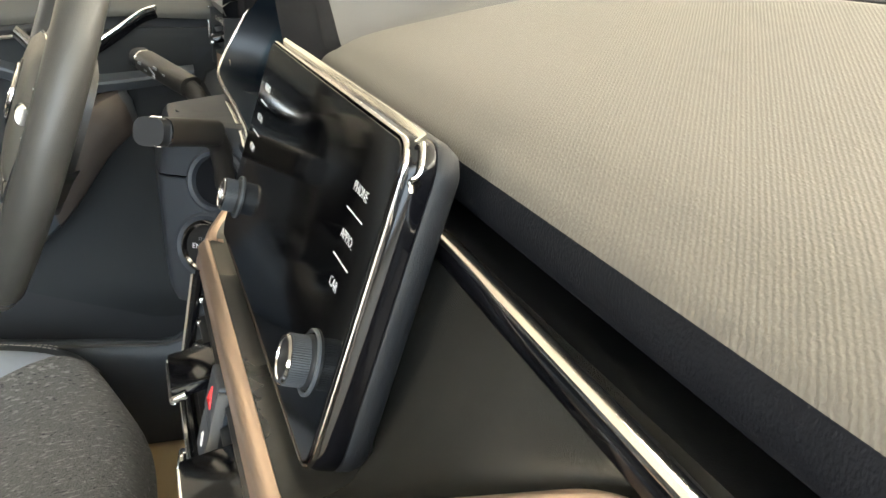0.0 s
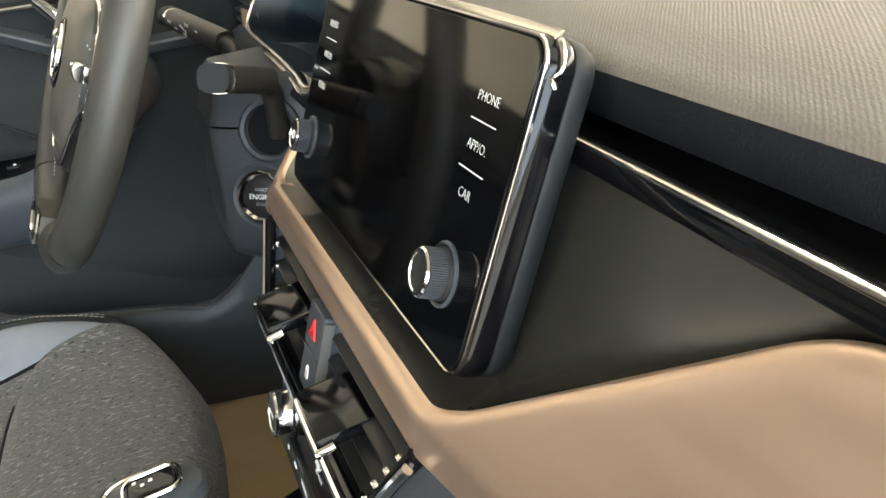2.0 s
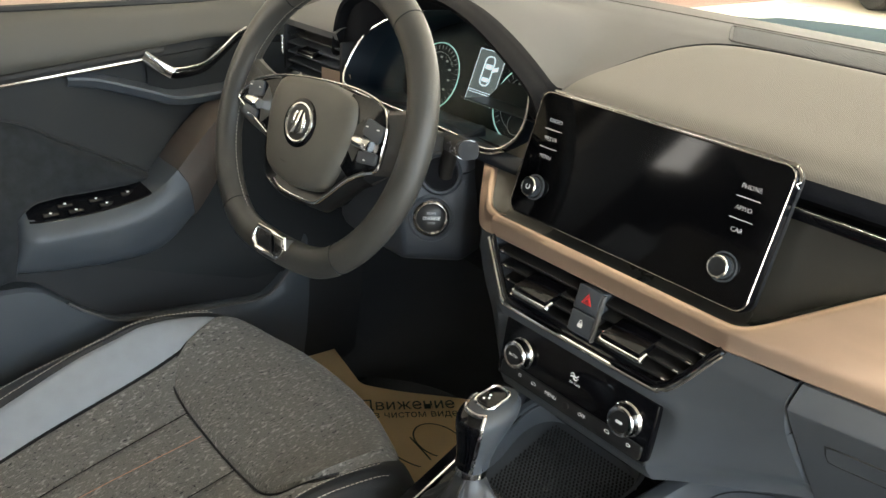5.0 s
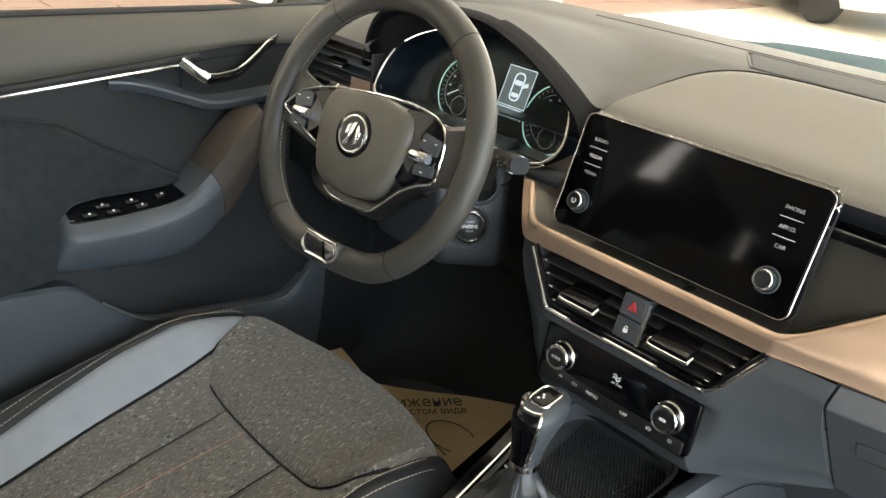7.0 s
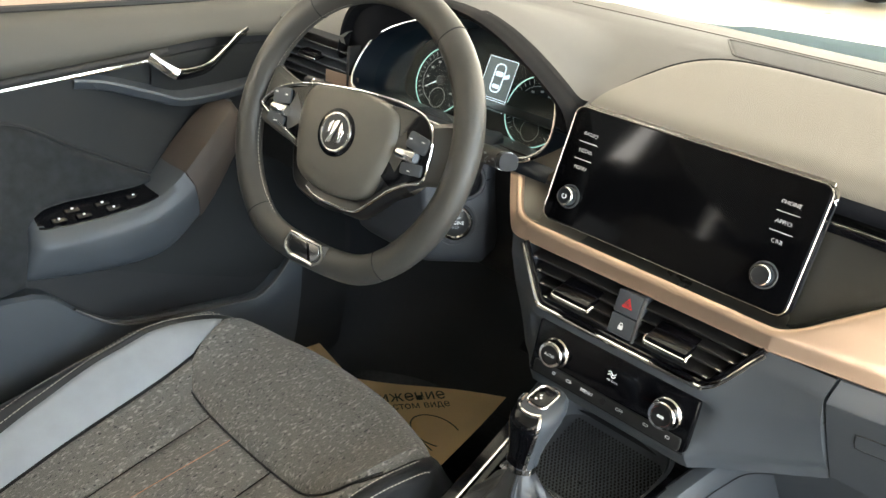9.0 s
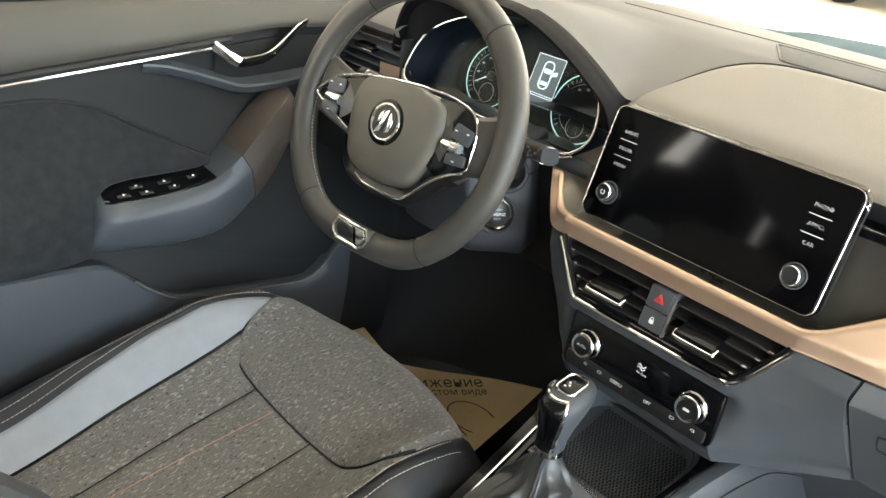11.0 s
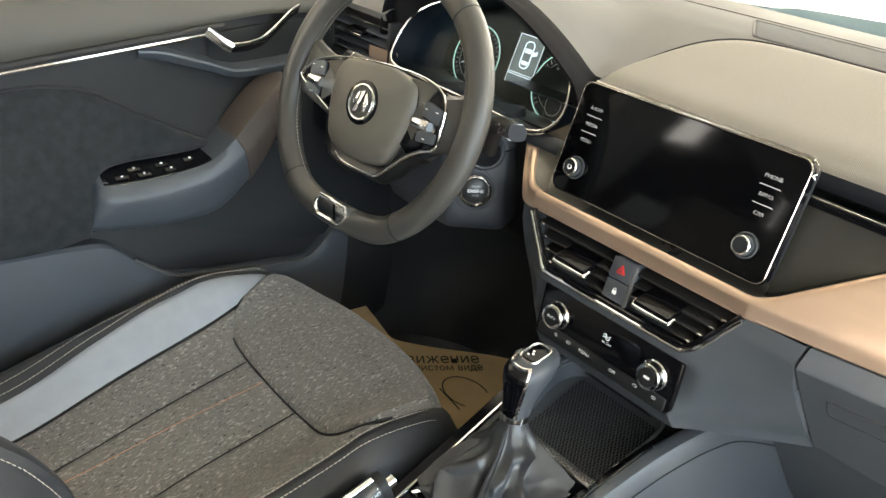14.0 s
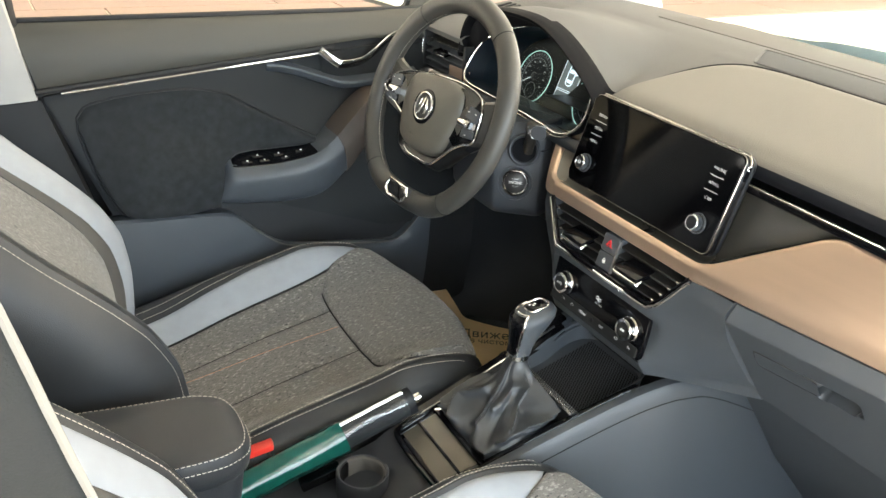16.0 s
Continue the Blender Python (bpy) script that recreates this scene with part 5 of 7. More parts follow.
def door_patch(y_of, z0, z1, ny, nz, off=0.0, lip=0.012):
    """A panel of the door card between heights z0(y) and z1(y); its rim turns back towards the door."""
    rows = []
    for i in range(ny + 1):
        y = lerp(y_of[0], y_of[1], i / ny)
        a, b = z0(y), z1(y)
        row = [Vector((door_x(y, b) - lip, max(y, y_rear(b)), b + 0.0008))]
        for j in range(nz + 1):
            t = j / nz
            z = lerp(b, a, t)
            round_ = 0.004 * (max(0, 1 - min(t, 1 - t) * nz / 1.5))
            row.append(Vector((door_x(y, z) + off - round_, max(y, y_rear(z)), z)))
        row.append(Vector((door_x(y, a) - lip, max(y, y_rear(a)), a - 0.0008)))
        rows.append(row)
    return loft(rows)


strip_z = lambda y: 0.948 + 0.096 * (y + 0.30)
part("backing", loft([[Vector((door_x(y, z) - 0.016, max(y, y_rear(z) - 0.006), z)) for z in np.linspace(1.034, 0.36, 18)] for y in np.linspace(0.22, -0.70, 24)]), M_BLACK, door)
part("upper_trim", door_patch((0.20, -0.655), lambda y: strip_z(min(y, -0.02)) + 0.012 - 0.03 * max(0, y + 0.02), lambda y: 1.036, 40, 12, 0.0), M_DOORTOP, door, "soft grey upper trim")
part("upper_face", door_patch((0.20, -0.655), lambda y: 0.60 + 0.10 * min(1, max(0, -y / 0.3)), lambda y: strip_z(min(y, 0.0)) - 0.004, 50, 16, -0.004), M_CARD, door, "dark grey door card")
part("chrome_line", tube([Vector((door_x(y, strip_z(y)) + 0.0045, y, strip_z(y))) for y in np.linspace(-0.595, -0.125, 30)], 0.0026, 0.0030, 8), M_CHROME, door, "thin chrome strip")
part("dark_groove", tube([Vector((door_x(y, strip_z(y)) + 0.001, y, strip_z(y) + 0.0075)) for y in np.linspace(-0.64, -0.10, 30)], 0.005, 0.0055, 8), M_BLACK, door)
# Padded cloth insert: it swells towards the armrest and sinks into a dark groove at its rim.
top_in = curve1([-0.576, -0.558, -0.461, -0.391, -0.317, -0.256, -0.198, -0.125], [0.872, 0.892, 0.907, 0.909, 0.896, 0.862, 0.830, 0.792])
bot_in = curve1([-0.576, -0.567, -0.540, -0.511, -0.432, -0.350, -0.335, -0.300, -0.125], [0.860, 0.814, 0.733, 0.692, 0.686, 0.694, 0.770, 0.787, 0.788])


def swell(y, z):
    a = min(1.0, max(0.0, (0.875 - z) / 0.12))
    b = min(1.0, max(0.0, (y + 0.590) / 0.10))
    c = 1.0 - 0.75 * min(1.0, max(0.0, (y + 0.330) / 0.06))
    return 0.034 * a * a * (3 - 2 * a) * b * c


rows = []
for i in range(61):
    y = lerp(-0.575, -0.127, i / 60)
    a, b = bot_in(y), top_in(y)
    row = [Vector((door_x(y, b) - 0.006, y, b + 0.002))]
    for j in range(27):
        t = j / 26
        z = lerp(b, a, t)
        e = min(1.0, min(t, 1 - t) * (b - a) / 0.014, (y + 0.580) / 0.014)
        row.append(Vector((door_x(y, z) - 0.005 + (0.010 + swell(y, z)) * math.sqrt(max(0, 1 - (1 - e) ** 2)), y, z)))
    row.append(Vector((door_x(y, a) - 0.006, y, a - 0.002)))
    rows.append(row)
part("cloth_insert", loft(rows), M_INSERT, door, "padded black cloth insert")
rim_in = [Vector((door_x(y, top_in(y)) - 0.002, y, top_in(y) + 0.0025)) for y in np.linspace(-0.127, -0.575, 40)] + [Vector((door_x(y, bot_in(y)) - 0.002, y - 0.002, bot_in(y))) for y in np.linspace(-0.575, -0.36, 30)]
part("insert_groove", tube([p + Vector((-0.0015, 0, 0)) for p in rim_in], 0.0022, 0.0025, 6, up=(1, 0, 0)), M_BLACK, door, "dark groove round the insert")
# Armrest with a chamfered upper edge, sweeping up into the grab handle.
arm_top = spline([(-0.700, -0.340, 0.776), (-0.664, -0.322, 0.772), (-0.660, -0.26, 0.770), (-0.656, -0.20, 0.776), (-0.650, -0.16, 0.788), (-0.645, -0.128, 0.815), (-0.643, -0.099, 0.847), (-0.648, -0.061, 0.882), (-0.668, -0.030, 0.896), (-0.700, -0.012, 0.898)], 6)
arm_mid = spline([(-0.700, -0.346, 0.754), (-0.650, -0.327, 0.753), (-0.646, -0.26, 0.750), (-0.643, -0.20, 0.755), (-0.639, -0.16, 0.766), (-0.636, -0.118, 0.793), (-0.635, -0.085, 0.828), (-0.641, -0.048, 0.866), (-0.662, -0.020, 0.882), (-0.700, -0.006, 0.886)], 6)
arm_low = spline([(-0.705, -0.362, 0.712), (-0.662, -0.347, 0.710), (-0.657, -0.26, 0.699), (-0.652, -0.20, 0.699), (-0.648, -0.15, 0.709), (-0.644, -0.108, 0.745), (-0.642, -0.076, 0.785), (-0.648, -0.040, 0.835), (-0.668, -0.012, 0.858), (-0.705, -0.002, 0.866)], 6)
rows = []
for i, (a, m_, b) in enumerate(zip(arm_top, arm_mid, arm_low)):
    rise = 0.018 * max(0.0, 1 - max(0, i - 6) / 22)
    row = [Vector((-0.712, a.y, a.z + rise + 0.002)), Vector((-0.692, a.y, a.z + rise)), a + Vector((-0.003, 0, 0.0012)), a, a.lerp(m_, 0.5) + Vector((0.001, 0, 0.001)), m_ + Vector((-0.0008, 0, 0.002)), m_ + Vector((0.0, 0, -0.002))]
    for j in range(1, 5):
        row.append(m_.lerp(b, j / 5) + Vector((0.003 * math.sin(math.pi * j / 5), 0, 0)))
    row += [b, b + Vector((-0.006, 0, -0.005)), Vector((-0.72, b.y, b.z - 0.012))]
    rows.append(row)
part("armrest", loft(rows), M_PANEL, door, "grey-blue armrest and grab handle")
grab = [[p + Vector((0.0022, 0.001, 0.0022 if k < 4 else (0.0 if k < 9 else -0.002))) for k, p in enumerate(r)] for r in rows[31:51]]
part("grab_skin", loft([[p.lerp(q, 0.06) for p, q in zip(rows[31], grab[0])]] + grab), M_GRAB, door, "brown-grey grab handle skin")
rows = []
for i in range(6, 25):
    a = arm_top[i]
    rise = 0.018 * max(0.0, 1 - max(0, i - 6) / 22)
    rows.append([Vector((-0.700, a.y, a.z + rise + 0.006)), Vector((-0.691, a.y, a.z + rise + 0.0020)), a + Vector((-0.006, 0, 0.0030)), a + Vector((-0.003, 0, 0.0024)), a + Vector((-0.002, 0, 0.0006))])
sw = part("switch_panel", loft(rows), M_PIANO, door, "gloss black window switch panel")
for i, x in ((3, -0.672), (5, -0.684), (6, -0.672), (9, -0.684), (10, -0.671), (14, -0.680)):
    p = arm_top[i + 6]
    zc = p.z + 0.018 * max(0.0, 1 - i / 22) * (-0.664 - x) / 0.027 + 0.0032
    part("window_switch", rbox(0.010, 0.020, 0.003, pose(x, p.y, zc, 0, 28, 4), 0.0012), M_PIANO, sw)
    part("switch_mark", rbox(0.0022, 0.0030, 0.0006, pose(x + 0.0012, p.y, zc + 0.0022, 0, 28, 4), 0), M_WHITE, sw, smooth=False)
# Lower bin.
rows = []
for i in range(41):
    y = lerp(-0.70, 0.10, i / 40)
    zt = curve1([-0.70, -0.52, -0.335, -0.27, -0.22, -0.05, 0.01, 0.06, 0.10], [0.702, 0.696, 0.681, 0.628, 0.596, 0.572, 0.566, 0.600, 0.66])(y)
    xo = -0.664 + 0.006 * math.sin(i / 6)
    rows.append([Vector((-0.70, y, zt - 0.004)), Vector((xo - 0.006, y, zt)), Vector((xo, y, zt - 0.005)), Vector((xo + 0.006, y, lerp(zt, 0.50, 0.35))), Vector((xo + 0.004, y, lerp(zt, 0.50, 0.7))), Vector((xo - 0.004, y, 0.48)), Vector((xo - 0.02, y, 0.40))])
part("lower_bin", loft(rows), M_PANEL, door, "grey-blue lower door bin")
lip = [Vector((-0.660, y, curve1([-0.30, -0.27, -0.22, -0.05, 0.01, 0.06, 0.10], [0.655, 0.628, 0.596, 0.572, 0.566, 0.600, 0.66])(y) + 0.001)) for y in np.linspace(-0.29, 0.09, 24)]
part("bin_lip", tube(lip, 0.0030, 0.0022, 8), M_DASH, door, "pale lip of the door bin")
# Inner handle above a ledge.
ledge = spline([(-0.722, -0.235, 0.945), (-0.716, -0.195, 0.940), (-0.707, -0.126, 0.918), (-0.700, -0.090, 0.907), (-0.697, -0.040, 0.908), (-0.696, 0.010, 0.913), (-0.698, 0.070, 0.920)], 6)
part("handle_ledge", loft([[Vector((-0.735, p.y, p.z + 0.012)), p + Vector((-0.012, 0, 0.008)), p + Vector((0, 0, 0.0035)), p + Vector((0.001, 0, 0.0)), p + Vector((-0.004, 0, -0.010)), Vector((-0.735, p.y, p.z - 0.016))] for p in ledge]), M_PANEL, door, "grey ledge under the handle")
part("handle_bowl", loft([[Vector((door_x(p.y, z) + 0.0015, p.y, z)) for z in (p.z + 0.004, lerp(p.z, 0.962, 0.4), lerp(p.z, 0.962, 0.8), 0.962)] for p in ledge[12:]]), M_CARD, door, "dark handle bowl")
lever = spline([(-0.7205, -0.128, 0.972), (-0.708, -0.112, 0.960), (-0.700, -0.098, 0.951), (-0.699, -0.075, 0.950), (-0.700, -0.045, 0.956), (-0.704, -0.015, 0.974), (-0.710, 0.012, 0.992), (-0.716, 0.03, 0.998)], 6)
part("handle_body", loft([[p + Vector((-0.002, 0, -0.003)), p + Vector((0.001, 0, -0.006)), p + Vector((-0.004, 0.002, -0.015 + 0.004 * k / len(lever))), p + Vector((-0.014, 0.002, -0.014))] for k, p in enumerate(lever)]), M_PIANO, door, "gloss black handle body")
part("inner_handle", tube(lever, 0.0030, 0.0036, 10, power=2.4), M_CHROME, door, "chrome inner door handle")
part("handle_plate", tube(spline([(-0.716, -0.130, 0.970), (-0.703, -0.112, 0.955), (-0.696, -0.098, 0.946)], 5), 0.003, 0.0085, 10, power=3), M_CHROME, door)
part("belt_seal", tube([Vector((-0.757, y, 1.035)) for y in np.linspace(-0.72, 0.28, 10)], 0.006, 0.006, 8), M_BLACK, door)
part("window_frame", tube(spline([(-0.757, -0.665, 1.03), (-0.735, -0.672, 1.12), (-0.68, -0.69, 1.30), (-0.62, -0.70, 1.42)], 5), 0.022, 0.02, 8, power=3), M_BLACK, door)
mir = thing("door_mirror", (-0.93, 0.10, 0.97), "grey exterior door mirror outside the side window", "door mirror")
MM = pose(-0.935, 0.095, 1.072, 90, 0, 12)
part("shell", loft([[MM @ Vector((x * f, y * f, z)) for x, y in rrect(0.215, 0.125, 0.035, 6)] for f, z in ((0.90, 0.004), (0.97, 0.010), (1.0, 0.004), (1.0, -0.012), (0.95, -0.045), (0.80, -0.068), (0.4, -0.080))], ring=True, cap=True), M_STRIP, mir, "grey mirror housing")
part("mirror_glass", plate(rrect(0.190, 0.108, 0.030, 6), 0.003, 0.006, MM, 0.001), M_CHROME, mir, "mirror glass")
part("mirror_foot", tube(spline([(-0.77, 0.165, 1.030), (-0.82, 0.150, 1.030), (-0.87, 0.135, 1.036)], 4), 0.030, 0.022, 12, power=2.6), M_STRIP, mir, "mirror foot")

# ---- seats ----
XC = -0.360
M_THREAD = mat("orange_thread", (0.46, 0.24, 0.15), 0.8)
front_y = lambda dx: -0.022 - 0.085 * (abs(dx) / 0.235) ** 2.4
z_mid = curve1([-0.60, -0.50, -0.35, -0.215, -0.12, -0.07, -0.045, -0.03, -0.015], [0.492, 0.508, 0.545, 0.573, 0.595, 0.598, 0.592, 0.580, 0.560])


def cushion(dx, y):
    """The top of the seat cushion, dx from its middle line."""
    back = 0.085 * (abs(dx) / 0.235) ** 2.4
    a = abs(dx)
    grow = min(1.0, max(0.0, (-(y + back) - 0.03) / 0.12))
    rise = 0.0
    if a > 0.12:
        t = min(1.0, (a - 0.12) / 0.105)
        rise = (0.014 + 0.026 * grow) * t * t * (3 - 2 * t)
    if a > 0.228:
        rise -= 0.5 * (a - 0.228) + 14 * (a - 0.228) ** 2
    return Vector((XC + dx, y, z_mid(y + back * 0.75) + rise))


def patch(surface, rim, na=18, nb=24, puff=0.004, drop_=0.0035, way=Vector((0, 0, 1)), soft=0.016):
    """A padded panel: rim(a, b) gives its place on a surface for a, b from 0 to 1; it sinks at its seams."""
    rows = []
    for i in range(na + 1):
        row = []
        a = i / na
        for j in range(nb + 1):
            b = j / nb
            p = surface(*rim(a, b))
            da = min(a, 1 - a) * (surface(*rim(0, b)) - surface(*rim(1, b))).length
            db = min(b, 1 - b) * (surface(*rim(a, 0)) - surface(*rim(a, 1))).length
            e = min(1.0, min(da, db) / soft)
            row.append(p + way * (-drop_ + (drop_ + puff) * math.sqrt(max(0, 1 - (1 - e) ** 2))))
        rows.append(row)
    return loft(rows)


u_seam = curve1([-0.206, -0.190, -0.172, -0.150, -0.118, -0.050, 0.04, 0.118, 0.158, 0.185, 0.200], [-0.112, -0.135, -0.175, -0.206, -0.218, -0.224, -0.226, -0.224, -0.216, -0.196, -0.160])
inn = curve1([-0.58, -0.50, -0.38, -0.257, -0.187, -0.146, -0.112], [0.142, 0.145, 0.153, 0.161, 0.167, 0.180, 0.204])
out = curve1([-0.58, -0.50, -0.385, -0.28, -0.20, -0.15, -0.112], [0.190, 0.192, 0.207, 0.222, 0.221, 0.215, 0.206])


def build_seat(passenger=False):
    seat = thing("car_seat", (XC, -0.40, 0.30), "charcoal fabric car seat with pale inlays and cream stitching", "car seat", "front seats")
    part("front_pad", patch(cushion, lambda a, b: (lerp(-0.206, 0.200, a), lerp(front_y(lerp(-0.206, 0.200, a)), u_seam(lerp(-0.206, 0.200, a)), b)), 34, 22, 0.006), M_FABRIC, seat, "padded charcoal front pad")
    lines = (lambda y: -inn(y) + 0.002, lambda y: -0.068 + 0.02 * (y + 0.22) * -1, lambda y: 0.070, lambda y: 0.203)
    starts = (-0.190, -0.070, 0.070, 0.198)
    for k in range(3):
        def rim(a, b, k=k):
            y = lerp(u_seam(lerp(starts[k], starts[k + 1], a)), -0.58, b)
            return lerp(lines[k](y) + 0.001, lines[k + 1](y) - 0.001, a), y
        part("seat_panel", patch(cushion, rim, 14, 26, 0.0030, 0.0035), M_FABRIC, seat)
    part("u_seam", tube([cushion(dx, u_seam(dx)) + Vector((0, 0, -0.0014)) for dx in np.linspace(-0.204, 0.199, 90)], 0.0015, 0.0012, 6), M_BLACK, seat, "dark sunk seam")
    part("thread_line", tube([cushion(-0.007 + 0.08 * (y + 0.23), y) + Vector((0, 0, 0.0032)) for y in np.linspace(-0.232, -0.56, 30)], 0.00055, n=5), M_THREAD, seat, "orange decorative thread")
    part("inlay", patch(cushion, lambda a, b: (-lerp(inn(lerp(-0.114, -0.58, b)), out(lerp(-0.114, -0.58, b)), a), lerp(-0.114, -0.58, b)), 10, 34, 0.0025, 0.002), M_INLAY, seat, "pale blue-grey bolster inlay")
    for s in (-1, 1):
        edge_ = (lambda y: out(y)) if s < 0 else (lambda y: 0.203)
        # Leather edge over the crest and down the flank.
        rows = []
        for y in np.linspace(0, 1, 50):
            yy = lerp(-0.072, -0.60, y)
            o = edge_(yy) if yy < -0.112 else lerp(0.192, edge_(-0.112), min(1, (-0.072 - yy) / 0.040))
            row = [cushion(s * (o - 0.001), yy) + Vector((0, 0, -0.0035))]
            for k in range(1, 7):
                d = lerp(o, 0.2495, k / 6)
                row.append(cushion(s * d, yy) + Vector((0, 0, 0.0015 if k > 1 else 0.0008)))
            e = row[-1]
            row += [e + Vector((s * 0.006, 0, -0.012)), e + Vector((s * 0.0085, 0, -0.035)), Vector((e.x + s * 0.004, e.y, lerp(e.z, 0.42, 0.6))), Vector((e.x - s * 0.006, e.y, 0.42))]
            rows.append(row)
        part("bolster", loft(rows), M_LEATHER, seat, "dark leather bolster")
        for off, lift in ((0.0085 if s > 0 else 0.0055, 0.0024), (0.026 if s > 0 else 0.020, 0.002)):
            path = []
            for y in np.linspace(-0.116, -0.58, 60):
                path.append(cushion(s * min(0.247, edge_(y) + off), y) + Vector((0, 0, lift + 0.0008)))
            stitches(path, seat, 0.0060, 0.0042, 0.0007)
    under = [[cushion(dx, lerp(front_y(dx) - 0.012, -0.59, j / 24)) + Vector((0, 0, -0.0055)) for j in range(25)] for dx in np.linspace(-0.245, 0.245, 31)]
    part("lining", loft(under), M_BLACK, seat)
    # Front and base.
    rows = []
    for dx in np.linspace(-0.252, 0.252, 30):
        y = front_y(dx) if abs(dx) < 0.25 else front_y(0.25)
        p = cushion(dx * 0.99, y)
        rows.append([p + Vector((0, -0.01, 0.0)), p + Vector((0, 0.006, -0.016)), p + Vector((0, 0.004, -0.06)), Vector((p.x, y - 0.02, 0.46)), Vector((p.x * 1.0, y - 0.06, 0.40))])
    part("front_skirt", loft(rows), M_FABRIC, seat)
    part("base", box(XC - 0.215, XC + 0.215, -0.56, -0.14, 0.30, 0.50, 0.02), M_BLACK, seat)

    # Backrest.
    line = curve1([0.48, 0.57, 0.63, 0.70, 0.76, 0.80, 0.84, 0.88, 0.95, 1.05, 1.16], [-0.560, -0.551, -0.549, -0.557, -0.584, -0.616, -0.654, -0.694, -0.756, -0.830, -0.900])

    def rest(dx, z):
        a = abs(dx)
        t = min(1.0, max(0.0, (a - 0.10) / 0.115))
        fwd = 0.048 * t * t * (3 - 2 * t)
        if a > 0.222:
            fwd -= 1.0 * (a - 0.222) + 20 * (a - 0.222) ** 2
        return Vector((XC + dx - (0.012 if passenger else 0.0), line(z) - 0.035 + fwd, z))
    fw = Vector((0, 0.95, 0.3))
    part("back_panel", patch(rest, lambda a, b: (lerp(-0.135, 0.135, a), lerp(0.53, 1.12, b)), 22, 26, 0.005, way=fw), M_FABRIC, seat)
    for s in (-1, 1):
        wide = lambda b: 0.178 - 0.042 * b
        crest = 0.200 if passenger and s < 0 else 0.228
        if crest < 0.22:
            part("back_band", patch(rest, lambda a, b, s=s: (s * lerp(0.200, 0.228, a), lerp(0.545, 1.06, b)), 8, 40, 0.002, 0.002, fw), M_LEATHER, seat, "dark leather band beside the inlay")
            stitches([rest(s * 0.2035, z) + Vector((0, 0.0035, 0.001)) for z in np.linspace(0.55, 1.02, 60)], seat, 0.0060, 0.0042, 0.0007)
        part("back_inlay", patch(rest, lambda a, b, s=s: (s * lerp(wide(b), crest, a), lerp(0.545, 1.06, b)), 10, 40, 0.003, 0.002, fw), M_INLAY if s < 0 else M_LEATHER, seat, "pale blue-grey backrest inlay" if s < 0 else "")
        part("back_side", patch(rest, lambda a, b, s=s: (s * lerp(0.135, wide(b), a), lerp(0.53, 1.06, b)), 6, 30, 0.002, 0.002, fw), M_STRIP if s < 0 else M_LEATHER, seat)
        rows = []
        for z in np.linspace(0.50, 1.14, 36):
            row = [rest(s * lerp(0.2275, 0.247, k / 4), z) + Vector((0, 0.0015, 0)) for k in range(5)]
            e = row[-1]
            row += [e + Vector((s * 0.006, -0.014, 0)), e + Vector((s * 0.010, -0.05, -0.005)), e + Vector((s * 0.008, -0.10, -0.02)), e + Vector((-s * 0.02, -0.14, -0.03))]
            rows.append(row)
        part("back_bolster", loft(rows), M_LEATHER, seat, "dark leather backrest bolster")
        if s < 0:
            stitches([rest(s * 0.247, z) + Vector((s * 0.004, -0.004, 0)) for z in np.linspace(0.55, 1.10, 60)], seat, 0.0060, 0.0042, 0.0008)
        stitches([rest(s * 0.2305, z) + Vector((0, 0.0035, 0.001)) for z in np.linspace(0.55, 1.02, 60)], seat, 0.0060, 0.0042, 0.0007)
    part("back_shell", loft([[Vector((XC + dx, line(z) - 0.13, z - 0.02)) for dx in np.linspace(-0.235, 0.235, 6)] for z in np.linspace(0.45, 1.15, 12)]), M_BLACK, seat)
    return seat


build_seat()
build_seat(True).location = (XC + 0.708, -0.440, 0.308)
belt_thing = thing("seat_belt", (0.55, -0.62, 0.50), "grey seat belt webbing hanging beside the passenger seat", "seat belt")
belt = spline([(0.625, -0.84, 1.36), (0.53, -0.748, 1.26), (0.5175, -0.702, 1.09), (0.5150, -0.63, 0.80), (0.56, -0.60, 0.48)], 8)
part("webbing", loft([[p + Vector((0.0, -0.046, 0.0)), p + Vector((0.0005, -0.004, 0)), p + Vector((0, 0.0, 0)), p + Vector((-0.0012, -0.004, 0)), p + Vector((-0.0012, -0.046, 0))] for p in belt]), M_WEB, belt_thing)
part("edge", tube([p + Vector((0.001, 0.0005, 0)) for p in belt], 0.0020, n=6), M_WEBEDGE, belt_thing, "pale woven edge")

# ---- centre console ----
z_con = lambda y: 0.658 + 0.328 * y
half_w = lambda y: curve1([-0.28, -0.10, 0.0, 0.10], [0.076, 0.090, 0.100, 0.116])(y)
console = thing("centre_console", (0, -0.15, 0.30), "grey-blue plastic centre console with chrome side rails", "centre console")
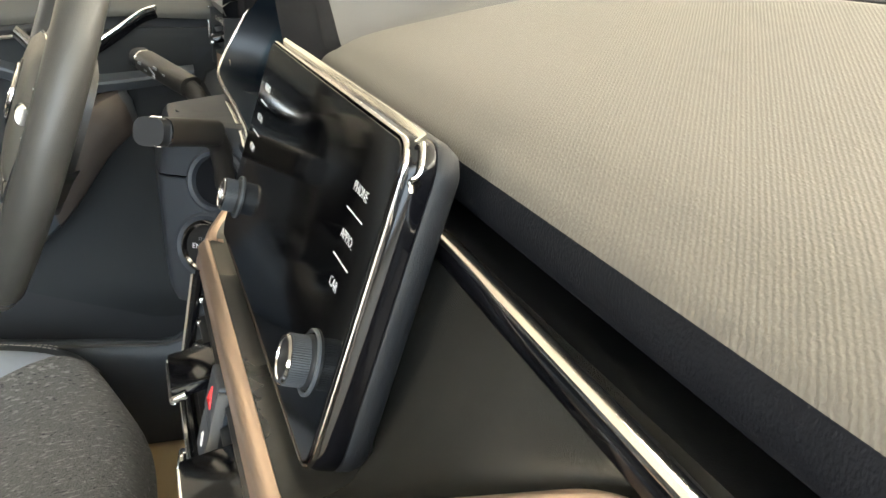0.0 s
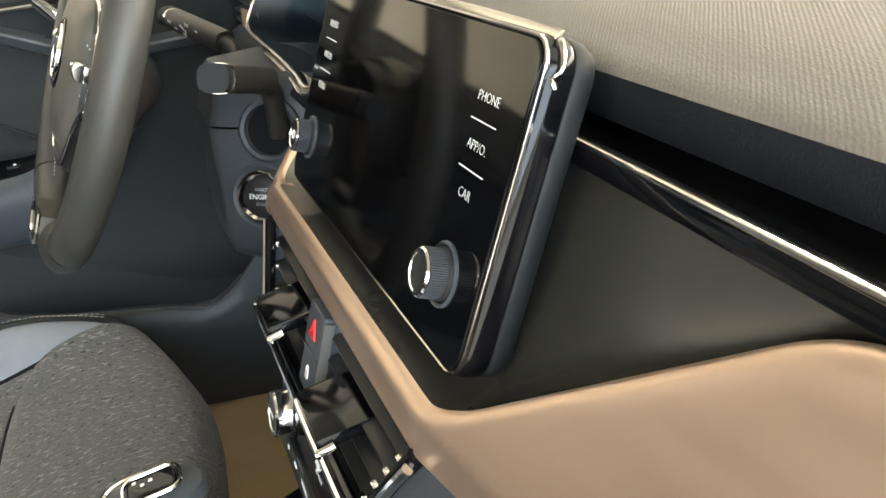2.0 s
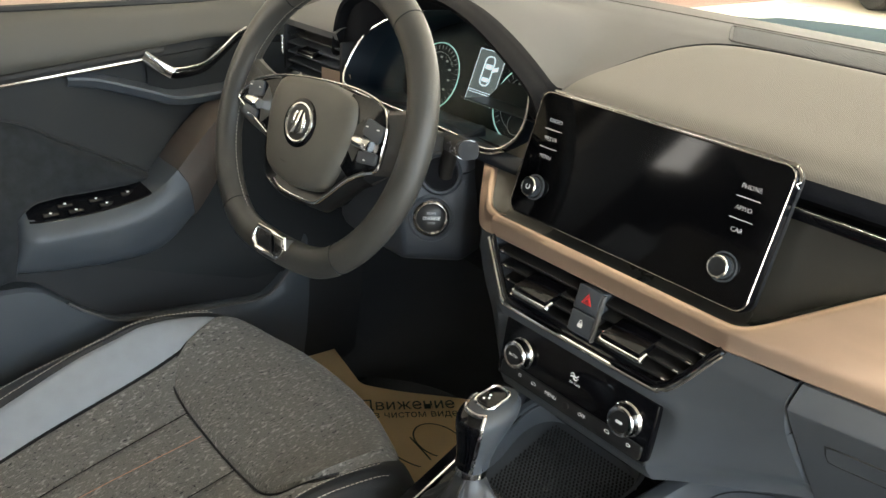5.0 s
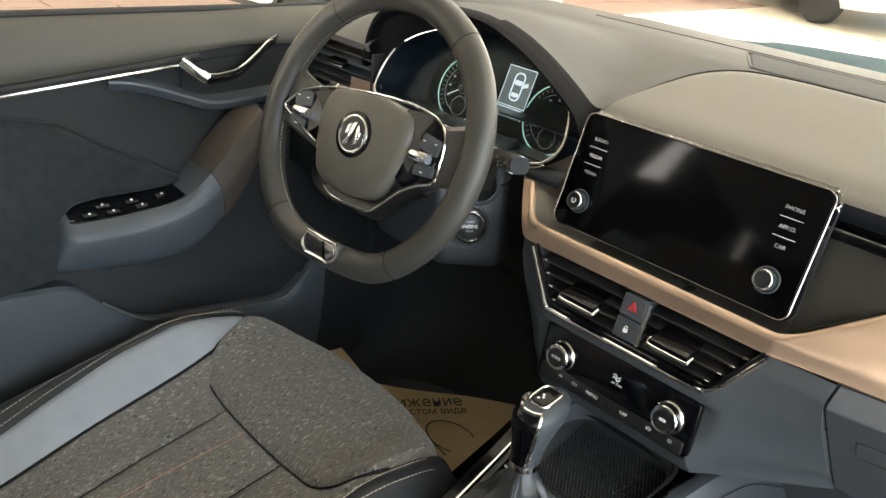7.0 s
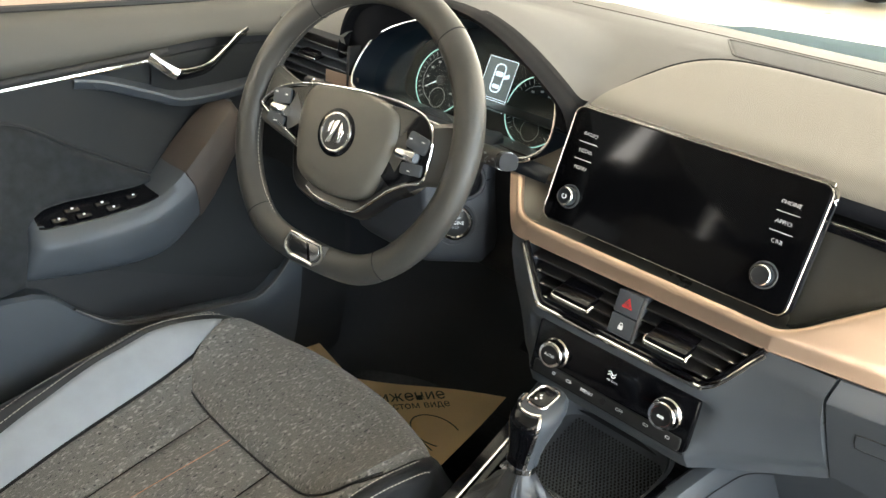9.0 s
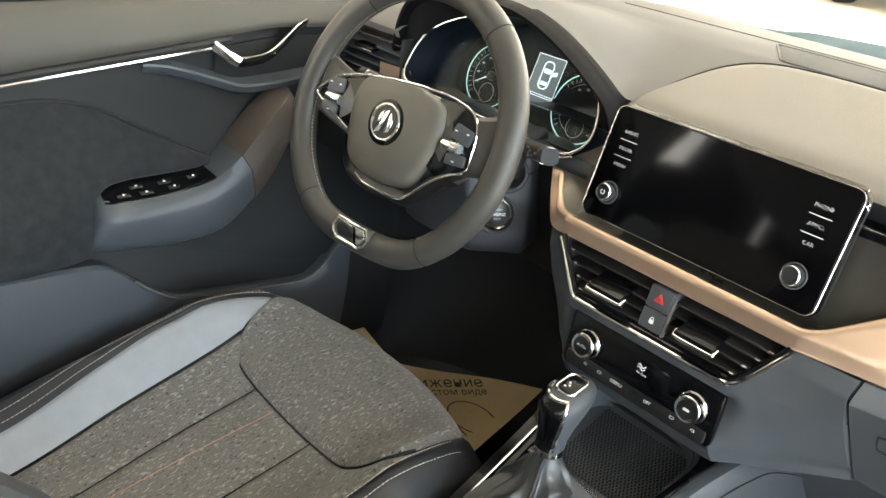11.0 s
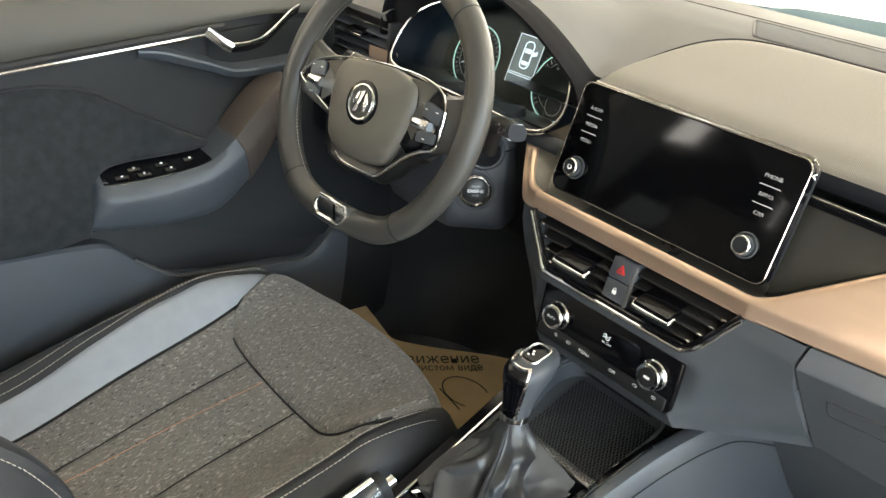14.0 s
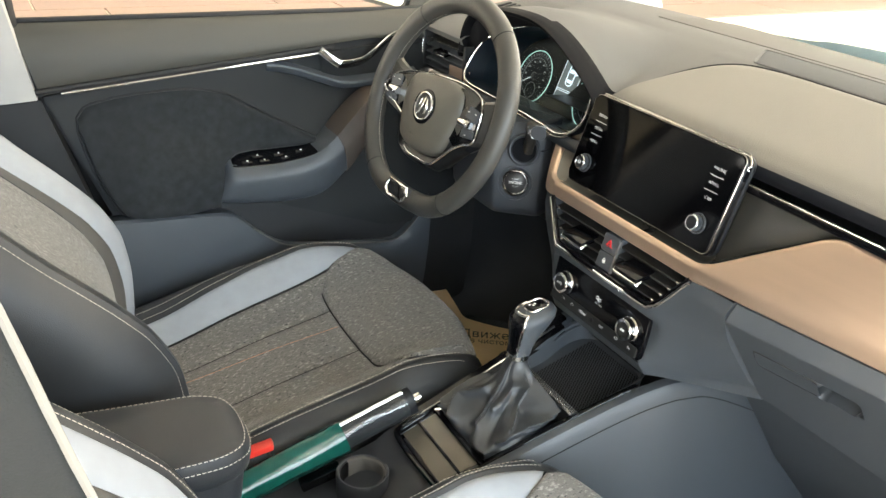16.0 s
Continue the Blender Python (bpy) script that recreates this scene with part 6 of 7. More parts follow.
# Flanks: from the top rail outwards and down to the carpet; in front they spread under the dashboard.
ridge = spline([(0.074, -0.30, 0.5596), (0.078, -0.19, 0.5960), (0.086, -0.076, 0.6330), (0.096, 0.005, 0.6600), (0.106, 0.056, 0.6755), (0.112, 0.095, 0.6790), (0.116, 0.145, 0.6690), (0.121, 0.242, 0.6190), (0.130, 0.40, 0.53), (0.135, 0.60, 0.45)], 8)
for s in (-1, 1):
    rows = []
    for i, p in enumerate(ridge):
        if s < 0 and not 4 <= i < 60:
            continue
        q, r = ridge[max(0, i - 1)], ridge[min(len(ridge) - 1, i + 1)]
        d = Vector((r.x - q.x, r.y - q.y, 0)).normalized()
        n = Vector((d.y, -d.x, 0))
        at = lambda o, dz: Vector((s * (p.x + n.x * o), p.y + n.y * o, max(0.302, p.z + dz)))
        row = [at(-0.012, -0.006), at(-0.006, 0.0006), at(0.002, 0.0018), at(0.009, 0.0), at(0.013, -0.006), at(0.015, -0.016)]
        for o, dz in ((0.017, -0.024), (0.023, -0.07), (0.030, -0.13), (0.037, -0.20), (0.045, -0.30), (0.06, -0.40)):
            row.append(at(o, dz))
        rows.append(row)
    part("flank", loft(rows), M_PANEL, console, "smooth grey-blue console flank")
    part("flank_seam", tube([r[6] + Vector((s * 0.0006, 0, 0)) for r in rows[6:]], 0.0008, n=6), M_BLACK, console)
    ys = np.linspace(-0.255, 0.02, 30)
    part("side_rail", tube([Vector((s * (half_w(y) - 0.011), y, z_con(y) + (0.004 if s < 0 else 0.001))) for y in ys], 0.0022, 0.0020, 8), M_CHROME if s < 0 else M_PIANO, console, "chrome side rail" if s < 0 else "")
    part("gloss_edge", loft([[Vector((s * (half_w(y) - 0.012), y, z_con(y) + 0.0005)), Vector((s * (half_w(y) - 0.020), y, z_con(y) - 0.001)), Vector((s * (half_w(y) - 0.024), y, z_con(y) - 0.008))] for y in np.linspace(-0.262, 0.035, 20)]), M_PIANO, console)
part("gloss_band", loft([[Vector((-half_w(y) + o, y, z_con(y) + dz)) for o, dz in ((0.0125, 0.0010), (0.0100, 0.0042), (-0.0030, 0.0048), (-0.0060, 0.0010))] for y in np.linspace(-0.250, 0.045, 24)]), M_PIANO, console, "gloss black band beside the boot")
part("rear_body", loft([[Vector((x, y, z)) for x in np.linspace(-0.085, 0.085, 8)] for y, z in ((-0.255, 0.566), (-0.272, 0.560), (-0.29, 0.548), (-0.42, 0.515), (-0.52, 0.50), (-0.53, 0.30))]), M_SHROUD, console, "grey rear console body")
for s in (-1, 1):
    part("rear_flank", box(s * 0.087 - 0.005, s * 0.087 + 0.005, -0.56, -0.30, 0.30, 0.515, 0.004), M_PLASTIC, console)
part("under_panel", loft([[Vector((x, y + 0.03 * (x - 0.12), z)) for x in np.linspace(0.118, 0.70, 12)] for y, z in ((0.150, 0.712), (0.190, 0.670), (0.235, 0.600), (0.300, 0.50), (0.40, 0.38), (0.46, 0.302))]), M_PANEL, console, "grey-blue panel under the glovebox")
# Tray with two slots behind the boot.
CT = lambda x, y, dz=0.0: Vector((x, y, z_con(y) + dz))
part("tray", loft([[CT(x, y, -0.002) for x in np.linspace(-0.064, 0.062, 8)] for y in np.linspace(-0.258, -0.200, 8)]), M_TRAY, console, "satin black tray")
part("tray_rib", tube([CT(x, -0.231, -0.0008) for x in np.linspace(-0.060, 0.060, 8)], 0.0024, 0.0014, 6), M_PIANO, console, "gloss divider in the tray")
part("rear_chrome", tube(spline([CT(-0.072, -0.235, 0.001), CT(-0.070, -0.255, 0.001), CT(-0.056, -0.266, 0), CT(0.0, -0.268, 0), CT(0.06, -0.266, 0)], 6), 0.0050, 0.0040, 8), M_PIANO, console, "gloss black rear edge")
part("frame_bar", tube([CT(x, -0.201, 0.0005) for x in np.linspace(-0.066, 0.070, 8)], 0.0050, 0.0022, 8, power=3), M_PIANO, console, "gloss black frame bar")
part("frame_bar", tube([CT(x, -0.0635, 0.004) for x in np.linspace(-0.066, 0.079, 8)], 0.0070, 0.0030, 8, power=3), M_SATIN, console, "chrome frame bar")
part("frame_bar", tube([CT(-0.064 + 0.0006 * k, -0.2035 + 0.0012 * k, 0.0022) for k in range(10)], 0.0026, 0.0014, 8), M_CHROME, console, "chrome corner of the frame")
# Pocket with a ribbed mat.
rows = []
pocket = [(p.x, p.y) for p in spline([(-0.060, -0.056, 0), (0.070, -0.056, 0), (0.076, 0.00, 0), (0.078, 0.05, 0), (0.055, 0.076, 0), (0.0, 0.085, 0), (-0.060, 0.080, 0), (-0.082, 0.05, 0), (-0.075, 0.0, 0)], 5, closed=True)]
part("pocket_wall", loft([[CT(x * 1.06, y * 1.02, -0.002) for x, y in pocket], [CT(x, y, -0.004) for x, y in pocket], [CT(x * 0.96, y * 0.97, -0.034) for x, y in pocket], [CT(x * 0.5, y * 0.5, -0.036) for x, y in pocket], [CT(x * 0.02, y * 0.02, -0.036) for x, y in pocket]], ring=True), M_PANEL, console, "grey storage pocket")
part("pocket_lip", tube([CT(x * 0.985, y * 0.985, -0.010) for x, y in pocket[12:40]], 0.0022, 0.0016, 8), M_PANEL, console, "rounded lip in the pocket")
mat_bm = bmesh.new()
for k in range(34):
    y = lerp(-0.048, 0.070, k / 33)
    for i in range(26):
        x = lerp(-0.058, 0.066, i / 25) + 0.002 * (k % 2)
        bmesh.ops.create_cube(mat_bm, size=1, matrix=Matrix.Translation(CT(x, y, -0.0335)) @ pose(0, 0, 0, 18, 0, 45) @ Matrix.Diagonal((0.0020, 0.0020, 0.0018, 1)))
tagged(part("pocket_mat", mat_bm, M_RUBBER, console, "ribbed black rubber mat", smooth=False), kind="stuff")
for y in (-0.012, 0.014):
    part("usb_port", rbox(0.0016, 0.011, 0.0042, pose(0.0715 + 0.06 * y, y, z_con(y) - 0.016, 18, 0, 0), 0.001), M_SATIN, console, "small metal-edged socket")
part("front_fill", loft([[Vector((x, y, z)) for x in np.linspace(-0.105, 0.105, 8)] for y, z in ((0.075, 0.655), (0.12, 0.665), (0.16, 0.70), (0.17, 0.74))]), M_PLASTIC, console)

# ---- gear lever ----
lever_ = thing("gear_lever", (-0.01, -0.12, 0.60), "gear lever with a chrome and black knob and leather boot", "gear lever")
base = Vector((-0.004, -0.130, z_con(-0.13)))
collar = Vector((-0.018, -0.099, 0.690))
KNOB = 0.88  # height of the knob against its profile
# Slack leather: each fold is a line over the boot, by angle in degrees and share of the height, with its height and width.
FOLDS = (
    (((-55, 0.55), (-35, 0.72), (0, 0.70)), 0.0075, 0.17), (((0, 0.70), (-18, 0.45), (-32, 0.24)), 0.0095, 0.15),
    (((-32, 0.24), (0, 0.26), (38, 0.14)), 0.0095, 0.15), (((-98, 0.64), (-128, 0.42), (-104, 0.20)), 0.0090, 0.18),
    (((-168, 0.48), (-150, 0.20), (-126, 0.14)), 0.0085, 0.17), (((-70, 0.90), (-67, 0.36)), 0.0042, 0.14),
    (((-66, 0.34), (-56, 0.10)), 0.0075, 0.24), (((25, 0.80), (48, 0.45), (45, 0.12)), 0.0050, 0.18),
    (((-10, 0.52), (6, 0.36)), -0.0080, 0.30), (((-84, 0.50), (-80, 0.24)), -0.0080, 0.20),
    (((-150, 0.58), (-138, 0.34)), -0.0065, 0.22), (((-44, 0.50), (-46, 0.22)), -0.0085, 0.20),
) + tuple((((80 + 30 * k, 0.75), (84 + 28 * k, 0.20)), 0.006, 0.20) for k in range(4))


def fold_height(deg, t):
    """How far the leather stands out at an angle and a share of the height."""
    total = 0.0
    for line, height, wide in FOLDS:
        best = 9.0
        for (a0, t0), (a1, t1) in zip(line, line[1:]):
            p = Vector((((deg - a0 + 180) % 360 - 180) / 60, (t - t0) * 2))
            d = Vector(((a1 - a0) / 60, (t1 - t0) * 2))
            best = min(best, (p - d * max(0.0, min(1.0, p.dot(d) / d.length_squared))).length)
        total += 1.6 * height / (1 + (best / (0.7 * wide)) ** 2) ** 1.5
    return total


rows = []
NB = 150
boot_in = curve1([0, 0.10, 0.30, 0.52, 0.75, 1.0], [0.0, 0.00, 0.15, 0.46, 0.82, 1.0])
boot_up = curve1([0, 0.10, 0.30, 0.52, 1.0], [0.0, 0.10, 0.26, 0.45, 1.0])
for k in range(51):
    t = k / 50
    row = []
    for j in range(NB):
        a = 2 * math.pi * j / NB
        c, s = math.cos(a), math.sin(a)
        f = 1 / max(abs(c), abs(s)) ** 0.75
        bx, by = max(-0.066, min(0.066, 0.067 * c * f)), max(-0.065, min(0.056, 0.066 * s * f))
        p = Vector((bx, -0.133 + by, z_con(-0.133 + by) - 0.001))
        top = collar + Vector((0.0135 * c, 0.0135 * s, -0.004))
        g = boot_in(t)
        q = Vector((lerp(p.x, top.x, g), lerp(p.y, top.y, g), lerp(p.z, top.z, boot_up(t))))
        ease = min(1.0, t / 0.08) * min(1.0, (1 - t) / 0.12)
        crease = noise.ridged_multi_fractal(q * 17.0 + Vector((3.1, 0.4, 7.7)), 1.0, 2.1, 2.0, 1.0, 2.0) - 1.1
        q += Vector((c, s, 0.45)) * ((fold_height(math.degrees(a), t) + 0.0062 * crease) * ease * lerp(1.0, 0.5, g) * (0.35 if s > 0.5 else 0.5 if c < -0.6 else 1.0))
        row.append(q)
    rows.append(row)
boot = part("boot", loft(rows, ring=True), M_BOOT, lever_, "wrinkled black leather boot")
for j in (119, 121, 123):
    part("boot_seam", tube([rows[k][j] + Vector((0.0004, -0.0006, 0.0002)) for k in range(18, 51)], 0.0019 if j == 121 else 0.0008, n=6), M_BOOT if j == 121 else M_BLACK, boot, "raised leather seam" if j == 121 else "dark sewn thread")
up = Vector((-0.004, 0.015, 0.082)).normalized()
part("collar", tube([collar - up * 0.004, collar + up * 0.001, collar + up * 0.006, collar + up * 0.008], 0.0150, 0.0165, 20, up=(0, 1, 0)), M_CHROME, lever_, "chrome collar")
rows = []
prof = [(0.0053, 0.0150, 0.0165, 0.0000), (0.0158, 0.0150, 0.0165, 0.0010), (0.0299, 0.0170, 0.0195, 0.0030), (0.0440, 0.0200, 0.0245, 0.0060), (0.0563, 0.0225, 0.0300, 0.0100), (0.0669, 0.0235, 0.0335, 0.0130), (0.0748, 0.0225, 0.0330, 0.0150), (0.0810, 0.0185, 0.0280, 0.0160), (0.0836, 0.0100, 0.0160, 0.0160)]
for h, rx, ry, oy in prof:
    row = []
    for j in range(28):
        a = 2 * math.pi * j / 28
        c, s = math.cos(a), math.sin(a)
        c, s = math.copysign(abs(c) ** 0.8, c), math.copysign(abs(s) ** 0.85, s)
        row.append(collar + up * (h * KNOB) + Vector((rx * c, 0.7 * oy + ry * s, 0.30 * max(0, h - 0.05) / 0.04 * (ry * s) * 0.45)))
    rows.append(row)
knob_ = part("knob", loft(rows, ring=True, cap=True), M_PANEL, lever_, "grey leather gear knob")


def on_knob(h, a, out=0.0):
    i = max(k for k in range(len(prof) - 1) if prof[k][0] <= h)
    t = (h - prof[i][0]) / (prof[i + 1][0] - prof[i][0])
    rx, ry, oy = [lerp(prof[i][k], prof[i + 1][k], t) for k in (1, 2, 3)]
    c, s = math.cos(a), math.sin(a)
    c, s = math.copysign(abs(c) ** 0.8, c), math.copysign(abs(s) ** 0.85, s)
    return collar + up * (h * KNOB) + Vector(((rx + out) * c, 0.7 * oy + (ry + out) * s, 0.30 * max(0, h - 0.05) / 0.04 * (ry * s) * 0.45))


front = [[on_knob(h, a, 0.0012) for a in np.linspace(radians(188), radians(312), 14)] for h in np.linspace(0.008, 0.0800, 18)]
part("gloss_face", loft(front), M_PIANO, knob_, "gloss black knob face")
part("chrome_edge", tube([on_knob(h, radians(314), 0.0012) for h in np.linspace(0.008, 0.079, 20)] + [on_knob(0.0812, a, 0.0005) for a in np.linspace(radians(314), radians(186), 10)] + [on_knob(h, radians(186), 0.0012) for h in np.linspace(0.079, 0.008, 20)], 0.0022, n=8), M_CHROME, knob_, "chrome knob edge")
topm = Matrix.Translation(collar + up * (0.0828 * KNOB) + Vector((0, 0.0112, 0.002)))
part("shift_pattern", plate(rrect(0.020, 0.028, 0.006), -0.002, 0.0016, topm @ pose(0, 0, 0, 12, 0, 0), 0.001), M_PIANO, knob_, "gloss shift pattern cap")
part("top_frame", tube([topm @ pose(0, 0, 0, 12, 0, 0) @ Vector((x, y, 0.0008)) for x, y in rrect(0.024, 0.033, 0.008)], 0.0013, n=6, closed=True), M_CHROME, knob_, "chrome cap frame")
for k in range(5):
    part("shift_mark", plate(rrect(0.0024, 0.0024, 0.0004, 1), 0.0016, 0.0020, topm @ pose(-0.003 + 0.003 * (k % 2), 0.009 - 0.0045 * k, 0, 12, 0, 0)), M_WHITE, knob_, smooth=False)

# ---- handbrake in its wrapping ----
hb = thing("handbrake", (-0.075, -0.40, 0.50), "handbrake lever half wrapped in green plastic film", "handbrake")
h0, h1 = Vector((-0.074, -0.520, 0.530)), Vector((-0.072, -0.236, 0.616))
hd_ = (h1 - h0).normalized()
part("lever", tube([h0.lerp(h1, t) for t in np.linspace(0, 0.985, 14)], 0.0155, 0.0195, 16, power=2.7), M_LEATHER, hb, "black lever grip")
part("release_button", tube([h1 - hd_ * 0.004, h1 + hd_ * 0.006, h1 + hd_ * 0.0095, h1 + hd_ * 0.0105], 0.0072, 0.0072, 16), M_CHROME, hb, "chrome release button")
rnd = random.Random(4)
rows = []
for i in range(30):
    t = i / 29
    c = h0.lerp(h1, lerp(-0.02, 0.62, t))
    row = []
    for j in range(20):
        a = 2 * math.pi * j / 20
        r = 1.32 + 0.07 * math.sin(3 * a + 3 * t) + 0.03 * math.sin(7 * a - 9 * t) + 0.05 * rnd.random() + 0.10 * (t > 0.93)
        row.append(c + Vector((0.0150 * r * math.cos(a), -0.0168 * r * math.sin(a) * 0.30, 0.0168 * r * math.sin(a))))
    rows.append(row)
part("green_film", loft(rows, ring=True), M_FILM, hb, "crinkled green plastic film")
part("grip_line", tube([h0.lerp(h1, t) + Vector((-0.002, -0.006, 0.0198)) for t in np.linspace(0.55, 0.955, 12)], 0.0030, 0.0012, 8, power=3), M_CHROME, hb, "chrome line along the grip")
part("tip_collar", tube([h0.lerp(h1, t) for t in (0.955, 0.962, 0.985, 0.995)], 0.0160, 0.0200, 16, power=2.7), M_PLASTIC, hb, "black tip collar")
rows = []
for i in range(26):
    t = i / 25
    c = h0.lerp(h1, lerp(0.585, 0.95, t))
    rows.append([c + Vector((0.0155 * r_ * math.cos(a), -0.0062 * r_ * math.sin(a), 0.0195 * r_ * math.sin(a))) for a, r_ in [(2 * math.pi * j / 28, 1.10 + 0.035 * math.sin(3 * j * 0.224 + 9 * t) + 0.018 * math.sin(11 * t + 1.7 * j)) for j in range(28)]])
sleeve = part("clear_sleeve", loft(rows, ring=True), M_CLEAR, hb, "crinkled clear film sleeve")
sleeve.visible_shadow = False
part("gaiter", loft([[h0.lerp(h1, -0.05) + Vector((0.03 * math.cos(a) * f, 0.05 * math.sin(a) * f, dz)) for a in np.linspace(0, 2 * math.pi, 16, endpoint=False)] for f, dz in ((1.1, -0.05), (0.9, -0.02), (0.6, 0.0))], ring=True), M_BLACK, hb)

cup = thing("cup_holder", (-0.026, -0.338, 0.50), "round dark cup holder with an open rim", "cup holder")
part("ring", revolve([(0.034, -0.05), (0.036, 0.0), (0.0365, 0.022), (0.0350, 0.0245), (0.0325, 0.0235), (0.0310, 0.015), (0.0306, -0.05)], pose(-0.018, -0.338, 0.538), 32, False), M_SHROUD, cup)
part("liner", loft([[Vector((-0.018 + r * math.cos(a), -0.338 + r * math.sin(a), 0.538 + h)) for a in np.linspace(0, 2 * math.pi, 28, endpoint=False)] for r, h in ((0.0308, 0.0205), (0.0296, -0.035), (0.027, -0.045), (0.004, -0.0455))], ring=True), M_LIP, cup, "black liner")
part("half_liner", loft([[Vector((-0.018 + r * math.cos(a), -0.338 + r * math.sin(a), 0.538 + h)) for r, h in ((0.0316, 0.0232), (0.0300, 0.0226), (0.0282, 0.0200), (0.0274, -0.020), (0.026, -0.040))] for a in np.linspace(radians(20), radians(200), 20)]), M_STRIP, cup, "taupe half liner")
part("switch_strip", join(rbox(0.018, 0.060, 0.014, pose(-0.055, -0.385, 0.540, 18, 0, -8), 0.003)), M_PIANO, cup)

box_ = thing("armrest_box", (0.0, -0.65, 0.50), "black leather centre armrest box with cream stitching", "armrest")
top2 = [(p.x, p.y) for p in spline([(-0.064, -0.86, 0), (-0.066, -0.60, 0), (-0.058, -0.530, 0), (-0.030, -0.506, 0), (0.030, -0.506, 0), (0.060, -0.530, 0), (0.068, -0.60, 0), (0.066, -0.86, 0)], 6, closed=True)]
mid = Vector((0.002, -0.68, 0))
ringz = lambda f, z: [Vector((mid.x + (x - mid.x) * f, mid.y + (y - mid.y) * f, z + 0.06 * (-0.5 - y))) for x, y in top2]
part("lid", loft([ringz(0.97, 0.676), ringz(1.0, 0.682), ringz(1.012, 0.694), ringz(1.0, 0.708), ringz(0.96, 0.716), ringz(0.85, 0.720), ringz(0.4, 0.722)], ring=True, cap=True), M_LEATHER, box_, "padded leather lid")
stitches([p + Vector((0, 0, 0.0)) for p in ringz(0.975, 0.7148)], box_, 0.0062, 0.0042, 0.0008)
stitches([p for p in ringz(1.010, 0.7020)], box_, 0.0062, 0.0042, 0.0008)
part("case", loft([ringz(0.97, 0.680), ringz(0.93, 0.62), ringz(0.86, 0.50)], ring=True, cap=True), M_LEATHER, box_)
buckle = thing("belt_buckle", (-0.098, -0.46, 0.55), "black belt buckle with a red release button", "belt buckle")
part("case", rbox(0.020, 0.052, 0.030, pose(-0.100, -0.468, 0.560, 25, 0, -10), 0.005), M_BLACK, buckle)
part("release_button", rbox(0.018, 0.044, 0.010, pose(-0.097, -0.460, 0.581, 18, 0, -14), 0.003), M_RED, buckle, "red release button")

# ---- paper floor mat ----
paper = thing("paper_floor_mat", (-0.50, 0.15, 0.37), "brown kraft paper floor mat with dark lettering", "floor mat")


def paper_p(u, v):
    x = lerp(-0.70, lerp(-0.235, -0.362, v), u)
    y = lerp(-0.16, 0.165 + 0.79 * max(0.0, x + 0.585) + 0.01 * max(0.0, -0.60 - x) / 0.1, v)
    z = 0.384 + 0.016 * max(0, 0.30 - u) / 0.30 * v + 0.003 * math.sin(5 * u + 3 * v) + 0.0016 * math.sin(11 * u - 7 * v) + 0.03 * max(0, u - 0.85) / 0.15 * (1 - v)
    return Vector((x, y, z))


part("sheet", loft([[paper_p(i / 34, j / 26) + Vector((0, 0, -0.0012 * k)) for j in range(27)] for k in (0,) for i in range(35)]), M_PAPER, paper)
PMx = pose(-0.480, 0.186, 0.3888, 0, 0, 58) @ Matrix.Diagonal((1.04, 1.35, 1.0, 1.0))
lettering("Движение", 0.0315, PMx, M_INK, paper, label="dark green hand-lettered word")
lettering("в чистом виде", 0.0200, PMx @ pose(0.012, -0.021, 0.0004), M_INK, paper)
part("drawn_loop", tube([Vector((-0.372 + 0.048 * math.cos(a) + 0.012 * math.sin(a), 0.168 + 0.034 * math.sin(a) - 0.008 * math.cos(a), 0.3888)) for a in np.linspace(0, 2 * math.pi, 32, endpoint=False)], 0.0014, 0.0006, 6, closed=True), M_INK, paper)
part("drawn_line", tube(spline([(-0.405, 0.135, 0.3888), (-0.350, 0.128, 0.3888), (-0.322, 0.120, 0.3888), (-0.345, 0.098, 0.3888), (-0.39, 0.085, 0.3888)], 6), 0.0014, 0.0006, 6), M_INK, paper)

solo("footwell_carpet", loft([[Vector((x, y, z)) for x in np.linspace(0.12, 0.70, 10)] for y, z in ((-0.5, 0.303), (0.25, 0.303), (0.42, 0.36), (0.60, 0.56))]), M_FOOT, "grey carpet in the passenger's footwell", "carpet", kind="structure")

# ---- pedals and far footwell ----
for k, (x, z) in enumerate(((-0.33, 0.50), (-0.24, 0.46))):
    pd = thing("pedal", (x, 0.40, z - 0.03), "black rubber-faced foot pedal in the dark footwell", "pedal", "pedals")
    part("pad", rbox(0.07 if k == 0 else 0.045, 0.012, 0.055 if k == 0 else 0.11, pose(x, 0.38, z, -35, 0, 0), 0.004), M_RUBBER, pd)
    part("arm", tube([Vector((x, 0.39, z)), Vector((x, 0.44, z + 0.12)), Vector((x, 0.46, z + 0.25))], 0.007, n=8), M_BLACK, pd)

# ---- beyond the windows ----
rnd = random.Random(7)
deck = thing("wood_floor", (-9.0, 2.0, 0.0), "peach-toned plank floor beside the car", "floor", kind="structure")
plank_me = None
for i in range(11):
    for j in range(8):
        x0, y0 = -11.6 + 0.62 * i, -4.5 + 1.9 * j + 0.7 * (i % 3)
        if plank_me is None:
            b_ = rbox(0.610, 1.885, 0.014, None, 0.002, 1)
            p_ = part("plank", b_, M_PLANK, None, smooth=False)
            plank_me = p_.data
        else:
            p_ = new("plank", plank_me)
        p_.parent = deck
        p_.location = Vector((x0, y0, 0.0075)) - deck.location


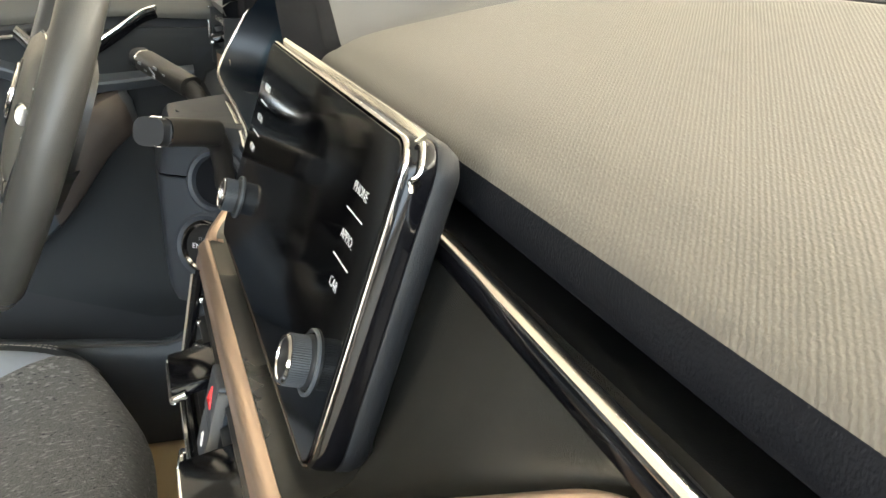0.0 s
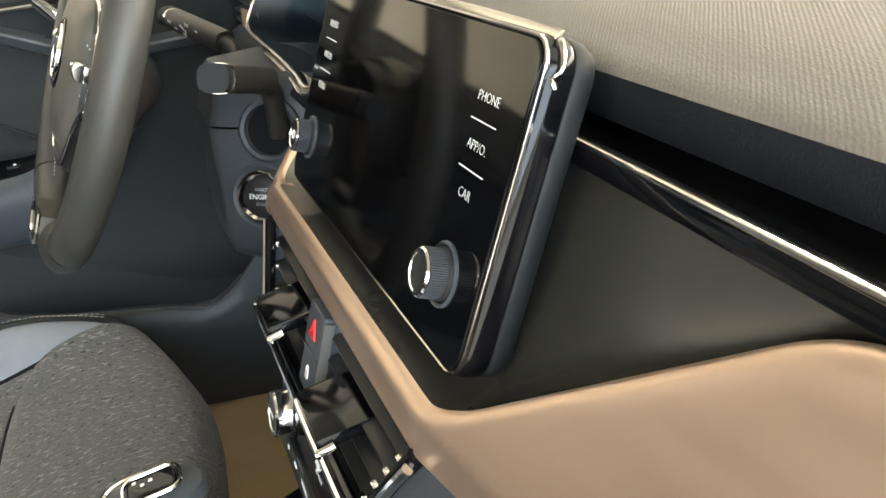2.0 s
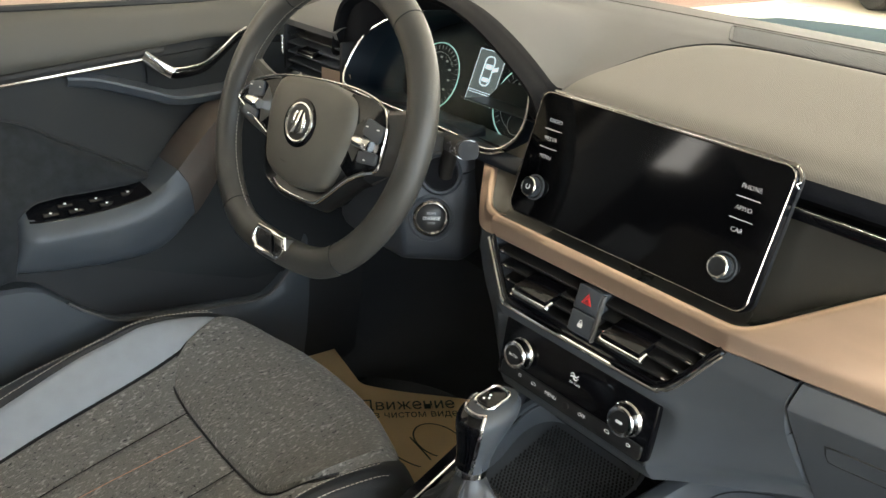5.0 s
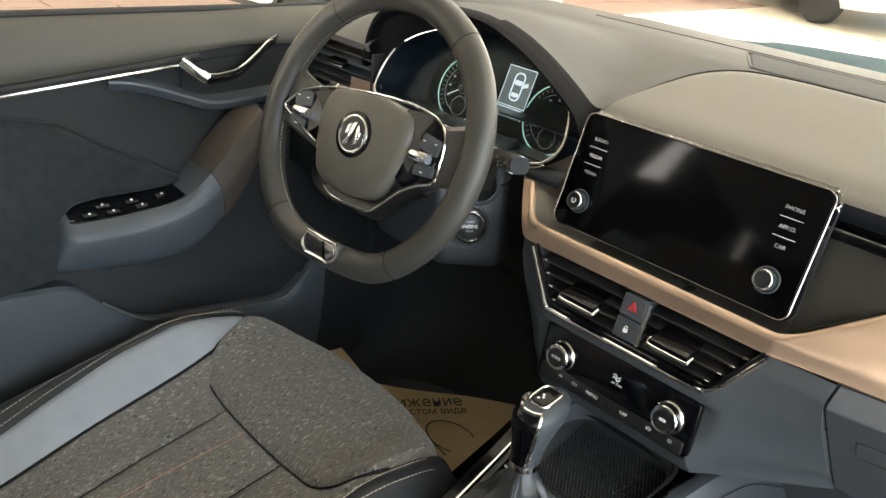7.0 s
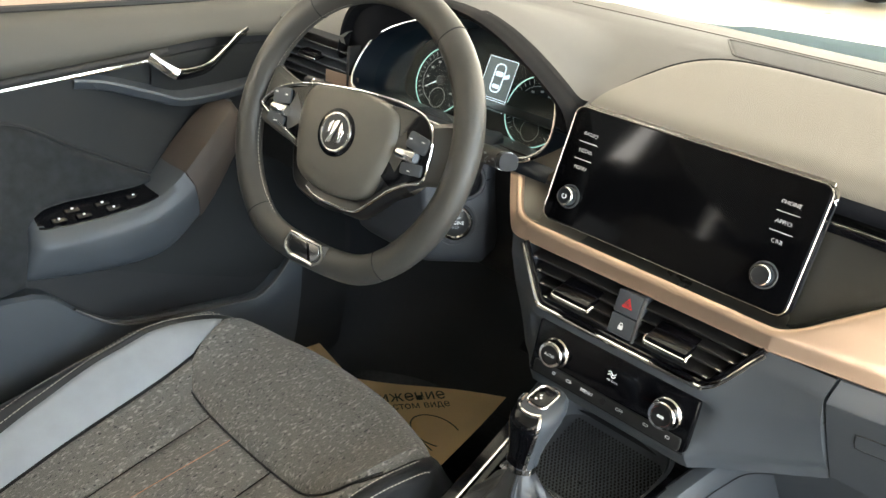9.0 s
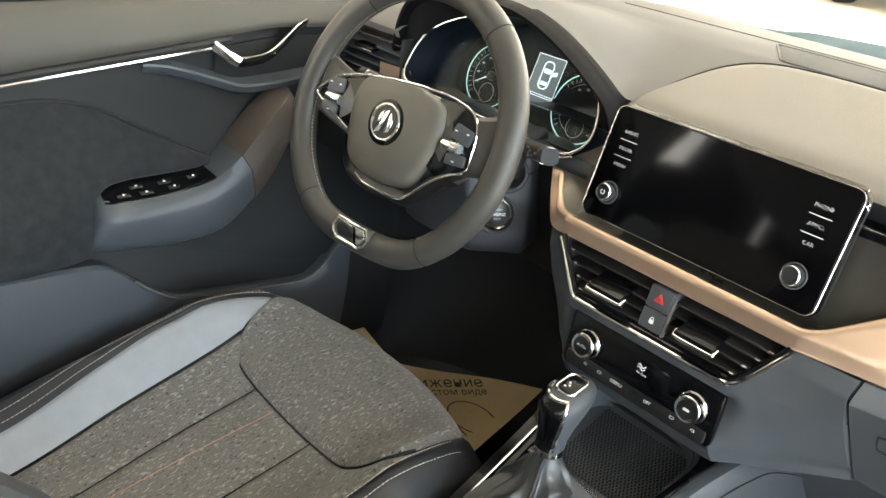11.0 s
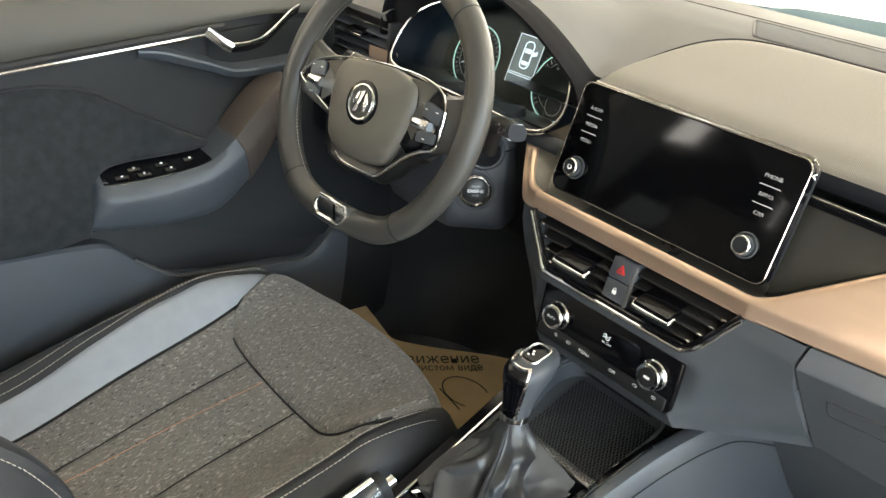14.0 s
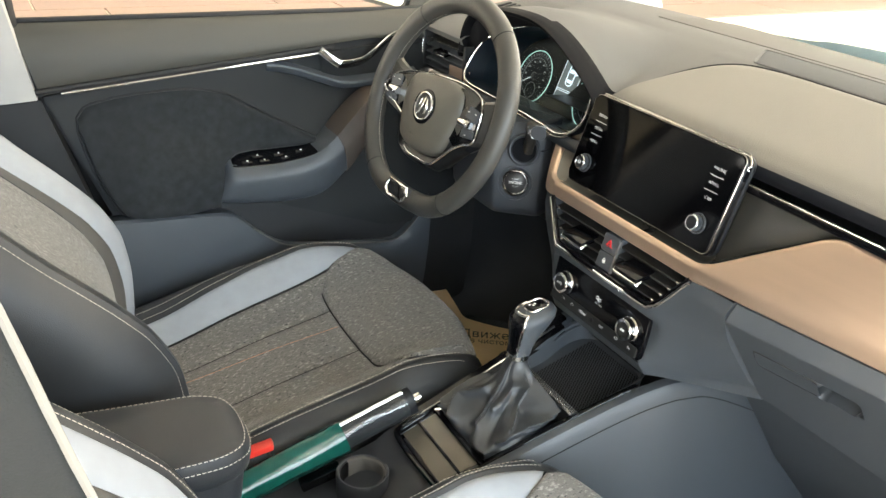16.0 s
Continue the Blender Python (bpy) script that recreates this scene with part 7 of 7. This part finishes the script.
def parked_car(at, turn, label):
    car = thing("parked_car", at, label, "car")
    m = Matrix.Translation(at) @ pose(0, 0, 0, 0, 0, turn)
    secs = []
    for y, w, z0, z1 in ((-2.15, 0.70, 0.42, 0.75), (-2.0, 0.84, 0.25, 0.92), (-1.2, 0.90, 0.20, 0.98), (0.0, 0.90, 0.20, 1.00), (1.2, 0.90, 0.20, 0.97), (1.95, 0.84, 0.24, 0.80), (2.12, 0.66, 0.38, 0.66)):
        secs.append([m @ Vector((w * c, y, lerp(z0, z1, h))) for c, h in ((-0.92, 0), (-1, 0.15), (-1, 0.6), (-0.95, 0.9), (-0.6, 1), (0.6, 1), (0.95, 0.9), (1, 0.6), (1, 0.15), (0.92, 0))])
    part("body", loft(secs, ring=True, cap=True), M_CARPAINT, car)
    secs = [[m @ Vector((w * c, y, lerp(0.94, z1, h))) for c, h in ((-1, 0), (-0.88, 0.7), (-0.7, 1), (0.7, 1), (0.88, 0.7), (1, 0))] for y, w, z1 in ((-1.75, 0.80, 0.99), (-1.2, 0.80, 1.40), (-0.2, 0.80, 1.52), (0.5, 0.80, 1.42), (1.15, 0.80, 0.99))]
    part("cabin", loft(secs), M_PIANO, car, "dark glazed cabin")
    for sx in (-1, 1):
        for y in (-1.32, 1.30):
            wm = m @ pose(sx * 0.82, y, 0.33, 0, 90, 0)
            wh = part("wheel", revolve([(0.20, -0.11), (0.31, -0.11), (0.33, -0.08), (0.33, 0.08), (0.31, 0.11), (0.20, 0.11)], wm, 28), M_TYRE, car, "black tyre")
            part("rim", revolve([(0.20, -0.105), (0.17, -0.09), (0.05, -0.10), (0.0, -0.10)], wm, 20), M_SATIN, wh)
            part("rim", revolve([(0.20, 0.105), (0.17, 0.09), (0.05, 0.10), (0.0, 0.10)], wm, 20), M_SATIN, wh)
    return car


parked_car((-4.9, 11.2, 0.0), 62, "white parked car with dark glass in the showroom")

pillar = thing("pillar_trim", (-0.73, -0.78, 0.45), "pale centre pillar trim behind the driver's door", "pillar trim")
part("upper_trim", loft([[Vector((x, y, z)) for x, y in ((-0.765 + k, e), (-0.715 + k, e - 0.006), (-0.705 + k, e - 0.05), (-0.71 + k, e - 0.22))] for z, k, e in ((0.912, 0.0, -0.627), (1.03, 0.01, -0.650), (1.20, 0.06, -0.680), (1.42, 0.13, -0.72))]), M_PILLAR, pillar, "pale upper pillar trim")
part("lower_trim", loft([[Vector((x, y, z)) for x, y in ((-0.765, -0.622 + k), (-0.714, -0.628 + k), (-0.702, -0.66 + k), (-0.70, -0.88))] for z, k in ((0.912, 0.0), (0.74, 0.052), (0.60, 0.09), (0.30, 0.12))]), M_PLASTIC, pillar, "dark lower pillar trim")
